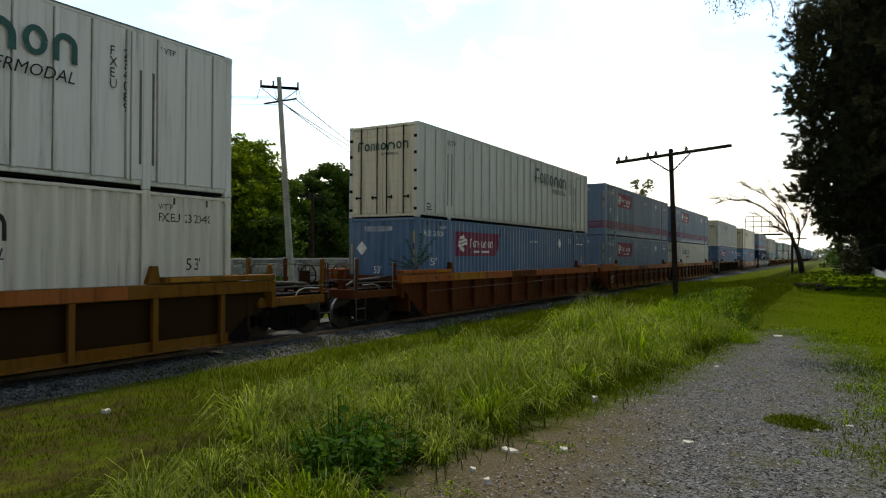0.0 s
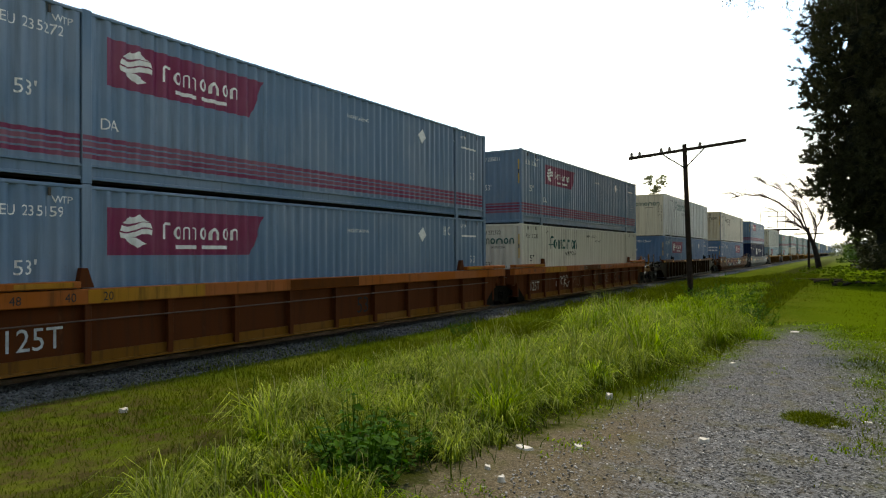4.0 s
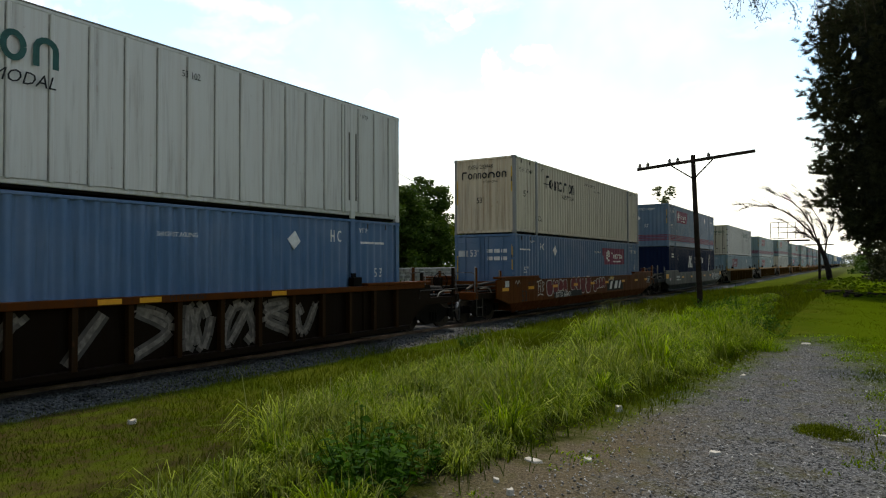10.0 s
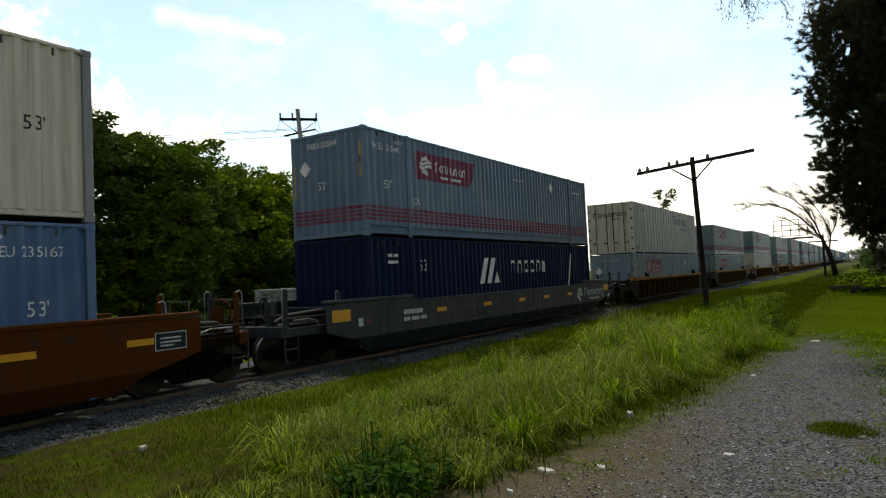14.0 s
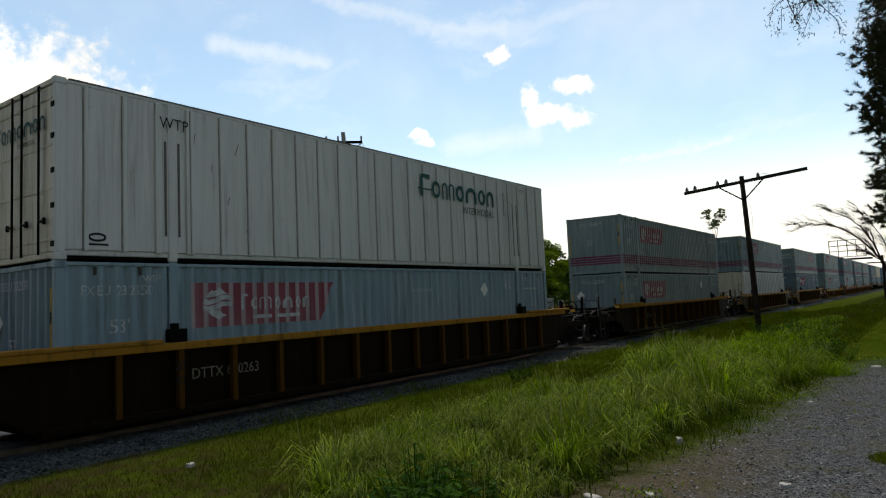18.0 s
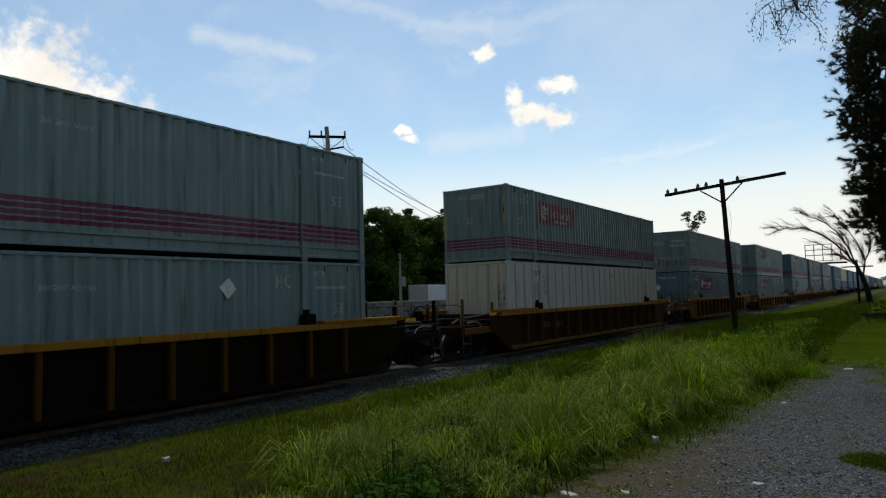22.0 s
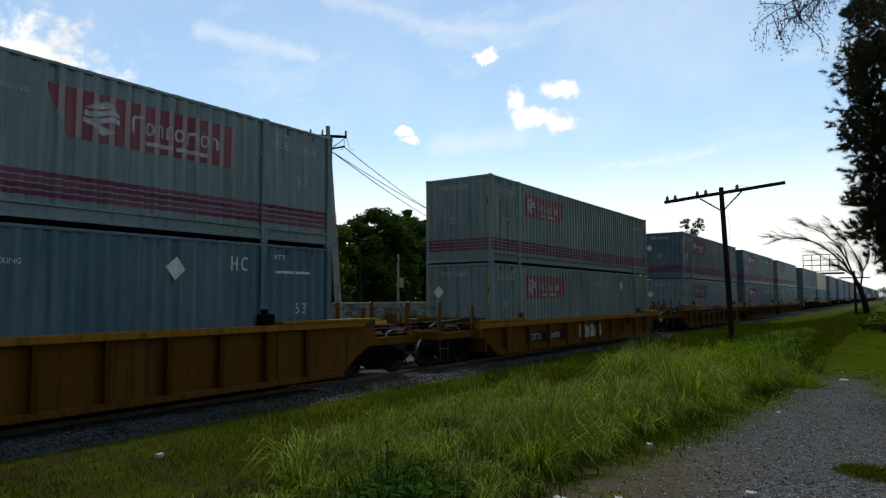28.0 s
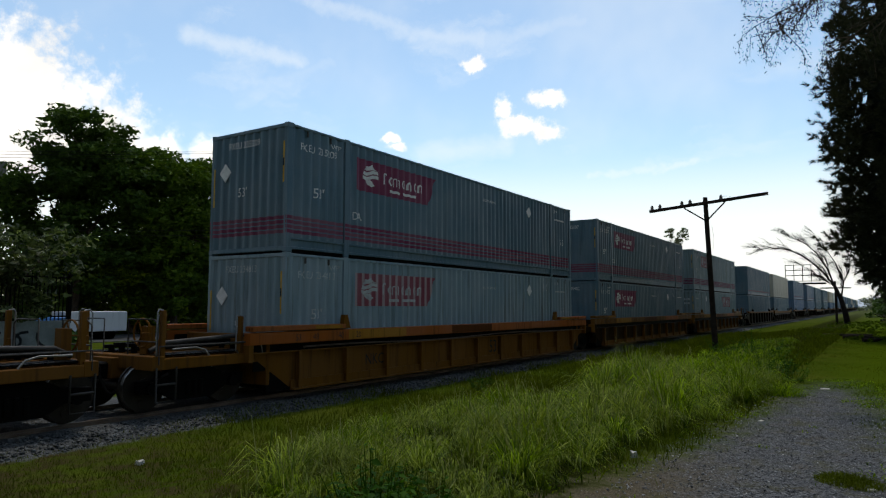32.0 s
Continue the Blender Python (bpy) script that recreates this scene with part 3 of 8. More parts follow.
def container(label, color, h=2.896, style="fold", door=False, belt=False, decor=(), group="containers on the train", detail=2, capcolor=None, endcolor=None):
    """One container. style: fold (corrugated) or post (smooth sheets between battens). door: the door end leads."""
    c = thing("shipping_container", None, None, label, "container", group)
    low = 0.32 if belt else 0.17
    endc = endcolor or color
    top = h - 0.08
    flip = Matrix.Diagonal((-1, 1, 1, 1))
    # side sheets: three bays between the posts
    bays = ((-HALF + 0.15, -POST - 0.085), (-POST + 0.085, POST - 0.085), (POST + 0.085, HALF - 0.15))
    turn = pose(0, 0, 0, 0, 0, 180)
    for s, m in ((1, None), (-1, turn)):
        for a, b in bays:
            me = once(("bay", round(a, 3), h, low, style), lambda: sheet("side_panel", a, b, top, low, flat=style == "post"))
            part("side_panel", me, color, c, "", m)
        for y in (-POST, POST):
            part("side_post", frame_mesh(h, "mid_post"), capcolor or color, c, "", (m or Matrix()) @ Matrix.Translation((SIDE, y, 0)))
        part("top_rail", frame_mesh(h, "top_rail"), color, c, "", (m or Matrix()) @ Matrix.Translation((SIDE, -HALF, h)))
        part("bottom_rail", frame_mesh(h, "low_rail" if belt else "bottom_rail"), color, c, "", (m or Matrix()) @ Matrix.Translation((SIDE, -HALF, 0)))
        for ax in (-1, 1):
            mm = Matrix.Translation((SIDE * s, HALF * ax, 0)) @ Matrix.Diagonal((s, -ax, 1, 1))
            part("corner_post", frame_mesh(h, "corner_post"), capcolor or color, c, "", mm)
            if detail > 1 and (s > 0 or ax < 0):
                part("corner_casting", frame_mesh(h, "casting"), capcolor or color, c, "", mm)
                part("corner_casting", frame_mesh(h, "casting"), capcolor or color, c, "", mm @ Matrix.Translation((0, 0, h - 0.118)))
    if style == "post" and detail > 1:
        batten = once(("batten", h), lambda: boxes("batten", (0, 0.040, -0.034, 0.034, 0.14, h - 0.09), bevel=0.010))
        # thin darker plate behind each batten, showing as a line at its edges
        seam = once(("seam", h), lambda: boxes("seam", (-0.002, 0.004, -0.052, 0.046, 0.17, h - 0.1), bevel=0))
        n = 25
        for i in range(n):
            y = -HALF + 0.15 + (LEN - 0.3) * (i + 0.5) / n
            if min(abs(y - POST), abs(y + POST)) > 0.2:
                part("batten", batten, color, c, "", (SIDE - 0.012, y, 0))
                part("seam", seam, BATTENEDGE, c, "darker grey line beside a batten", (SIDE - 0.010, y, 0))
        for y in (-POST - 0.30, -POST + 0.30, POST - 0.30, POST + 0.30):
            part("lift_post", batten, color, c, "", (SIDE - 0.006, y, 0))
        rivet = once(("rivets", h), lambda: boxes("rivet_row", *[(0.0, 0.006, -0.009, 0.009, z - 0.009, z + 0.009) for z in np.arange(0.25, h - 0.15, 0.075)], bevel=0))
        for y in (-HALF + 0.20, -POST - 0.42, -POST + 0.42, POST - 0.42, POST + 0.42, HALF - 0.20):
            tagged(part("rivet_row", rivet, color, c, "row of small rivets", (SIDE - 0.010, y, 0)), kind="stuff")
        groove = once(("groove", h), lambda: boxes("groove", (-0.004, 0.005, -0.022, 0.022, 0.45, h - 0.75), bevel=0))
        for y in (-POST - 0.13, -POST + 0.13, POST - 0.13, POST + 0.13):
            part("groove", groove, GROOVE, c, "dark vertical groove beside the post", (SIDE - 0.008, y, 0))
        part("top_strip", once(("strip", h), lambda: boxes("top_strip", (-0.004, 0.006, 0.2, LEN - 0.2, -0.030, -0.004), bevel=0)), GROOVE, c, "dark strip along the roof edge", (SIDE, -HALF, h))
        rnd = random.Random(len(label) + int(h * 100))
        for _ in range(7):
            y, z = rnd.uniform(-HALF + 0.4, -POST + 2.5), rnd.uniform(0.6, h - 0.5)
            part("scratch", strokes("scratch", [((y, z), (y + rnd.uniform(-0.06, 0.1), z + rnd.uniform(0.12, 0.3)))], SIDE - 0.004, 0.008), GROOVE, c, "dark scratch")
    roof = once(("roof", h), lambda: raw("roof", [(x, y, h - 0.03 + (0.018 if j % 2 else 0)) for j, y in enumerate(np.linspace(-HALF + 0.02, HALF - 0.02, 61)) for x in (-SIDE + 0.02, SIDE - 0.02)],
                                         [(2 * i, 2 * i + 1, 2 * i + 3, 2 * i + 2) for i in range(60)]))
    part("roof", roof, color, c)
    part("underframe", once("under", lambda: boxes("underframe", (-SIDE + 0.08, SIDE - 0.08, -HALF + 0.05, HALF - 0.05, 0.02, 0.12))), STEELDARK, c)
    # leading end: folded sheet or doors; trailing end closed
    def end_sheet(sign, smooth):
        def make():
            v, f = [], []
            xs = [-SIDE + 0.10]
            if smooth:
                xs += [SIDE - 0.10]
                ds = [0.02, 0.02]
            else:
                ds = [0.0]
                n, w = 9, (WID - 0.20) / 9
                for i in range(n):
                    x0 = -SIDE + 0.10 + i * w
                    for u, d in ((0.32, 0.0), (0.45, 0.05), (0.80, 0.05), (1.0, 0.0)):
                        xs.append(x0 + u * w), ds.append(d)
            for x, d in zip(xs, ds):
                v += [(x, -HALF + 0.012 + d, 0.13), (x, -HALF + 0.012 + d, h - 0.10)]
            f = [(2 * i, 2 * i + 2, 2 * i + 3, 2 * i + 1) for i in range(len(xs) - 1)]
            return raw("end_panel", v, f)
        return once(("end", h, smooth), make)
    post_end = style == "post"
    if door:
        leaf = once(("leaf", h), lambda: boxes("door", (0.01, SIDE - 0.09, -HALF + 0.02, -HALF + 0.06, 0.14, h - 0.12), *[(0.05, SIDE - 0.13, -HALF + 0.008, -HALF + 0.02, z, z + 0.05) for z in (0.3, h * 0.38, h * 0.62, h - 0.35)]))
        rod = once(("lock", h), lambda: rods("lock_rod", ((0, -HALF - 0.03, 0.10), (0, -HALF - 0.03, h - 0.08)), r=0.019))
        hinge = once("hinge", lambda: boxes("hinge", (-0.10, 0.01, -0.03, 0.01, -0.045, 0.045)))
        handle = once("handle", lambda: boxes("handle", (-0.02, 0.22, -HALF - 0.045, -HALF - 0.025, 0.60, 0.65), (0.16, 0.20, -HALF - 0.05, -HALF, 0.57, 0.68)))
        for s in (1, -1):
            d = part("door", leaf, endc, c, "", Matrix.Diagonal((s, 1, 1, 1)))
            if detail > 1:
                for x in (0.18, 0.80):
                    part("lock_rod", rod, STEELDARK if post_end else color, d, "", (x, 0, 0))
                    part("handle", handle, STEELDARK if post_end else color, d, "", (x, 0, 0))
                for z in (0.25, 0.85, 1.4, 1.95, 2.45):
                    if z < h - 0.2:
                        part("hinge", hinge, STEELDARK if post_end else color, d, "", (SIDE - 0.03, -HALF + 0.012, z))
        part("door_header", once(("hdr", h), lambda: boxes("door_header", (-SIDE + 0.1, SIDE - 0.1, -HALF, -HALF + 0.1, h - 0.11, h - 0.015))), endc, c)
        part("door_sill", once("dsill", lambda: boxes("door_sill", (-SIDE + 0.1, SIDE - 0.1, -HALF, -HALF + 0.1, 0.03, 0.13))), endc, c)
    else:
        part("end_panel", end_sheet(-1, post_end), endc, c)
        if post_end and detail > 1:
            eb = once(("endbat", h), lambda: boxes("batten", (-0.03, 0.03, -0.006, 0.02, 0.13, h - 0.1), bevel=0.006))
            for i in range(5):
                part("batten", eb, endc, c, "", (-SIDE + 0.43 * (i + 1), -HALF + 0.012, 0))
        part("end_rail", once(("erail", h), lambda: boxes("end_rail", (-SIDE + 0.1, SIDE - 0.1, -HALF, -HALF + 0.1, h - 0.10, h - 0.015))), endc, c)
        part("end_rail", once("dsill", lambda: boxes("end_sill", (-SIDE + 0.1, SIDE - 0.1, -HALF, -HALF + 0.1, 0.03, 0.13))), endc, c)
    part("end_panel", end_sheet(1, True), color, c, "", turn)
    for name, make, material, lab in decor:
        part(name, make(h), material, c, lab)
    return c


def lines(h, n=4, z=0.42):
    """Height spans of the belt of stripes."""
    return [(z + 0.105 * i, z + 0.105 * i + 0.075) for i in range(n)]


def belt_decor():
    out = []
    for i in range(4):
        for a, b in ((-HALF + 0.15, -POST - 0.085), (-POST + 0.085, POST - 0.085), (POST + 0.085, HALF - 0.15)):
            out.append(("stripe", lambda h, a=a, b=b, i=i: once(("stripe", round(a, 2), i), lambda: sheet("stripe", a, b, lines(h)[i][1], lines(h)[i][0], lift=0.004)), STRIPE, "thin crimson stripe"))
        for y in (-POST, POST):
            out.append(("stripe", lambda h, y=y, i=i: once(("pstripe", y, i), lambda: sheet("stripe", y - 0.08, y + 0.08, lines(h)[i][1], lines(h)[i][0], x=SIDE + 0.004, lift=0.003, flat=True)), STRIPE, ""))
        out.append(("stripe", lambda h, i=i: once(("cstripe", i), lambda: sheet("stripe", -HALF + 0.005, -HALF + 0.145, lines(h)[i][1], lines(h)[i][0], x=SIDE, lift=0.003, flat=True)), STRIPE, ""))
        def end_stripe(h, i=i):
            def make():
                z0, z1 = lines(h)[i]
                v, f = [], []
                n, w = 9, (WID - 0.20) / 9
                xs, ds = [-SIDE + 0.01, -SIDE + 0.1], [-0.014, -0.002]
                for k in range(n):
                    for u, d in ((0.32, 0.0), (0.45, 0.05), (0.80, 0.05), (1.0, 0.0)):
                        xs.append(-SIDE + 0.10 + (k + u) * w), ds.append(d - 0.002)
                xs.append(SIDE - 0.01), ds.append(-0.014)
                for x, d in zip(xs, ds):
                    v += [(x, -HALF + 0.010 + d, z0), (x, -HALF + 0.010 + d, z1)]
                return raw("stripe", v, [(2 * j, 2 * j + 2, 2 * j + 3, 2 * j + 1) for j in range(len(xs) - 1)])
            return once(("estripe", i), make)
        out.append(("stripe", end_stripe, STRIPE, ""))
    return out


def panel_decor(y, faded=False, length=3.55, lean=1, hh=0.82, z=None, ink=None):
    """Crimson panel with a slanted edge, a round emblem and a row of plain letter blocks."""
    ink = ink or (LETTERFADED if faded else LETTERWHITE)
    def at(h):
        return (h - 0.36 - hh if z is None else z)
    def edges(h):
        z0 = at(h)
        z1 = z0 + hh
        sl = 0.36
        if lean > 0:
            return (lambda yy: z1, lambda yy: z0 if yy < y + length - sl else z0 + (yy - (y + length - sl)) / sl * (hh - 0.02), (y + length - sl,))
        return (lambda yy: z1, lambda yy: z0 if yy > y + sl else z0 + (y + sl - yy) / sl * (hh - 0.02), (y + sl,))
    keep = (lambda d: d > 0.004) if faded else None
    out = [("logo_panel", lambda h: once(("panel", y, h, faded, length, lean, hh, z), lambda: sheet("logo_panel", y, y + length, edges(h)[0], edges(h)[1], lift=0.004, keep=keep, extra=edges(h)[2])),
            FADEDRED if faded else CRIMSON, "faded red panel worn off the ridges" if faded else "crimson panel with a slanted edge")]
    if faded:
        out.append(("panel_ground", lambda h: once(("ground", y, h, length, lean, hh, z), lambda: sheet("panel_ground", y, y + length, edges(h)[0], edges(h)[1], lift=0.002, extra=edges(h)[2])), FADEDPINK, "bleached pink ground of the panel"))
    s = 0.0 if lean > 0 else 0.35
    out.append(("emblem", lambda h: emblem(y + 0.55 + s, at(h) + hh * 0.5, 0.30), ink, "pale round emblem of curved bands"))
    out += row_blocks(y + 1.08 + s, lambda h: at(h) + hh * 0.36, (0.19, 0.17, 0.12, 0.12, 0.18, 0.26, 0.17, 0.17), 0.24, 0.055, ink, tall=(0,), lift=0.007)
    out += row_blocks(y + 1.35 + s, lambda h: at(h) + hh * 0.14, (0.5, 0.65), 0.07, 0.09, ink, lift=0.007, arch=False)
    return out


def name_decor(y, ink, size=0.42, flat=False, z=None, top=0.52):
    """The large dark letter blocks and the slanted word under them."""
    k = size / 0.42
    def at(h):
        return h - top - size
    xx = SIDE + 0.026 if flat else SIDE - 0.010
    widths = tuple(w * k for w in (0.34, 0.31, 0.20, 0.20, 0.33, 0.47, 0.31, 0.32))
    out = row_blocks(y, at, widths, size * 0.92, 0.07 * k, ink, "large dark letter block", xx, flat, tall=(0,))
    out += row_blocks(y - 0.1 * k, lambda h: at(h) + size * 0.35, (0.5 * k,), size * 0.08, 0.0, ink, "", xx, flat, lift=0.008, arch=False)
    out.append(("wording", lambda h: side_words("INTERMODAL", size * 0.40, y + 1.55 * k, at(h) - size * 0.62, 0.95, flat, xx, 0.25), LETTERDARK, ""))
    return out


def mark_decor(ident, ink, door=False, belt=False, flat=False, diamond=True, low53=True, faded=False, end=True, hc=True, z53=None, wtp=-0.55):
    """Identification, size figures, placards and yellow edge labels."""
    out = []
    xx = SIDE + 0.026 if flat else SIDE - 0.010
    front, back = (-HALF + 0.38, POST + 0.30) if not door else (POST + 0.25, -HALF + 0.42)
    out.append(("wording", lambda h: side_words(ident, 0.17, front, h - 0.56, 0.92, flat, xx), ink, ""))
    z53 = z53 or (1.30 if belt else 1.42)
    out.append(("wording", lambda h: side_words("53'", 0.24, -HALF + 0.85, z53, 0.9, flat, xx), ink, ""))
    out.append(("wording", lambda h: side_words("WTP", 0.12 if not flat else 0.21, -POST + wtp if not flat else -POST - 0.26, h - (0.34 if not flat else 0.52), 0.9, flat, xx if not flat else SIDE + 0.034), ink, ""))
    out.append(("wording", lambda h: side_words("WTP", 0.12, POST + 0.25, h - 0.34, 0.9, flat, xx), ink, ""))
    if not flat:
        out.append(("wording", lambda h: side_words("53'", 0.24, POST + 0.9, z53, 0.9, flat, xx), ink, ""))
        if ink is not LETTERDARK:
            out += row_blocks(back, lambda h: h - 0.62, (0.55, 0.40), 0.055, 0.06, ink, lift=0.006, arch=False)
        out.append(("wording", lambda h: side_words("3 HIGH STACKING", 0.09, 0.6, h - 0.62, 0.85), ink, ""))
        if hc and not belt:
            out.append(("wording", lambda h: side_words("HC", 0.30, -POST + 0.30 if door else POST - 0.85, h - 0.60, 0.8), ink, ""))
        if belt:
            out.append(("wording", lambda h: side_words("DA", 0.20, -POST + 0.25, 0.95, 0.85), ink, ""))
    if diamond and not flat:
        def dia(h):
            return once(("dia", h, door), lambda: prism("placard", [((-POST + 1.8 if door else POST - 2.05) + u, h - 0.60 + v) for u, v in ((0, -0.21), (0.20, -0.02), (0.03, 0.21), (-0.20, 0.02))], "x", SIDE - 0.012, SIDE + 0.006))
        out.append(("placard", dia, LETTERWHITE, "diamond-shaped placard holder"))
    if end:
        if not door:
            out.append(("wording", lambda h: end_words(ident, 0.16, -SIDE + 0.62, h - 0.42, squeeze=0.85), ink, ""))
            out.append(("wording", lambda h: end_words("53'", 0.22, -0.32, z53 - (0.02 if belt else 0.3) + 0.05, squeeze=0.85), ink, ""))
        else:
            out.append(("wording", lambda h: end_words("53'", 0.26, -0.62, h - 0.85, y=-HALF - 0.004), ink, ""))
            out.append(("wording", lambda h: end_words(ident, 0.24, -0.55, 0.75, y=-HALF - 0.004, squeeze=0.8), ink, ""))
            for i in range(3):
                for dz in (0.72, 1.0):
                    out.append(("letter_block", lambda h, i=i, dz=dz: once(("drb", h, i, dz), lambda: boxes("letter_block", (0.12 + 0.30 * i, 0.36 + 0.30 * i, -HALF - 0.004, -HALF + 0.004, h - dz, h - dz + 0.14), bevel=0)), ink, ""))
            out.append(("label", lambda h: once(("drl", h), lambda: boxes("door_label", (-1.12, -0.70, -HALF - 0.004, -HALF + 0.004, h - 0.86, h - 0.62), bevel=0)), LETTERFADED, "pale weight label"))
            out.append(("label", lambda h: once(("dry", h), lambda: boxes("door_label", (-1.12, -0.72, -HALF - 0.004, -HALF + 0.004, 0.55, 0.95), bevel=0)), LABELYELLOW, "yellow warning label"))
    if not flat:
        out.append(("edge_label", lambda h: once(("edge", h), lambda: boxes("edge_label", (SIDE - 0.145, SIDE - 0.105, -HALF - 0.004, -HALF + 0.004, h - 1.35, h - 0.42), bevel=0)), LABELYELLOW, "yellow clearance strip"))
        out.append(("edge_label", lambda h: once(("edge2", h), lambda: boxes("edge_label", (-SIDE + 0.105, -SIDE + 0.145, -HALF - 0.004, -HALF + 0.004, h - 1.75, h - 0.82), bevel=0)), LABELYELLOW, ""))
        out.append(("edge_mark", lambda h: once(("edge3", h), lambda: boxes("edge_mark", (SIDE - 0.143, SIDE - 0.107, -HALF - 0.007, -HALF + 0.004, h - 0.98, h - 0.80), bevel=0)), LETTERDARK, ""))
        if diamond and not door:
            out.append(("placard", lambda h: once(("edia", h), lambda: prism("placard", [(-SIDE + 0.52 + u, h - 0.95 + v) for u, v in ((0, -0.22), (0.20, 0), (0, 0.22), (-0.20, 0))], "y", -HALF - 0.012, -HALF + 0.004)), LETTERWHITE, "diamond-shaped placard holder"))
    return out


def hook_decor():
    """Tie points under the top rail, small dark shapes."""
    out = []
    for y in (-HALF + 0.62, -HALF + 1.38, HALF - 0.62, HALF - 1.38):
        out.append(("tie_point", lambda h, y=y: once(("hook", h, y), lambda: boxes("tie_point", (SIDE - 0.03, SIDE - 0.002, y - 0.022, y + 0.022, h - 0.23, h - 0.10), bevel=0.006)), RAILGREY, ""))
    return out

# ---- rail cars: well cars; local origin on the rail head under the well's middle ----
RAIL = -0.25
TRACK_X = -12.06
WHEELS = []
RAILGREY = plain("worn_rail_grey", (0.055, 0.05, 0.045), 0.6, 0.2)
GRABGREY = plain("worn_bright_pipe", (0.22, 0.22, 0.21), 0.45, 0.4)


def wheelset_mesh():
    def make():
        bm = bmesh.new()
        for s in (-1, 1):
            for r, a, b in ((0.455, 0.70, 0.735), (0.425, 0.735, 0.83), (0.17, 0.66, 0.87)):
                put_rod(bm, (s * a, 0, 0), (s * b, 0, 0), r, seg=18)
            for k in range(3):
                ang = k * 2.094
                put_box(bm, s * 0.828 - 0.012, s * 0.828 + 0.012, 0.28 * math.cos(ang) - 0.05, 0.28 * math.cos(ang) + 0.05, 0.28 * math.sin(ang) - 0.05, 0.28 * math.sin(ang) + 0.05)
        put_rod(bm, (-0.95, 0, 0), (0.95, 0, 0), 0.085, seg=12)
        bm.normal_update()
        for face in bm.faces:
            c = face.calc_center_median()
            if 0.40 < math.hypot(c.y, c.z) < 0.44 and abs(face.normal.x) < 0.1:
                face.material_index = 1
        me = bm_mesh("wheelset", bm)
        me.materials.append(WHEELSTEEL), me.materials.append(TREAD)
        return me
    return once("wheelset", make)


def truck(parent, y):
    """A two-axle truck: cast side frames, springs, bolster and two wheelsets."""
    def side():
        bm = bmesh.new()
        for s in (-1, 1):
            out = [(-1.15, 0.38), (-1.15, 0.60), (-0.70, 0.62), (-0.35, 0.78), (0.35, 0.78), (0.70, 0.62), (1.15, 0.60), (1.15, 0.38), (0.72, 0.38), (0.40, 0.20), (-0.40, 0.20), (-0.72, 0.38)]
            a = [bm.verts.new((s * 0.93, u, v)) for u, v in out]
            b = [bm.verts.new((s * 1.06, u, v)) for u, v in out]
            bm.faces.new(a), bm.faces.new(b[::-1])
            for i in range(len(a)):
                bm.faces.new((a[i], b[i], b[(i + 1) % len(a)], a[(i + 1) % len(a)]))
            for u in (-0.14, 0.0, 0.14):
                put_rod(bm, (s * 1.05, u, 0.28), (s * 1.05, u, 0.55), 0.055, seg=8)
            for u in (-0.89, 0.89):
                put_rod(bm, (s * 0.9, u, 0.46), (s * 1.13, u, 0.46), 0.12, seg=10)
        put_box(bm, -0.95, 0.95, -0.2, 0.2, 0.45, 0.72)
        put_box(bm, -0.8, 0.8, -0.62, -0.54, 0.36, 0.46)
        put_box(bm, -0.8, 0.8, 0.54, 0.62, 0.36, 0.46)
        bmesh.ops.recalc_face_normals(bm, faces=list(bm.faces))
        return bm_mesh("truck", bm)
    tr = part("truck", once("truck", side), STEELDARK, parent, "dark cast steel truck", (0, y, 0))
    for k, u in enumerate((-0.89, 0.89)):
        w = part("wheelset", wheelset_mesh(), WHEELSTEEL, tr, "", (0, u, 0.457))
        WHEELS.append((w, k))
    return tr


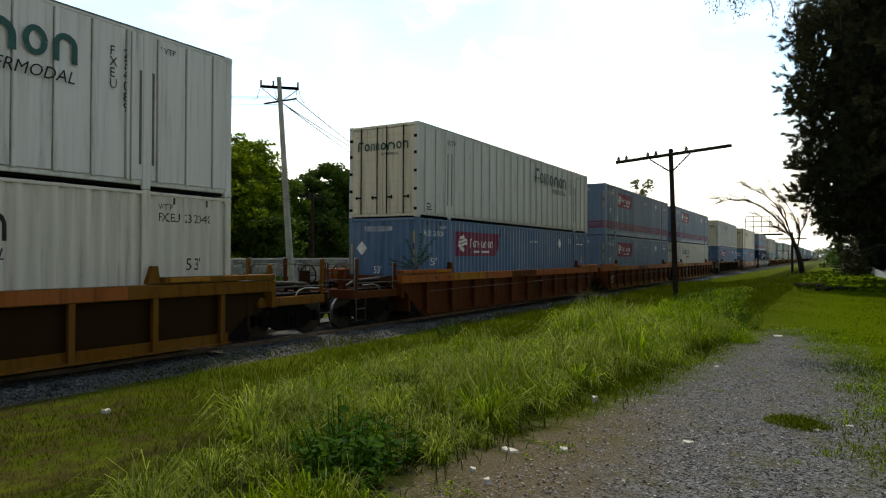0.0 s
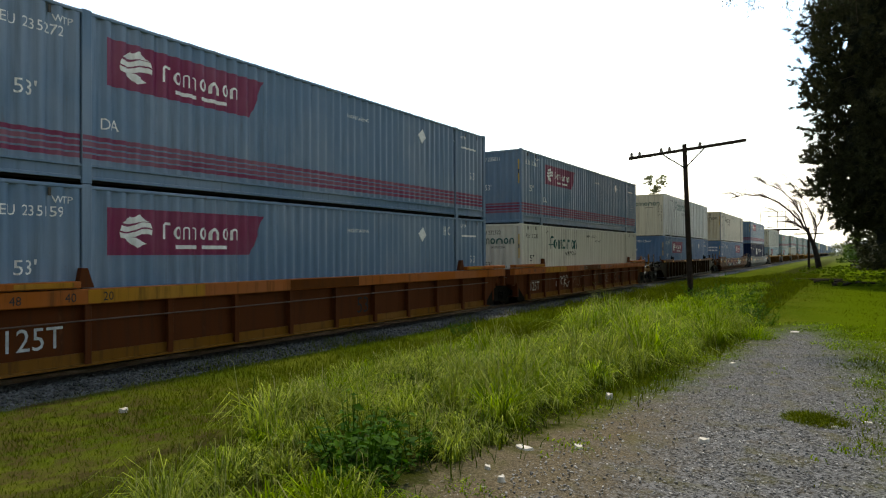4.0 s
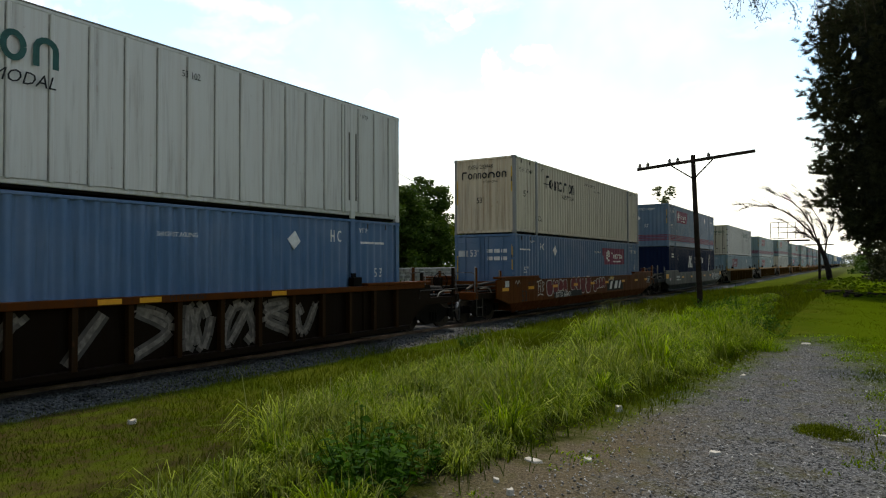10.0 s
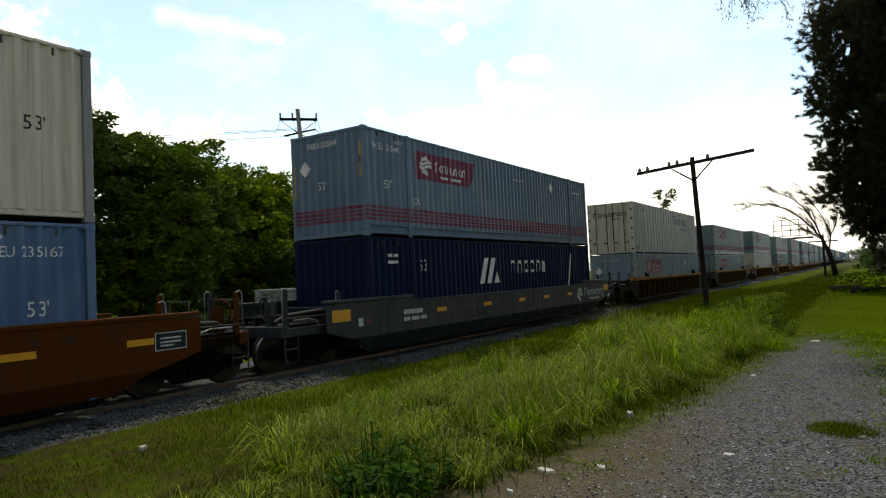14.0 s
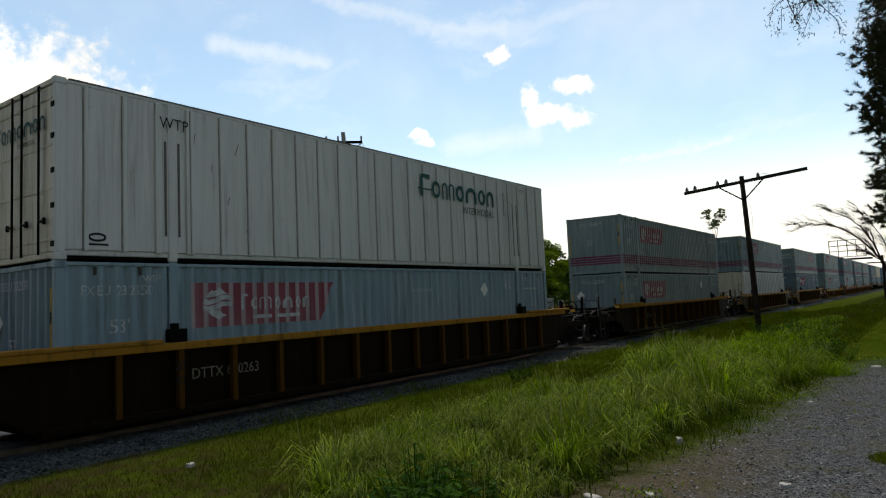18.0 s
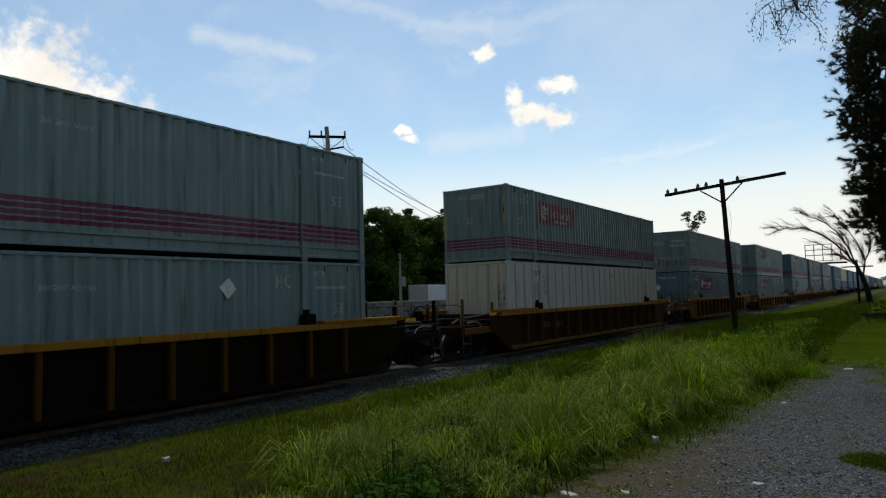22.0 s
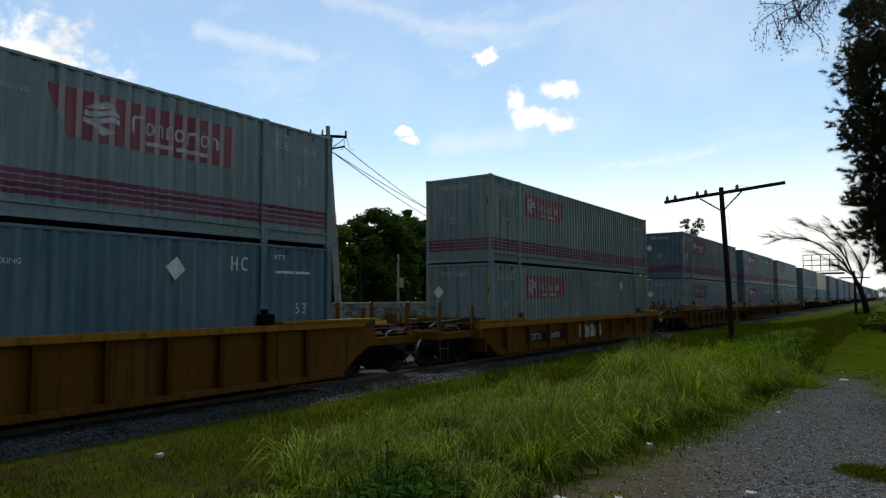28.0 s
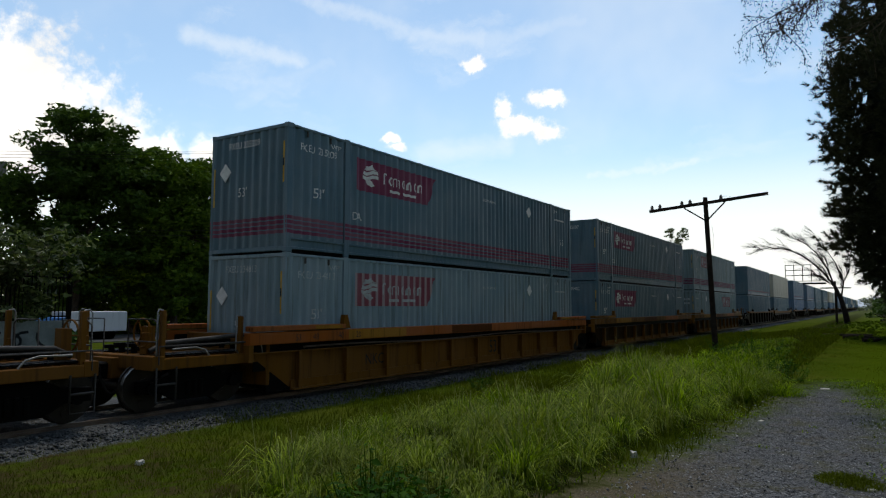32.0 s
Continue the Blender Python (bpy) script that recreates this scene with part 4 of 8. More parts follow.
def platform(car, sign, y0, y1, body, trim, rails=True, wheel=False, tank=False, stakes=True):
    """End deck from the well's end y0 out to y1, with sills, hand rails and steps; sign -1 is the leading end."""
    m = Matrix.Diagonal((1, sign, 1, 1))
    def deck():
        bm = bmesh.new()
        n = y1 - y0
        put_box(bm, -0.32, 0.32, 0, n - 0.25, 0.62, 1.0)
        put_box(bm, -1.25, 1.25, 0.15, 0.42, 0.72, 1.02)
        put_box(bm, -1.35, 1.35, n - 0.62, n - 0.38, 0.80, 1.05)
        for x in (-1.20, -0.75, 0.75, 1.20):
            put_box(bm, x - 0.05, x + 0.05, 0.3, n - 0.5, 0.84, 1.0)
        bmesh.ops.bevel(bm, geom=list(bm.edges), offset=0.012, segments=1, affect="EDGES")
        return bm_mesh("end_frame", bm)
    k = round(y1 - y0, 2)
    base = m @ Matrix.Translation((0, y0, 0))
    e = part("end_frame", once(("deck", k), deck), body, car, "", base)
    for x in (-0.98, 0.98):
        part("walkway", once(("walk", k), lambda: boxes("walkway", *[(-0.28, 0.28, 0.2 + i * 0.16, 0.32 + i * 0.16, 1.03, 1.06) for i in range(int((k - 0.7) / 0.16))], bevel=0)), STEELDARK, e, "", (x, 0, 0))
    part("coupler", once("coupler", lambda: boxes("coupler", (-0.12, 0.12, -0.9, 0.05, 0.68, 0.86), (-0.2, 0.2, 0.0, 0.26, 0.62, 0.92), (0.08, 0.26, 0.2, 0.36, 0.66, 0.88), bevel=0.03)), STEELDARK, e, "", (0, k - 0.3, 0))
    part("air_hose", once("hose", lambda: rods("air_hose", [(0.45, -0.1 + 0.5 * u, 0.72 - 0.9 * u * (1 - u) * 1.6) for u in np.linspace(0, 1, 8)], r=0.028, seg=6)), WIRE, e, "", (0, k - 0.35, 0))
    if rails:
        n = k
        part("brake_pipe", once(("bpipe", k), lambda: rods("brake_pipe", ((0.95, 0.1, 1.36), (0.95, k - 0.9, 1.26), (0.90, k - 0.6, 1.12)), r=0.045, seg=8)), RAILGREY, e, "grey pipe along the deck")
        part("bent_pipe", once(("bent", k), lambda: rods("bent_pipe", ((1.31, 0.2, 0.98), (1.31, 0.25, 1.16), (1.31, 0.4, 1.24), (1.31, 1.15, 1.20)), ((1.31, k - 1.6, 1.0), (1.31, k - 1.5, 1.12), (1.31, k - 1.3, 1.17), (1.31, k - 0.8, 1.16)), r=0.018, seg=6)), GRABGREY, e, "bright bent pipe beside the deck")
        bars = (("hand_rail", [((1.30, n - 0.5, 0.95), (1.30, n - 0.5, 1.62), (1.18, n - 0.5, 1.70), (0.4, n - 0.5, 1.70), (0.4, n - 0.5, 1.0))]),
                ("hand_rail", [((-1.30, n - 0.5, 0.95), (-1.30, n - 0.5, 1.62), (-1.18, n - 0.5, 1.70), (-0.4, n - 0.5, 1.70), (-0.4, n - 0.5, 1.0))]),
                ("cross_bar", [((1.30, n - 0.5, 1.30), (0.4, n - 0.5, 1.30))]),
                ("side_rail", [((1.36, 0.5, 0.98), (1.36, 0.5, 1.22), (1.36, n - 0.5, 1.22), (1.36, n - 0.5, 0.9))]))
        for i, (name, chains) in enumerate(bars):
            part(name, once(("rail", k, i), lambda: rods(name, *chains, r=0.014, seg=6)), RAILGREY, e, "bent steel hand rail")
        part("step", once(("step", k), lambda: rods("step", ((1.38, k - 0.85, 0.85), (1.38, k - 0.85, 0.25), (1.38, k - 0.45, 0.25), (1.38, k - 0.45, 0.85)), ((1.38, k - 0.85, 0.55), (1.38, k - 0.45, 0.55)), r=0.02, seg=6)), RAILGREY, e, "steel side step")
    edge = trim if body not in (CARTEAL, CARBROWN) else body
    post = edge if edge in (CAROCHRE, CARYELLOW) else (CARRED if body in (CARRED, CARORANGE) else body)
    for sx in (1, -1):
        ms = Matrix.Diagonal((sx, 1, 1, 1))
        sill = part("side_sill", once(("pside", k), lambda: boxes("side_sill", (1.22, 1.34, 0.35, k - 0.42, 0.80, 1.0))), edge, e, "", ms)
        if stakes:
            for y, tall in ((0.75, 1.74), (k - 0.62, 1.86)):
                part("stake", once(("stake", tall), lambda: boxes("stake", (1.22, 1.30, -0.045, 0.045, 0.98, tall), (1.17, 1.23, -0.03, 0.03, 1.05, 1.35), bevel=0.008)), post, e, "upright steel stake", ms @ Matrix.Translation((0, y, 0)))
                part("grab_bar", once(("grab", tall), lambda: rods("grab_bar", ((1.27, 0.04, 1.0), (1.29, 0.13, 1.05), (1.29, 0.13, tall - 0.03), (1.27, 0.09, tall + 0.02), (1.26, 0.0, tall)), r=0.014, seg=6)), GRABGREY, e, "bright bent grab bar", ms @ Matrix.Translation((0, y, 0)))
    for x in (-0.55, -0.2, 0.2, 0.55):
        part("long_bar", once(("lbar", k), lambda: boxes("long_bar", (-0.045, 0.045, 0.15, k - 0.6, 1.12, 1.19), (-0.03, 0.03, 0.3, 0.4, 1.0, 1.12), (-0.03, 0.03, k - 0.8, k - 0.7, 1.0, 1.12), bevel=0.006)), STEELDARK, e, "", (x, 0, 0.05 if abs(x) < 0.3 else 0.0))
    if wheel:
        def brake():
            bm = bmesh.new()
            ring = [(0.0 + 0.26 * math.cos(a), 0.0, 0.26 * math.sin(a)) for a in np.linspace(0, 2 * math.pi, 17)]
            for a, b in zip(ring, ring[1:]):
                put_rod(bm, a, b, 0.018, seg=6)
            for a in (0, 2.09, 4.19):
                put_rod(bm, (0, 0, 0), (0.26 * math.cos(a), 0, 0.26 * math.sin(a)), 0.012, seg=6)
            put_box(bm, -0.1, 0.1, -0.2, -0.03, -0.5, 0.12)
            return bm_mesh("brake_wheel", bm)
        part("brake_wheel", once("brake", brake), body, e, "hand brake wheel on its housing", pose(0.75, k - 0.55, 1.45))
    if tank:
        def air():
            bm = bmesh.new()
            put_rod(bm, (0.1, 0.55, 1.28), (1.0, 0.55, 1.28), 0.21, seg=16)
            for x in (0.25, 0.85):
                put_box(bm, x - 0.03, x + 0.03, 0.4, 0.7, 0.98, 1.12)
            return bm_mesh("air_tank", bm)
        part("air_tank", once("tank", air), plain("tank_grey", (0.05, 0.048, 0.045), 0.5), e, "grey air reservoir lying on the deck")
    return e


def car_words(words, size, y, z, x, squeeze=0.9):
    def make():
        me = lettering(words, size, squeeze).copy()
        for v in me.vertices:
            u, w = v.co.x, v.co.y
            v.co = (x + 0.004, y + u, z + w)
        return me
    return once(("car", words, size, y, z, x), make)


def scrawl(name, y, z, w, h, n, seed, x, r=0.035):
    """Loose loops of sprayed line on the car's side."""
    def make():
        rng = random.Random(seed)
        v, f = [], []
        for i in range(n):
            cx = y + w * (i + 0.5) / n
            rw, rh = w / n * rng.uniform(0.38, 0.62), h * rng.uniform(0.35, 0.5)
            ph, lob = rng.uniform(0, 6), rng.choice((2, 3, 3, 4))
            span = rng.uniform(3.6, 6.2)
            pts = []
            for k in range(26):
                a = ph + span * k / 25
                rr = 1 + 0.28 * math.sin(lob * a + ph)
                pts.append((cx + rw * rr * math.cos(a), z + h / 2 + rh * rr * math.sin(a)))
            for (y0, z0), (y1, z1) in zip(pts, pts[1:]):
                dy, dz = y1 - y0, z1 - z0
                ll = math.hypot(dy, dz) or 1
                ny, nz = -dz / ll * r, dy / ll * r
                k = len(v)
                xx = x + 0.004 + 0.00004 * len(f)
                v += [(xx, y0 + ny, z0 + nz), (xx, y0 - ny, z0 - nz), (xx, y1 - ny, z1 - nz), (xx, y1 + ny, z1 + nz)]
                f.append((k, k + 1, k + 2, k + 3))
        return raw(name, v, f)
    return once(("scrawl", y, z, w, h, n, seed, x, r), make)


def blob(name, y, z, w, h, x, seed=0):
    """A sprayed filled patch with a wavy outline."""
    def make():
        rng = random.Random(seed)
        n = 28
        pts = []
        for i in range(n):
            a = 2 * math.pi * i / n
            rr = 1 + rng.uniform(-0.12, 0.12)
            pts.append((x + 0.003, y + w / 2 + w / 2 * rr * math.copysign(abs(math.cos(a)) ** 0.5, math.cos(a)), z + h / 2 + h / 2 * rr * math.copysign(abs(math.sin(a)) ** 0.6, math.sin(a))))
        v = [(x + 0.003, y + w / 2, z + h / 2)] + pts
        return raw(name, v, [(0, 1 + i, 1 + (i + 1) % n) for i in range(n)])
    return once(("blob", y, z, w, h, x, seed), make)


def bubble(kind, y, z, w, h, x, seed, grow=0.0):
    """A plump sprayed letter shape with a notch and a hole-like bite; kind picks where the bite is."""
    def make():
        rng = random.Random(seed)
        n = 36
        v = [(x, y + w / 2, z + h / 2)]
        bite = (0.6, 1.57, 2.7, 4.71, 5.6)[kind % 5]
        for i in range(n):
            a = 2 * math.pi * i / n
            d = abs((a - bite + math.pi) % (2 * math.pi) - math.pi)
            rr = 1 + 0.06 * math.sin(3 * a + seed) - 0.42 * math.exp(-(d / 0.28) ** 2)
            cy, cz = math.cos(a), math.sin(a)
            k = (abs(cy) ** 3.2 + abs(cz) ** 3.2) ** (-1 / 3.2)
            v.append((x, y + w / 2 + (w / 2 * rr + grow) * k * cy, z + h / 2 + (h / 2 * rr + grow) * k * cz))
        return raw("spray_letter", v, [(0, 1 + i, 1 + (i + 1) % n) for i in range(n)])
    return once(("bubble", kind, y, z, w, h, x, seed, grow), make)


def bubbles(spots, x, fill, line, label):
    """Decor entries for a row of plump sprayed letter shapes with pale outlines."""
    out = []
    for i, (y, z, w, h) in enumerate(spots):
        if line is not None:
            out.append(("spray_outline", bubble(i, y, z, w, h, x + 0.004 + 0.0005 * (i % 2), i, 0.035), line, "pale sprayed outline"))
        out.append(("spray_letter", bubble(i, y, z, w, h, x + 0.007 + 0.0005 * (i % 2), i), fill, label))
    return out


def well_car(label, style, body, chord, sill, rib, ends=("end", "end"), ribs=11, decor=(), detail=2, front_wheel=False, full=False):
    """full: plate and ribs reach up to the chord. style: deep (heavy top chord, open recess, pipe), fine (thin top chord, many ribs), plate (smooth sides), panel (plate with ribs).
    ends: end = own truck and coupler, joint = shared truck carried by this car, hung = truck carried by the neighbour."""
    c = thing("well_car", None, None, label, "rail car", "cars of the freight train")
    X = 1.50
    turn = pose(0, 0, 0, 0, 0, 180)
    reach = HALF + 0.35
    for s, m in ((1, Matrix()), (-1, turn)):
        if style in ("deep", "panel"):
            lo, up = 0.17, (1.17 if full else 0.98 if style == "deep" else 1.02)
            low = -0.20 if style == "panel" else 0.0
            me = once(("plate", style, full), lambda: prism("side_plate", [(-reach + 0.55, lo), (reach - 0.55, lo), (reach + 0.65, up), (-reach - 0.65, up)], "x", X - 0.190, X - 0.168))
            part("side_plate", me, body, c, "", m)
            part("bottom_sill", once(("sill", style), lambda: prism("bottom_sill", [(X - 0.17, 0.15), (X - 0.01, 0.15), (X - 0.01, 0.175), (X - 0.11, 0.19), (X - 0.11, 0.36), (X - 0.13, 0.36), (X - 0.17, 0.2)], "y", -reach + 0.5, reach - 0.5)), sill, c, "", m)
            if style == "deep" and not full:
                part("web", once("web", lambda: boxes("web", (X - 0.195, X - 0.185, -reach - 0.5, reach + 0.5, 0.6, 1.3), bevel=0)), STEELDARK, c, "", m)
                part("flange", once("flange", lambda: boxes("flange", (X - 0.185, X - 0.01, -reach - 0.65, reach + 0.65, 0.965, 0.985), bevel=0.004)), body, c, "", m)
            part("top_chord", once(("chord", style), lambda: boxes("top_chord", (X - 0.19, X, -reach - 0.75, reach + 0.75, 1.15, 1.40) if style == "deep" else (X - 0.2, X, -reach - 0.75, reach + 0.75, 1.03, 1.22))), chord, c, "", m)
            for a in (-1, 1):
                part("end_cap", once(("cap", style, a), lambda: boxes("end_cap", (X - 0.3, X - 0.01, a * (reach + 0.70) - 0.06, a * (reach + 0.70) + 0.06, 0.80, 1.15) if style == "deep" else (X - 0.3, X + 0.02, a * (reach + 0.72) - 0.1, a * (reach + 0.72) + 0.1, 0.72, 1.03))), rib, c, "", m)
                part("raised_end", once(("raise", a, style), lambda: boxes("raised_end", (X - 0.22, X + 0.03, min(a * (reach + 0.7), a * (reach - 2.1)), max(a * (reach + 0.7), a * (reach - 2.1)), 1.42 + low, (1.53 if style == "deep" else 1.50) + low))), chord, c, "", m)
                part("corner_guide", once(("guide", a, style), lambda: prism("corner_guide", [(a * (POST - 0.05), 1.42 + low), (a * (POST + 0.22), 1.42 + low), (a * (POST + 0.16), 1.74 + 1.4 * low), (a * (POST + 0.06), 1.74 + 1.4 * low)], "x", X - 0.20, X - 0.08)), rib, c, "dark container guide", m)
                if s > 0 and detail > 1 and style == "deep":
                    part("notice", once(("notice", a), lambda: boxes("notice", (X + 0.028, X + 0.034, min(a * (POST + 0.35), a * (POST + 1.25)), max(a * (POST + 0.35), a * (POST + 1.25)), 1.437, 1.515), bevel=0)), CARYELLOW, c, "tan notice strip")
                    for u in (2.1, 3.1):
                        part("bolt_hole", once("bolt", lambda: rods("bolt_hole", ((0, 0, 0), (0.012, 0, 0)), r=0.035, seg=8)), STEELDARK, c, "dark bolt hole", (X + 0.024, a * (POST + u), 1.475))
            for a in (-1, 1):
                part("end_skirt", once(("skirt", a), lambda: boxes("end_skirt", (X - 0.205, X - 0.175, min(a * (reach - 0.9), a * (reach + 0.15)), max(a * (reach - 0.9), a * (reach + 0.15)), 0.15, 1.0), bevel=0)), STEELDARK, c, "", m)
            if style == "deep" and s > 0 and body is not CARDUSK:
                part("side_pipe", once(("pipe", full), lambda: rods("side_pipe", [(X - (0.008 if full else 0.06), y, (0.92 if full else 1.03) + 0.03 * math.sin(y * 0.7) * (0.2 if full else 1) + (0.006 * y if full else 0)) for y in np.linspace(-reach + 0.8, reach - 0.6, 24)], r=0.012 if full else 0.02, seg=6)), plain("pipe_brown", (0.09, 0.06, 0.045), 0.6), c, "brake pipe along the side")
        elif style == "fine":
            part("side_plate", once("fplate", lambda: prism("side_plate", [(-reach + 0.1, 0.20), (reach - 0.1, 0.20), (reach + 0.35, 1.3), (-reach - 0.35, 1.3)], "x", X - 0.20, X - 0.17)), body, c, "", m)
            part("top_chord", once("fchord", lambda: boxes("top_chord", (X - 0.2, X, -reach - 0.6, reach + 0.6, 1.30, 1.43))), chord, c, "", m)
            part("bottom_sill", once("fsill", lambda: boxes("bottom_sill", (X - 0.2, X - 0.03, -reach + 0.1, reach - 0.1, 0.18, 0.30))), sill, c, "", m)
            for a in (-1, 1):
                part("raised_end", once(("fraise", a), lambda: boxes("raised_end", (X - 0.26, X + 0.02, min(a * (reach + 0.9), a * (reach - 2.0)), max(a * (reach + 0.9), a * (reach - 2.0)), 1.43, 1.50))), chord, c, "", m)
                part("end_web", once(("fweb", a), lambda: prism("end_web", [(a * (reach - 0.1), 0.20), (a * (reach + 0.5), 0.62), (a * (reach + 1.1), 0.90), (a * (reach + 1.1), 1.38), (a * (reach - 2.0), 1.38), (a * (reach - 2.0), 0.2)], "x", X - 0.16, X - 0.14)), body, c, "", m)
                part("corner_guide", once(("fguide", a), lambda: boxes("corner_guide", (X - 0.22, X - 0.04, a * POST - 0.16, a * POST + 0.16, 1.43, 1.66), (X - 0.3, X - 0.16, a * POST - 0.08, a * POST + 0.08, 1.6, 1.76))), STEELDARK, c, "dark container guide", m)
        else:
            def tucked():
                me = prism("side_plate", [(-reach + 0.2, 0.2), (reach - 0.2, 0.2), (reach + 0.5, 0.55), (reach + 1.5, 0.80), (reach + 1.5, 1.44), (reach - 1.9, 1.50), (reach - 2.4, 1.36), (-reach + 2.4, 1.36), (-reach + 1.9, 1.50), (-reach - 1.5, 1.44), (-reach - 1.5, 0.80), (-reach - 0.5, 0.55)], "x", X - 0.06, X)
                bm = bmesh.new()
                bm.from_mesh(me)
                bmesh.ops.bisect_plane(bm, geom=list(bm.verts) + list(bm.edges) + list(bm.faces), plane_co=(0, 0, 0.58), plane_no=(0, 0, 1))
                for q in bm.verts:
                    if q.co.z < 0.579:
                        q.co.x -= (0.58 - q.co.z) * 0.62
                return bm_mesh("side_plate", bm)
            part("side_plate", once("pplate", tucked), body, c, "", m)
            part("top_lip", once("plip", lambda: boxes("top_lip", (X - 0.14, X + 0.02, -reach + 2.4, reach - 2.4, 1.34, 1.39), bevel=0.01)), chord, c, "", m)
            part("bottom_sill", once("psill", lambda: boxes("bottom_sill", (X - 0.36, X - 0.20, -reach + 0.25, reach - 0.25, 0.16, 0.23))), sill, c, "", m)
            for a in (-1, 1):
                part("raised_end", once(("praise", a), lambda: boxes("raised_end", (X - 0.16, X + 0.03, min(a * (reach + 1.5), a * (reach - 2.0)), max(a * (reach + 1.5), a * (reach - 2.0)), 1.46, 1.54))), chord, c, "", m)
        if style != "plate" and (s > 0 or detail > 1):
            span = (ribs - 1) * 1.104 if ribs == 14 else 2 * reach - 1.4
            for i in range(ribs):
                y = -span / 2 + span * i / (ribs - 1) if style != "panel" else -7.35 + 1.6 * i
                if style == "fine":
                    me = once("frib", lambda: boxes("rib", (-0.19, -0.02, -0.022, 0.022, 0.28, 1.31), (-0.05, -0.015, -0.05, 0.05, 0.28, 1.31), bevel=0.006))
                else:
                    me = once(("rib", style, full), lambda: boxes("rib", (-0.17, -0.03, -0.02, 0.02, 0.17, up - 0.01), (-0.05, -0.02, -0.055, 0.055, 0.17, up - 0.01), bevel=0.006))
                part("rib", me, rib, c, "", m @ Matrix.Translation((X, y, 0)))
    part("well_floor", once("floor", lambda: boxes("well_floor", *[(-1.33, 1.33, y - 0.22, y + 0.22, 0.12, 0.21) for y in np.linspace(-HALF + 0.3, HALF - 0.3, 9)], (-1.35, -1.15, -HALF, HALF, 0.13, 0.22), (1.15, 1.35, -HALF, HALF, 0.13, 0.22))), STEELDARK, c)
    for sign, kind in ((-1, ends[0]), (1, ends[1])):
        part("bulkhead", once(("bulk", sign), lambda: boxes("bulkhead", (-1.34, 1.34, sign * (reach + 0.12) - 0.05, sign * (reach + 0.12) + 0.05, 0.3, 1.35))), body, c)
        if kind == "end":
            platform(c, sign, reach + 0.05, HALF + 3.52, body, sill, wheel=(sign > 0) != front_wheel, tank=body is CARTEAL and (sign < 0) != front_wheel)
            truck(c, sign * (HALF + 2.05))
        elif kind == "joint":
            platform(c, sign, reach + 0.05, HALF + 1.55, body, rib, rails=False, stakes=False)
            truck(c, sign * (HALF + 1.6))
        else:
            platform(c, sign, reach + 0.05, HALF + 1.5, body, rib, rails=False, stakes=False)
    for name, me, material, lab in decor:
        part(name, me, material, c, lab)
    return c

# ---- the train: for each car the place of its load's leading end at 0 s, the load and the car ----
FACE_X = -12.06
LOW_Z = -0.02
STARTS = [-6.44, 16.90, 36.23, 55.37, 78.66, 102.08, 125.39, 148.81, 172.30, 195.72, 219.08, 242.56, 265.95, 285.33, 304.6]
MOVERS = []


def run(t):
    """How far the train has come at t seconds."""
    u = t / 16
    return 127.15 * u + 1.43 * u * u - 0.54 * u * u * u


def ride(ob, y, z):
    MOVERS.append((ob, FACE_X, y, z))


def load(k, low, up):
    """Puts a lower and an upper container at place k."""
    y = STARTS[k] + HALF
    ride(low[0], y, LOW_Z)
    ride(up[0], y, LOW_Z + low[1] + 0.006)


def box(label, color, h=2.896, **kw):
    return container(label, color, h, **kw), h


TALL, SHORT = 2.896, 2.60
ID = mark_decor


def striped(label, color, ident, faded, door=False, h=TALL):
    y = POST - 4.35 if door else -POST + 0.35
    return box(label, color, h, belt=True, door=door, decor=belt_decor() + panel_decor(y, faded, lean=-1 if door else 1) + ID(ident, LETTERFADED if faded else LETTERWHITE, door, belt=True, diamond=not faded) + hook_decor())


def panelled(label, color, ident, faded, door=False, h=TALL):
    y = POST - 4.35 if door else -POST + 0.35
    return box(label, color, h, door=door, decor=panel_decor(y, faded, lean=-1 if door else 1) + ID(ident, LETTERFADED if faded else LETTERWHITE, door) + hook_decor())


def end_name(ink):
    """Letter blocks and the word under them on the leading end."""
    ends = [("wording", lambda hh: end_words("INTERMODAL", 0.085, -0.05, hh - 0.97, y=-HALF - 0.004), LETTERDARK, "")]
    pos = -0.95
    for i, w in enumerate((0.22, 0.20, 0.14, 0.14, 0.21, 0.29, 0.20, 0.20)):
        def make(hh, pos=pos, w=w, i=i):
            me = block("end_letter", pos, hh - 0.80, w, 0.30 if i == 0 else 0.235, 0.0, True, 0.0, 3 if i == 0 else 2 if i in (1, 4, 6) else 1).copy()
            for q in me.vertices:
                q.co = (q.co.y, -HALF - 0.006, q.co.z)
            return me
        ends.append(("letter_block", lambda hh, make=make, i=i: once(("endname", hh, i), lambda: make(hh)), ink, "dark letter shape"))
        pos += w + 0.045
    return ends


def lettered(label, color, ident, ink, door=False, h=TALL, size=0.46, first=0.9):
    y = POST - 5.6 if door else -POST + first
    return box(label, color, h, door=door, endcolor=ENDRUST if color is RUSTCREAM else None, capcolor=POSTGREY if color is RUSTCREAM else None, decor=name_decor(y, ink, size) + ID(ident, LETTERDARK, door, diamond=False, hc=False, z53=1.42, wtp=0.45) + end_name(ink) + hook_decor() + [("wording", lambda hh: side_words("DA", 0.20, -POST + 0.25, 0.55, 0.85), LETTERDARK, "")] + [
        ("wording", lambda hh: side_words("WARNING HIGH CUBE", 0.115, -0.75, hh - 0.42, 0.95), LETTERDARK, "")])


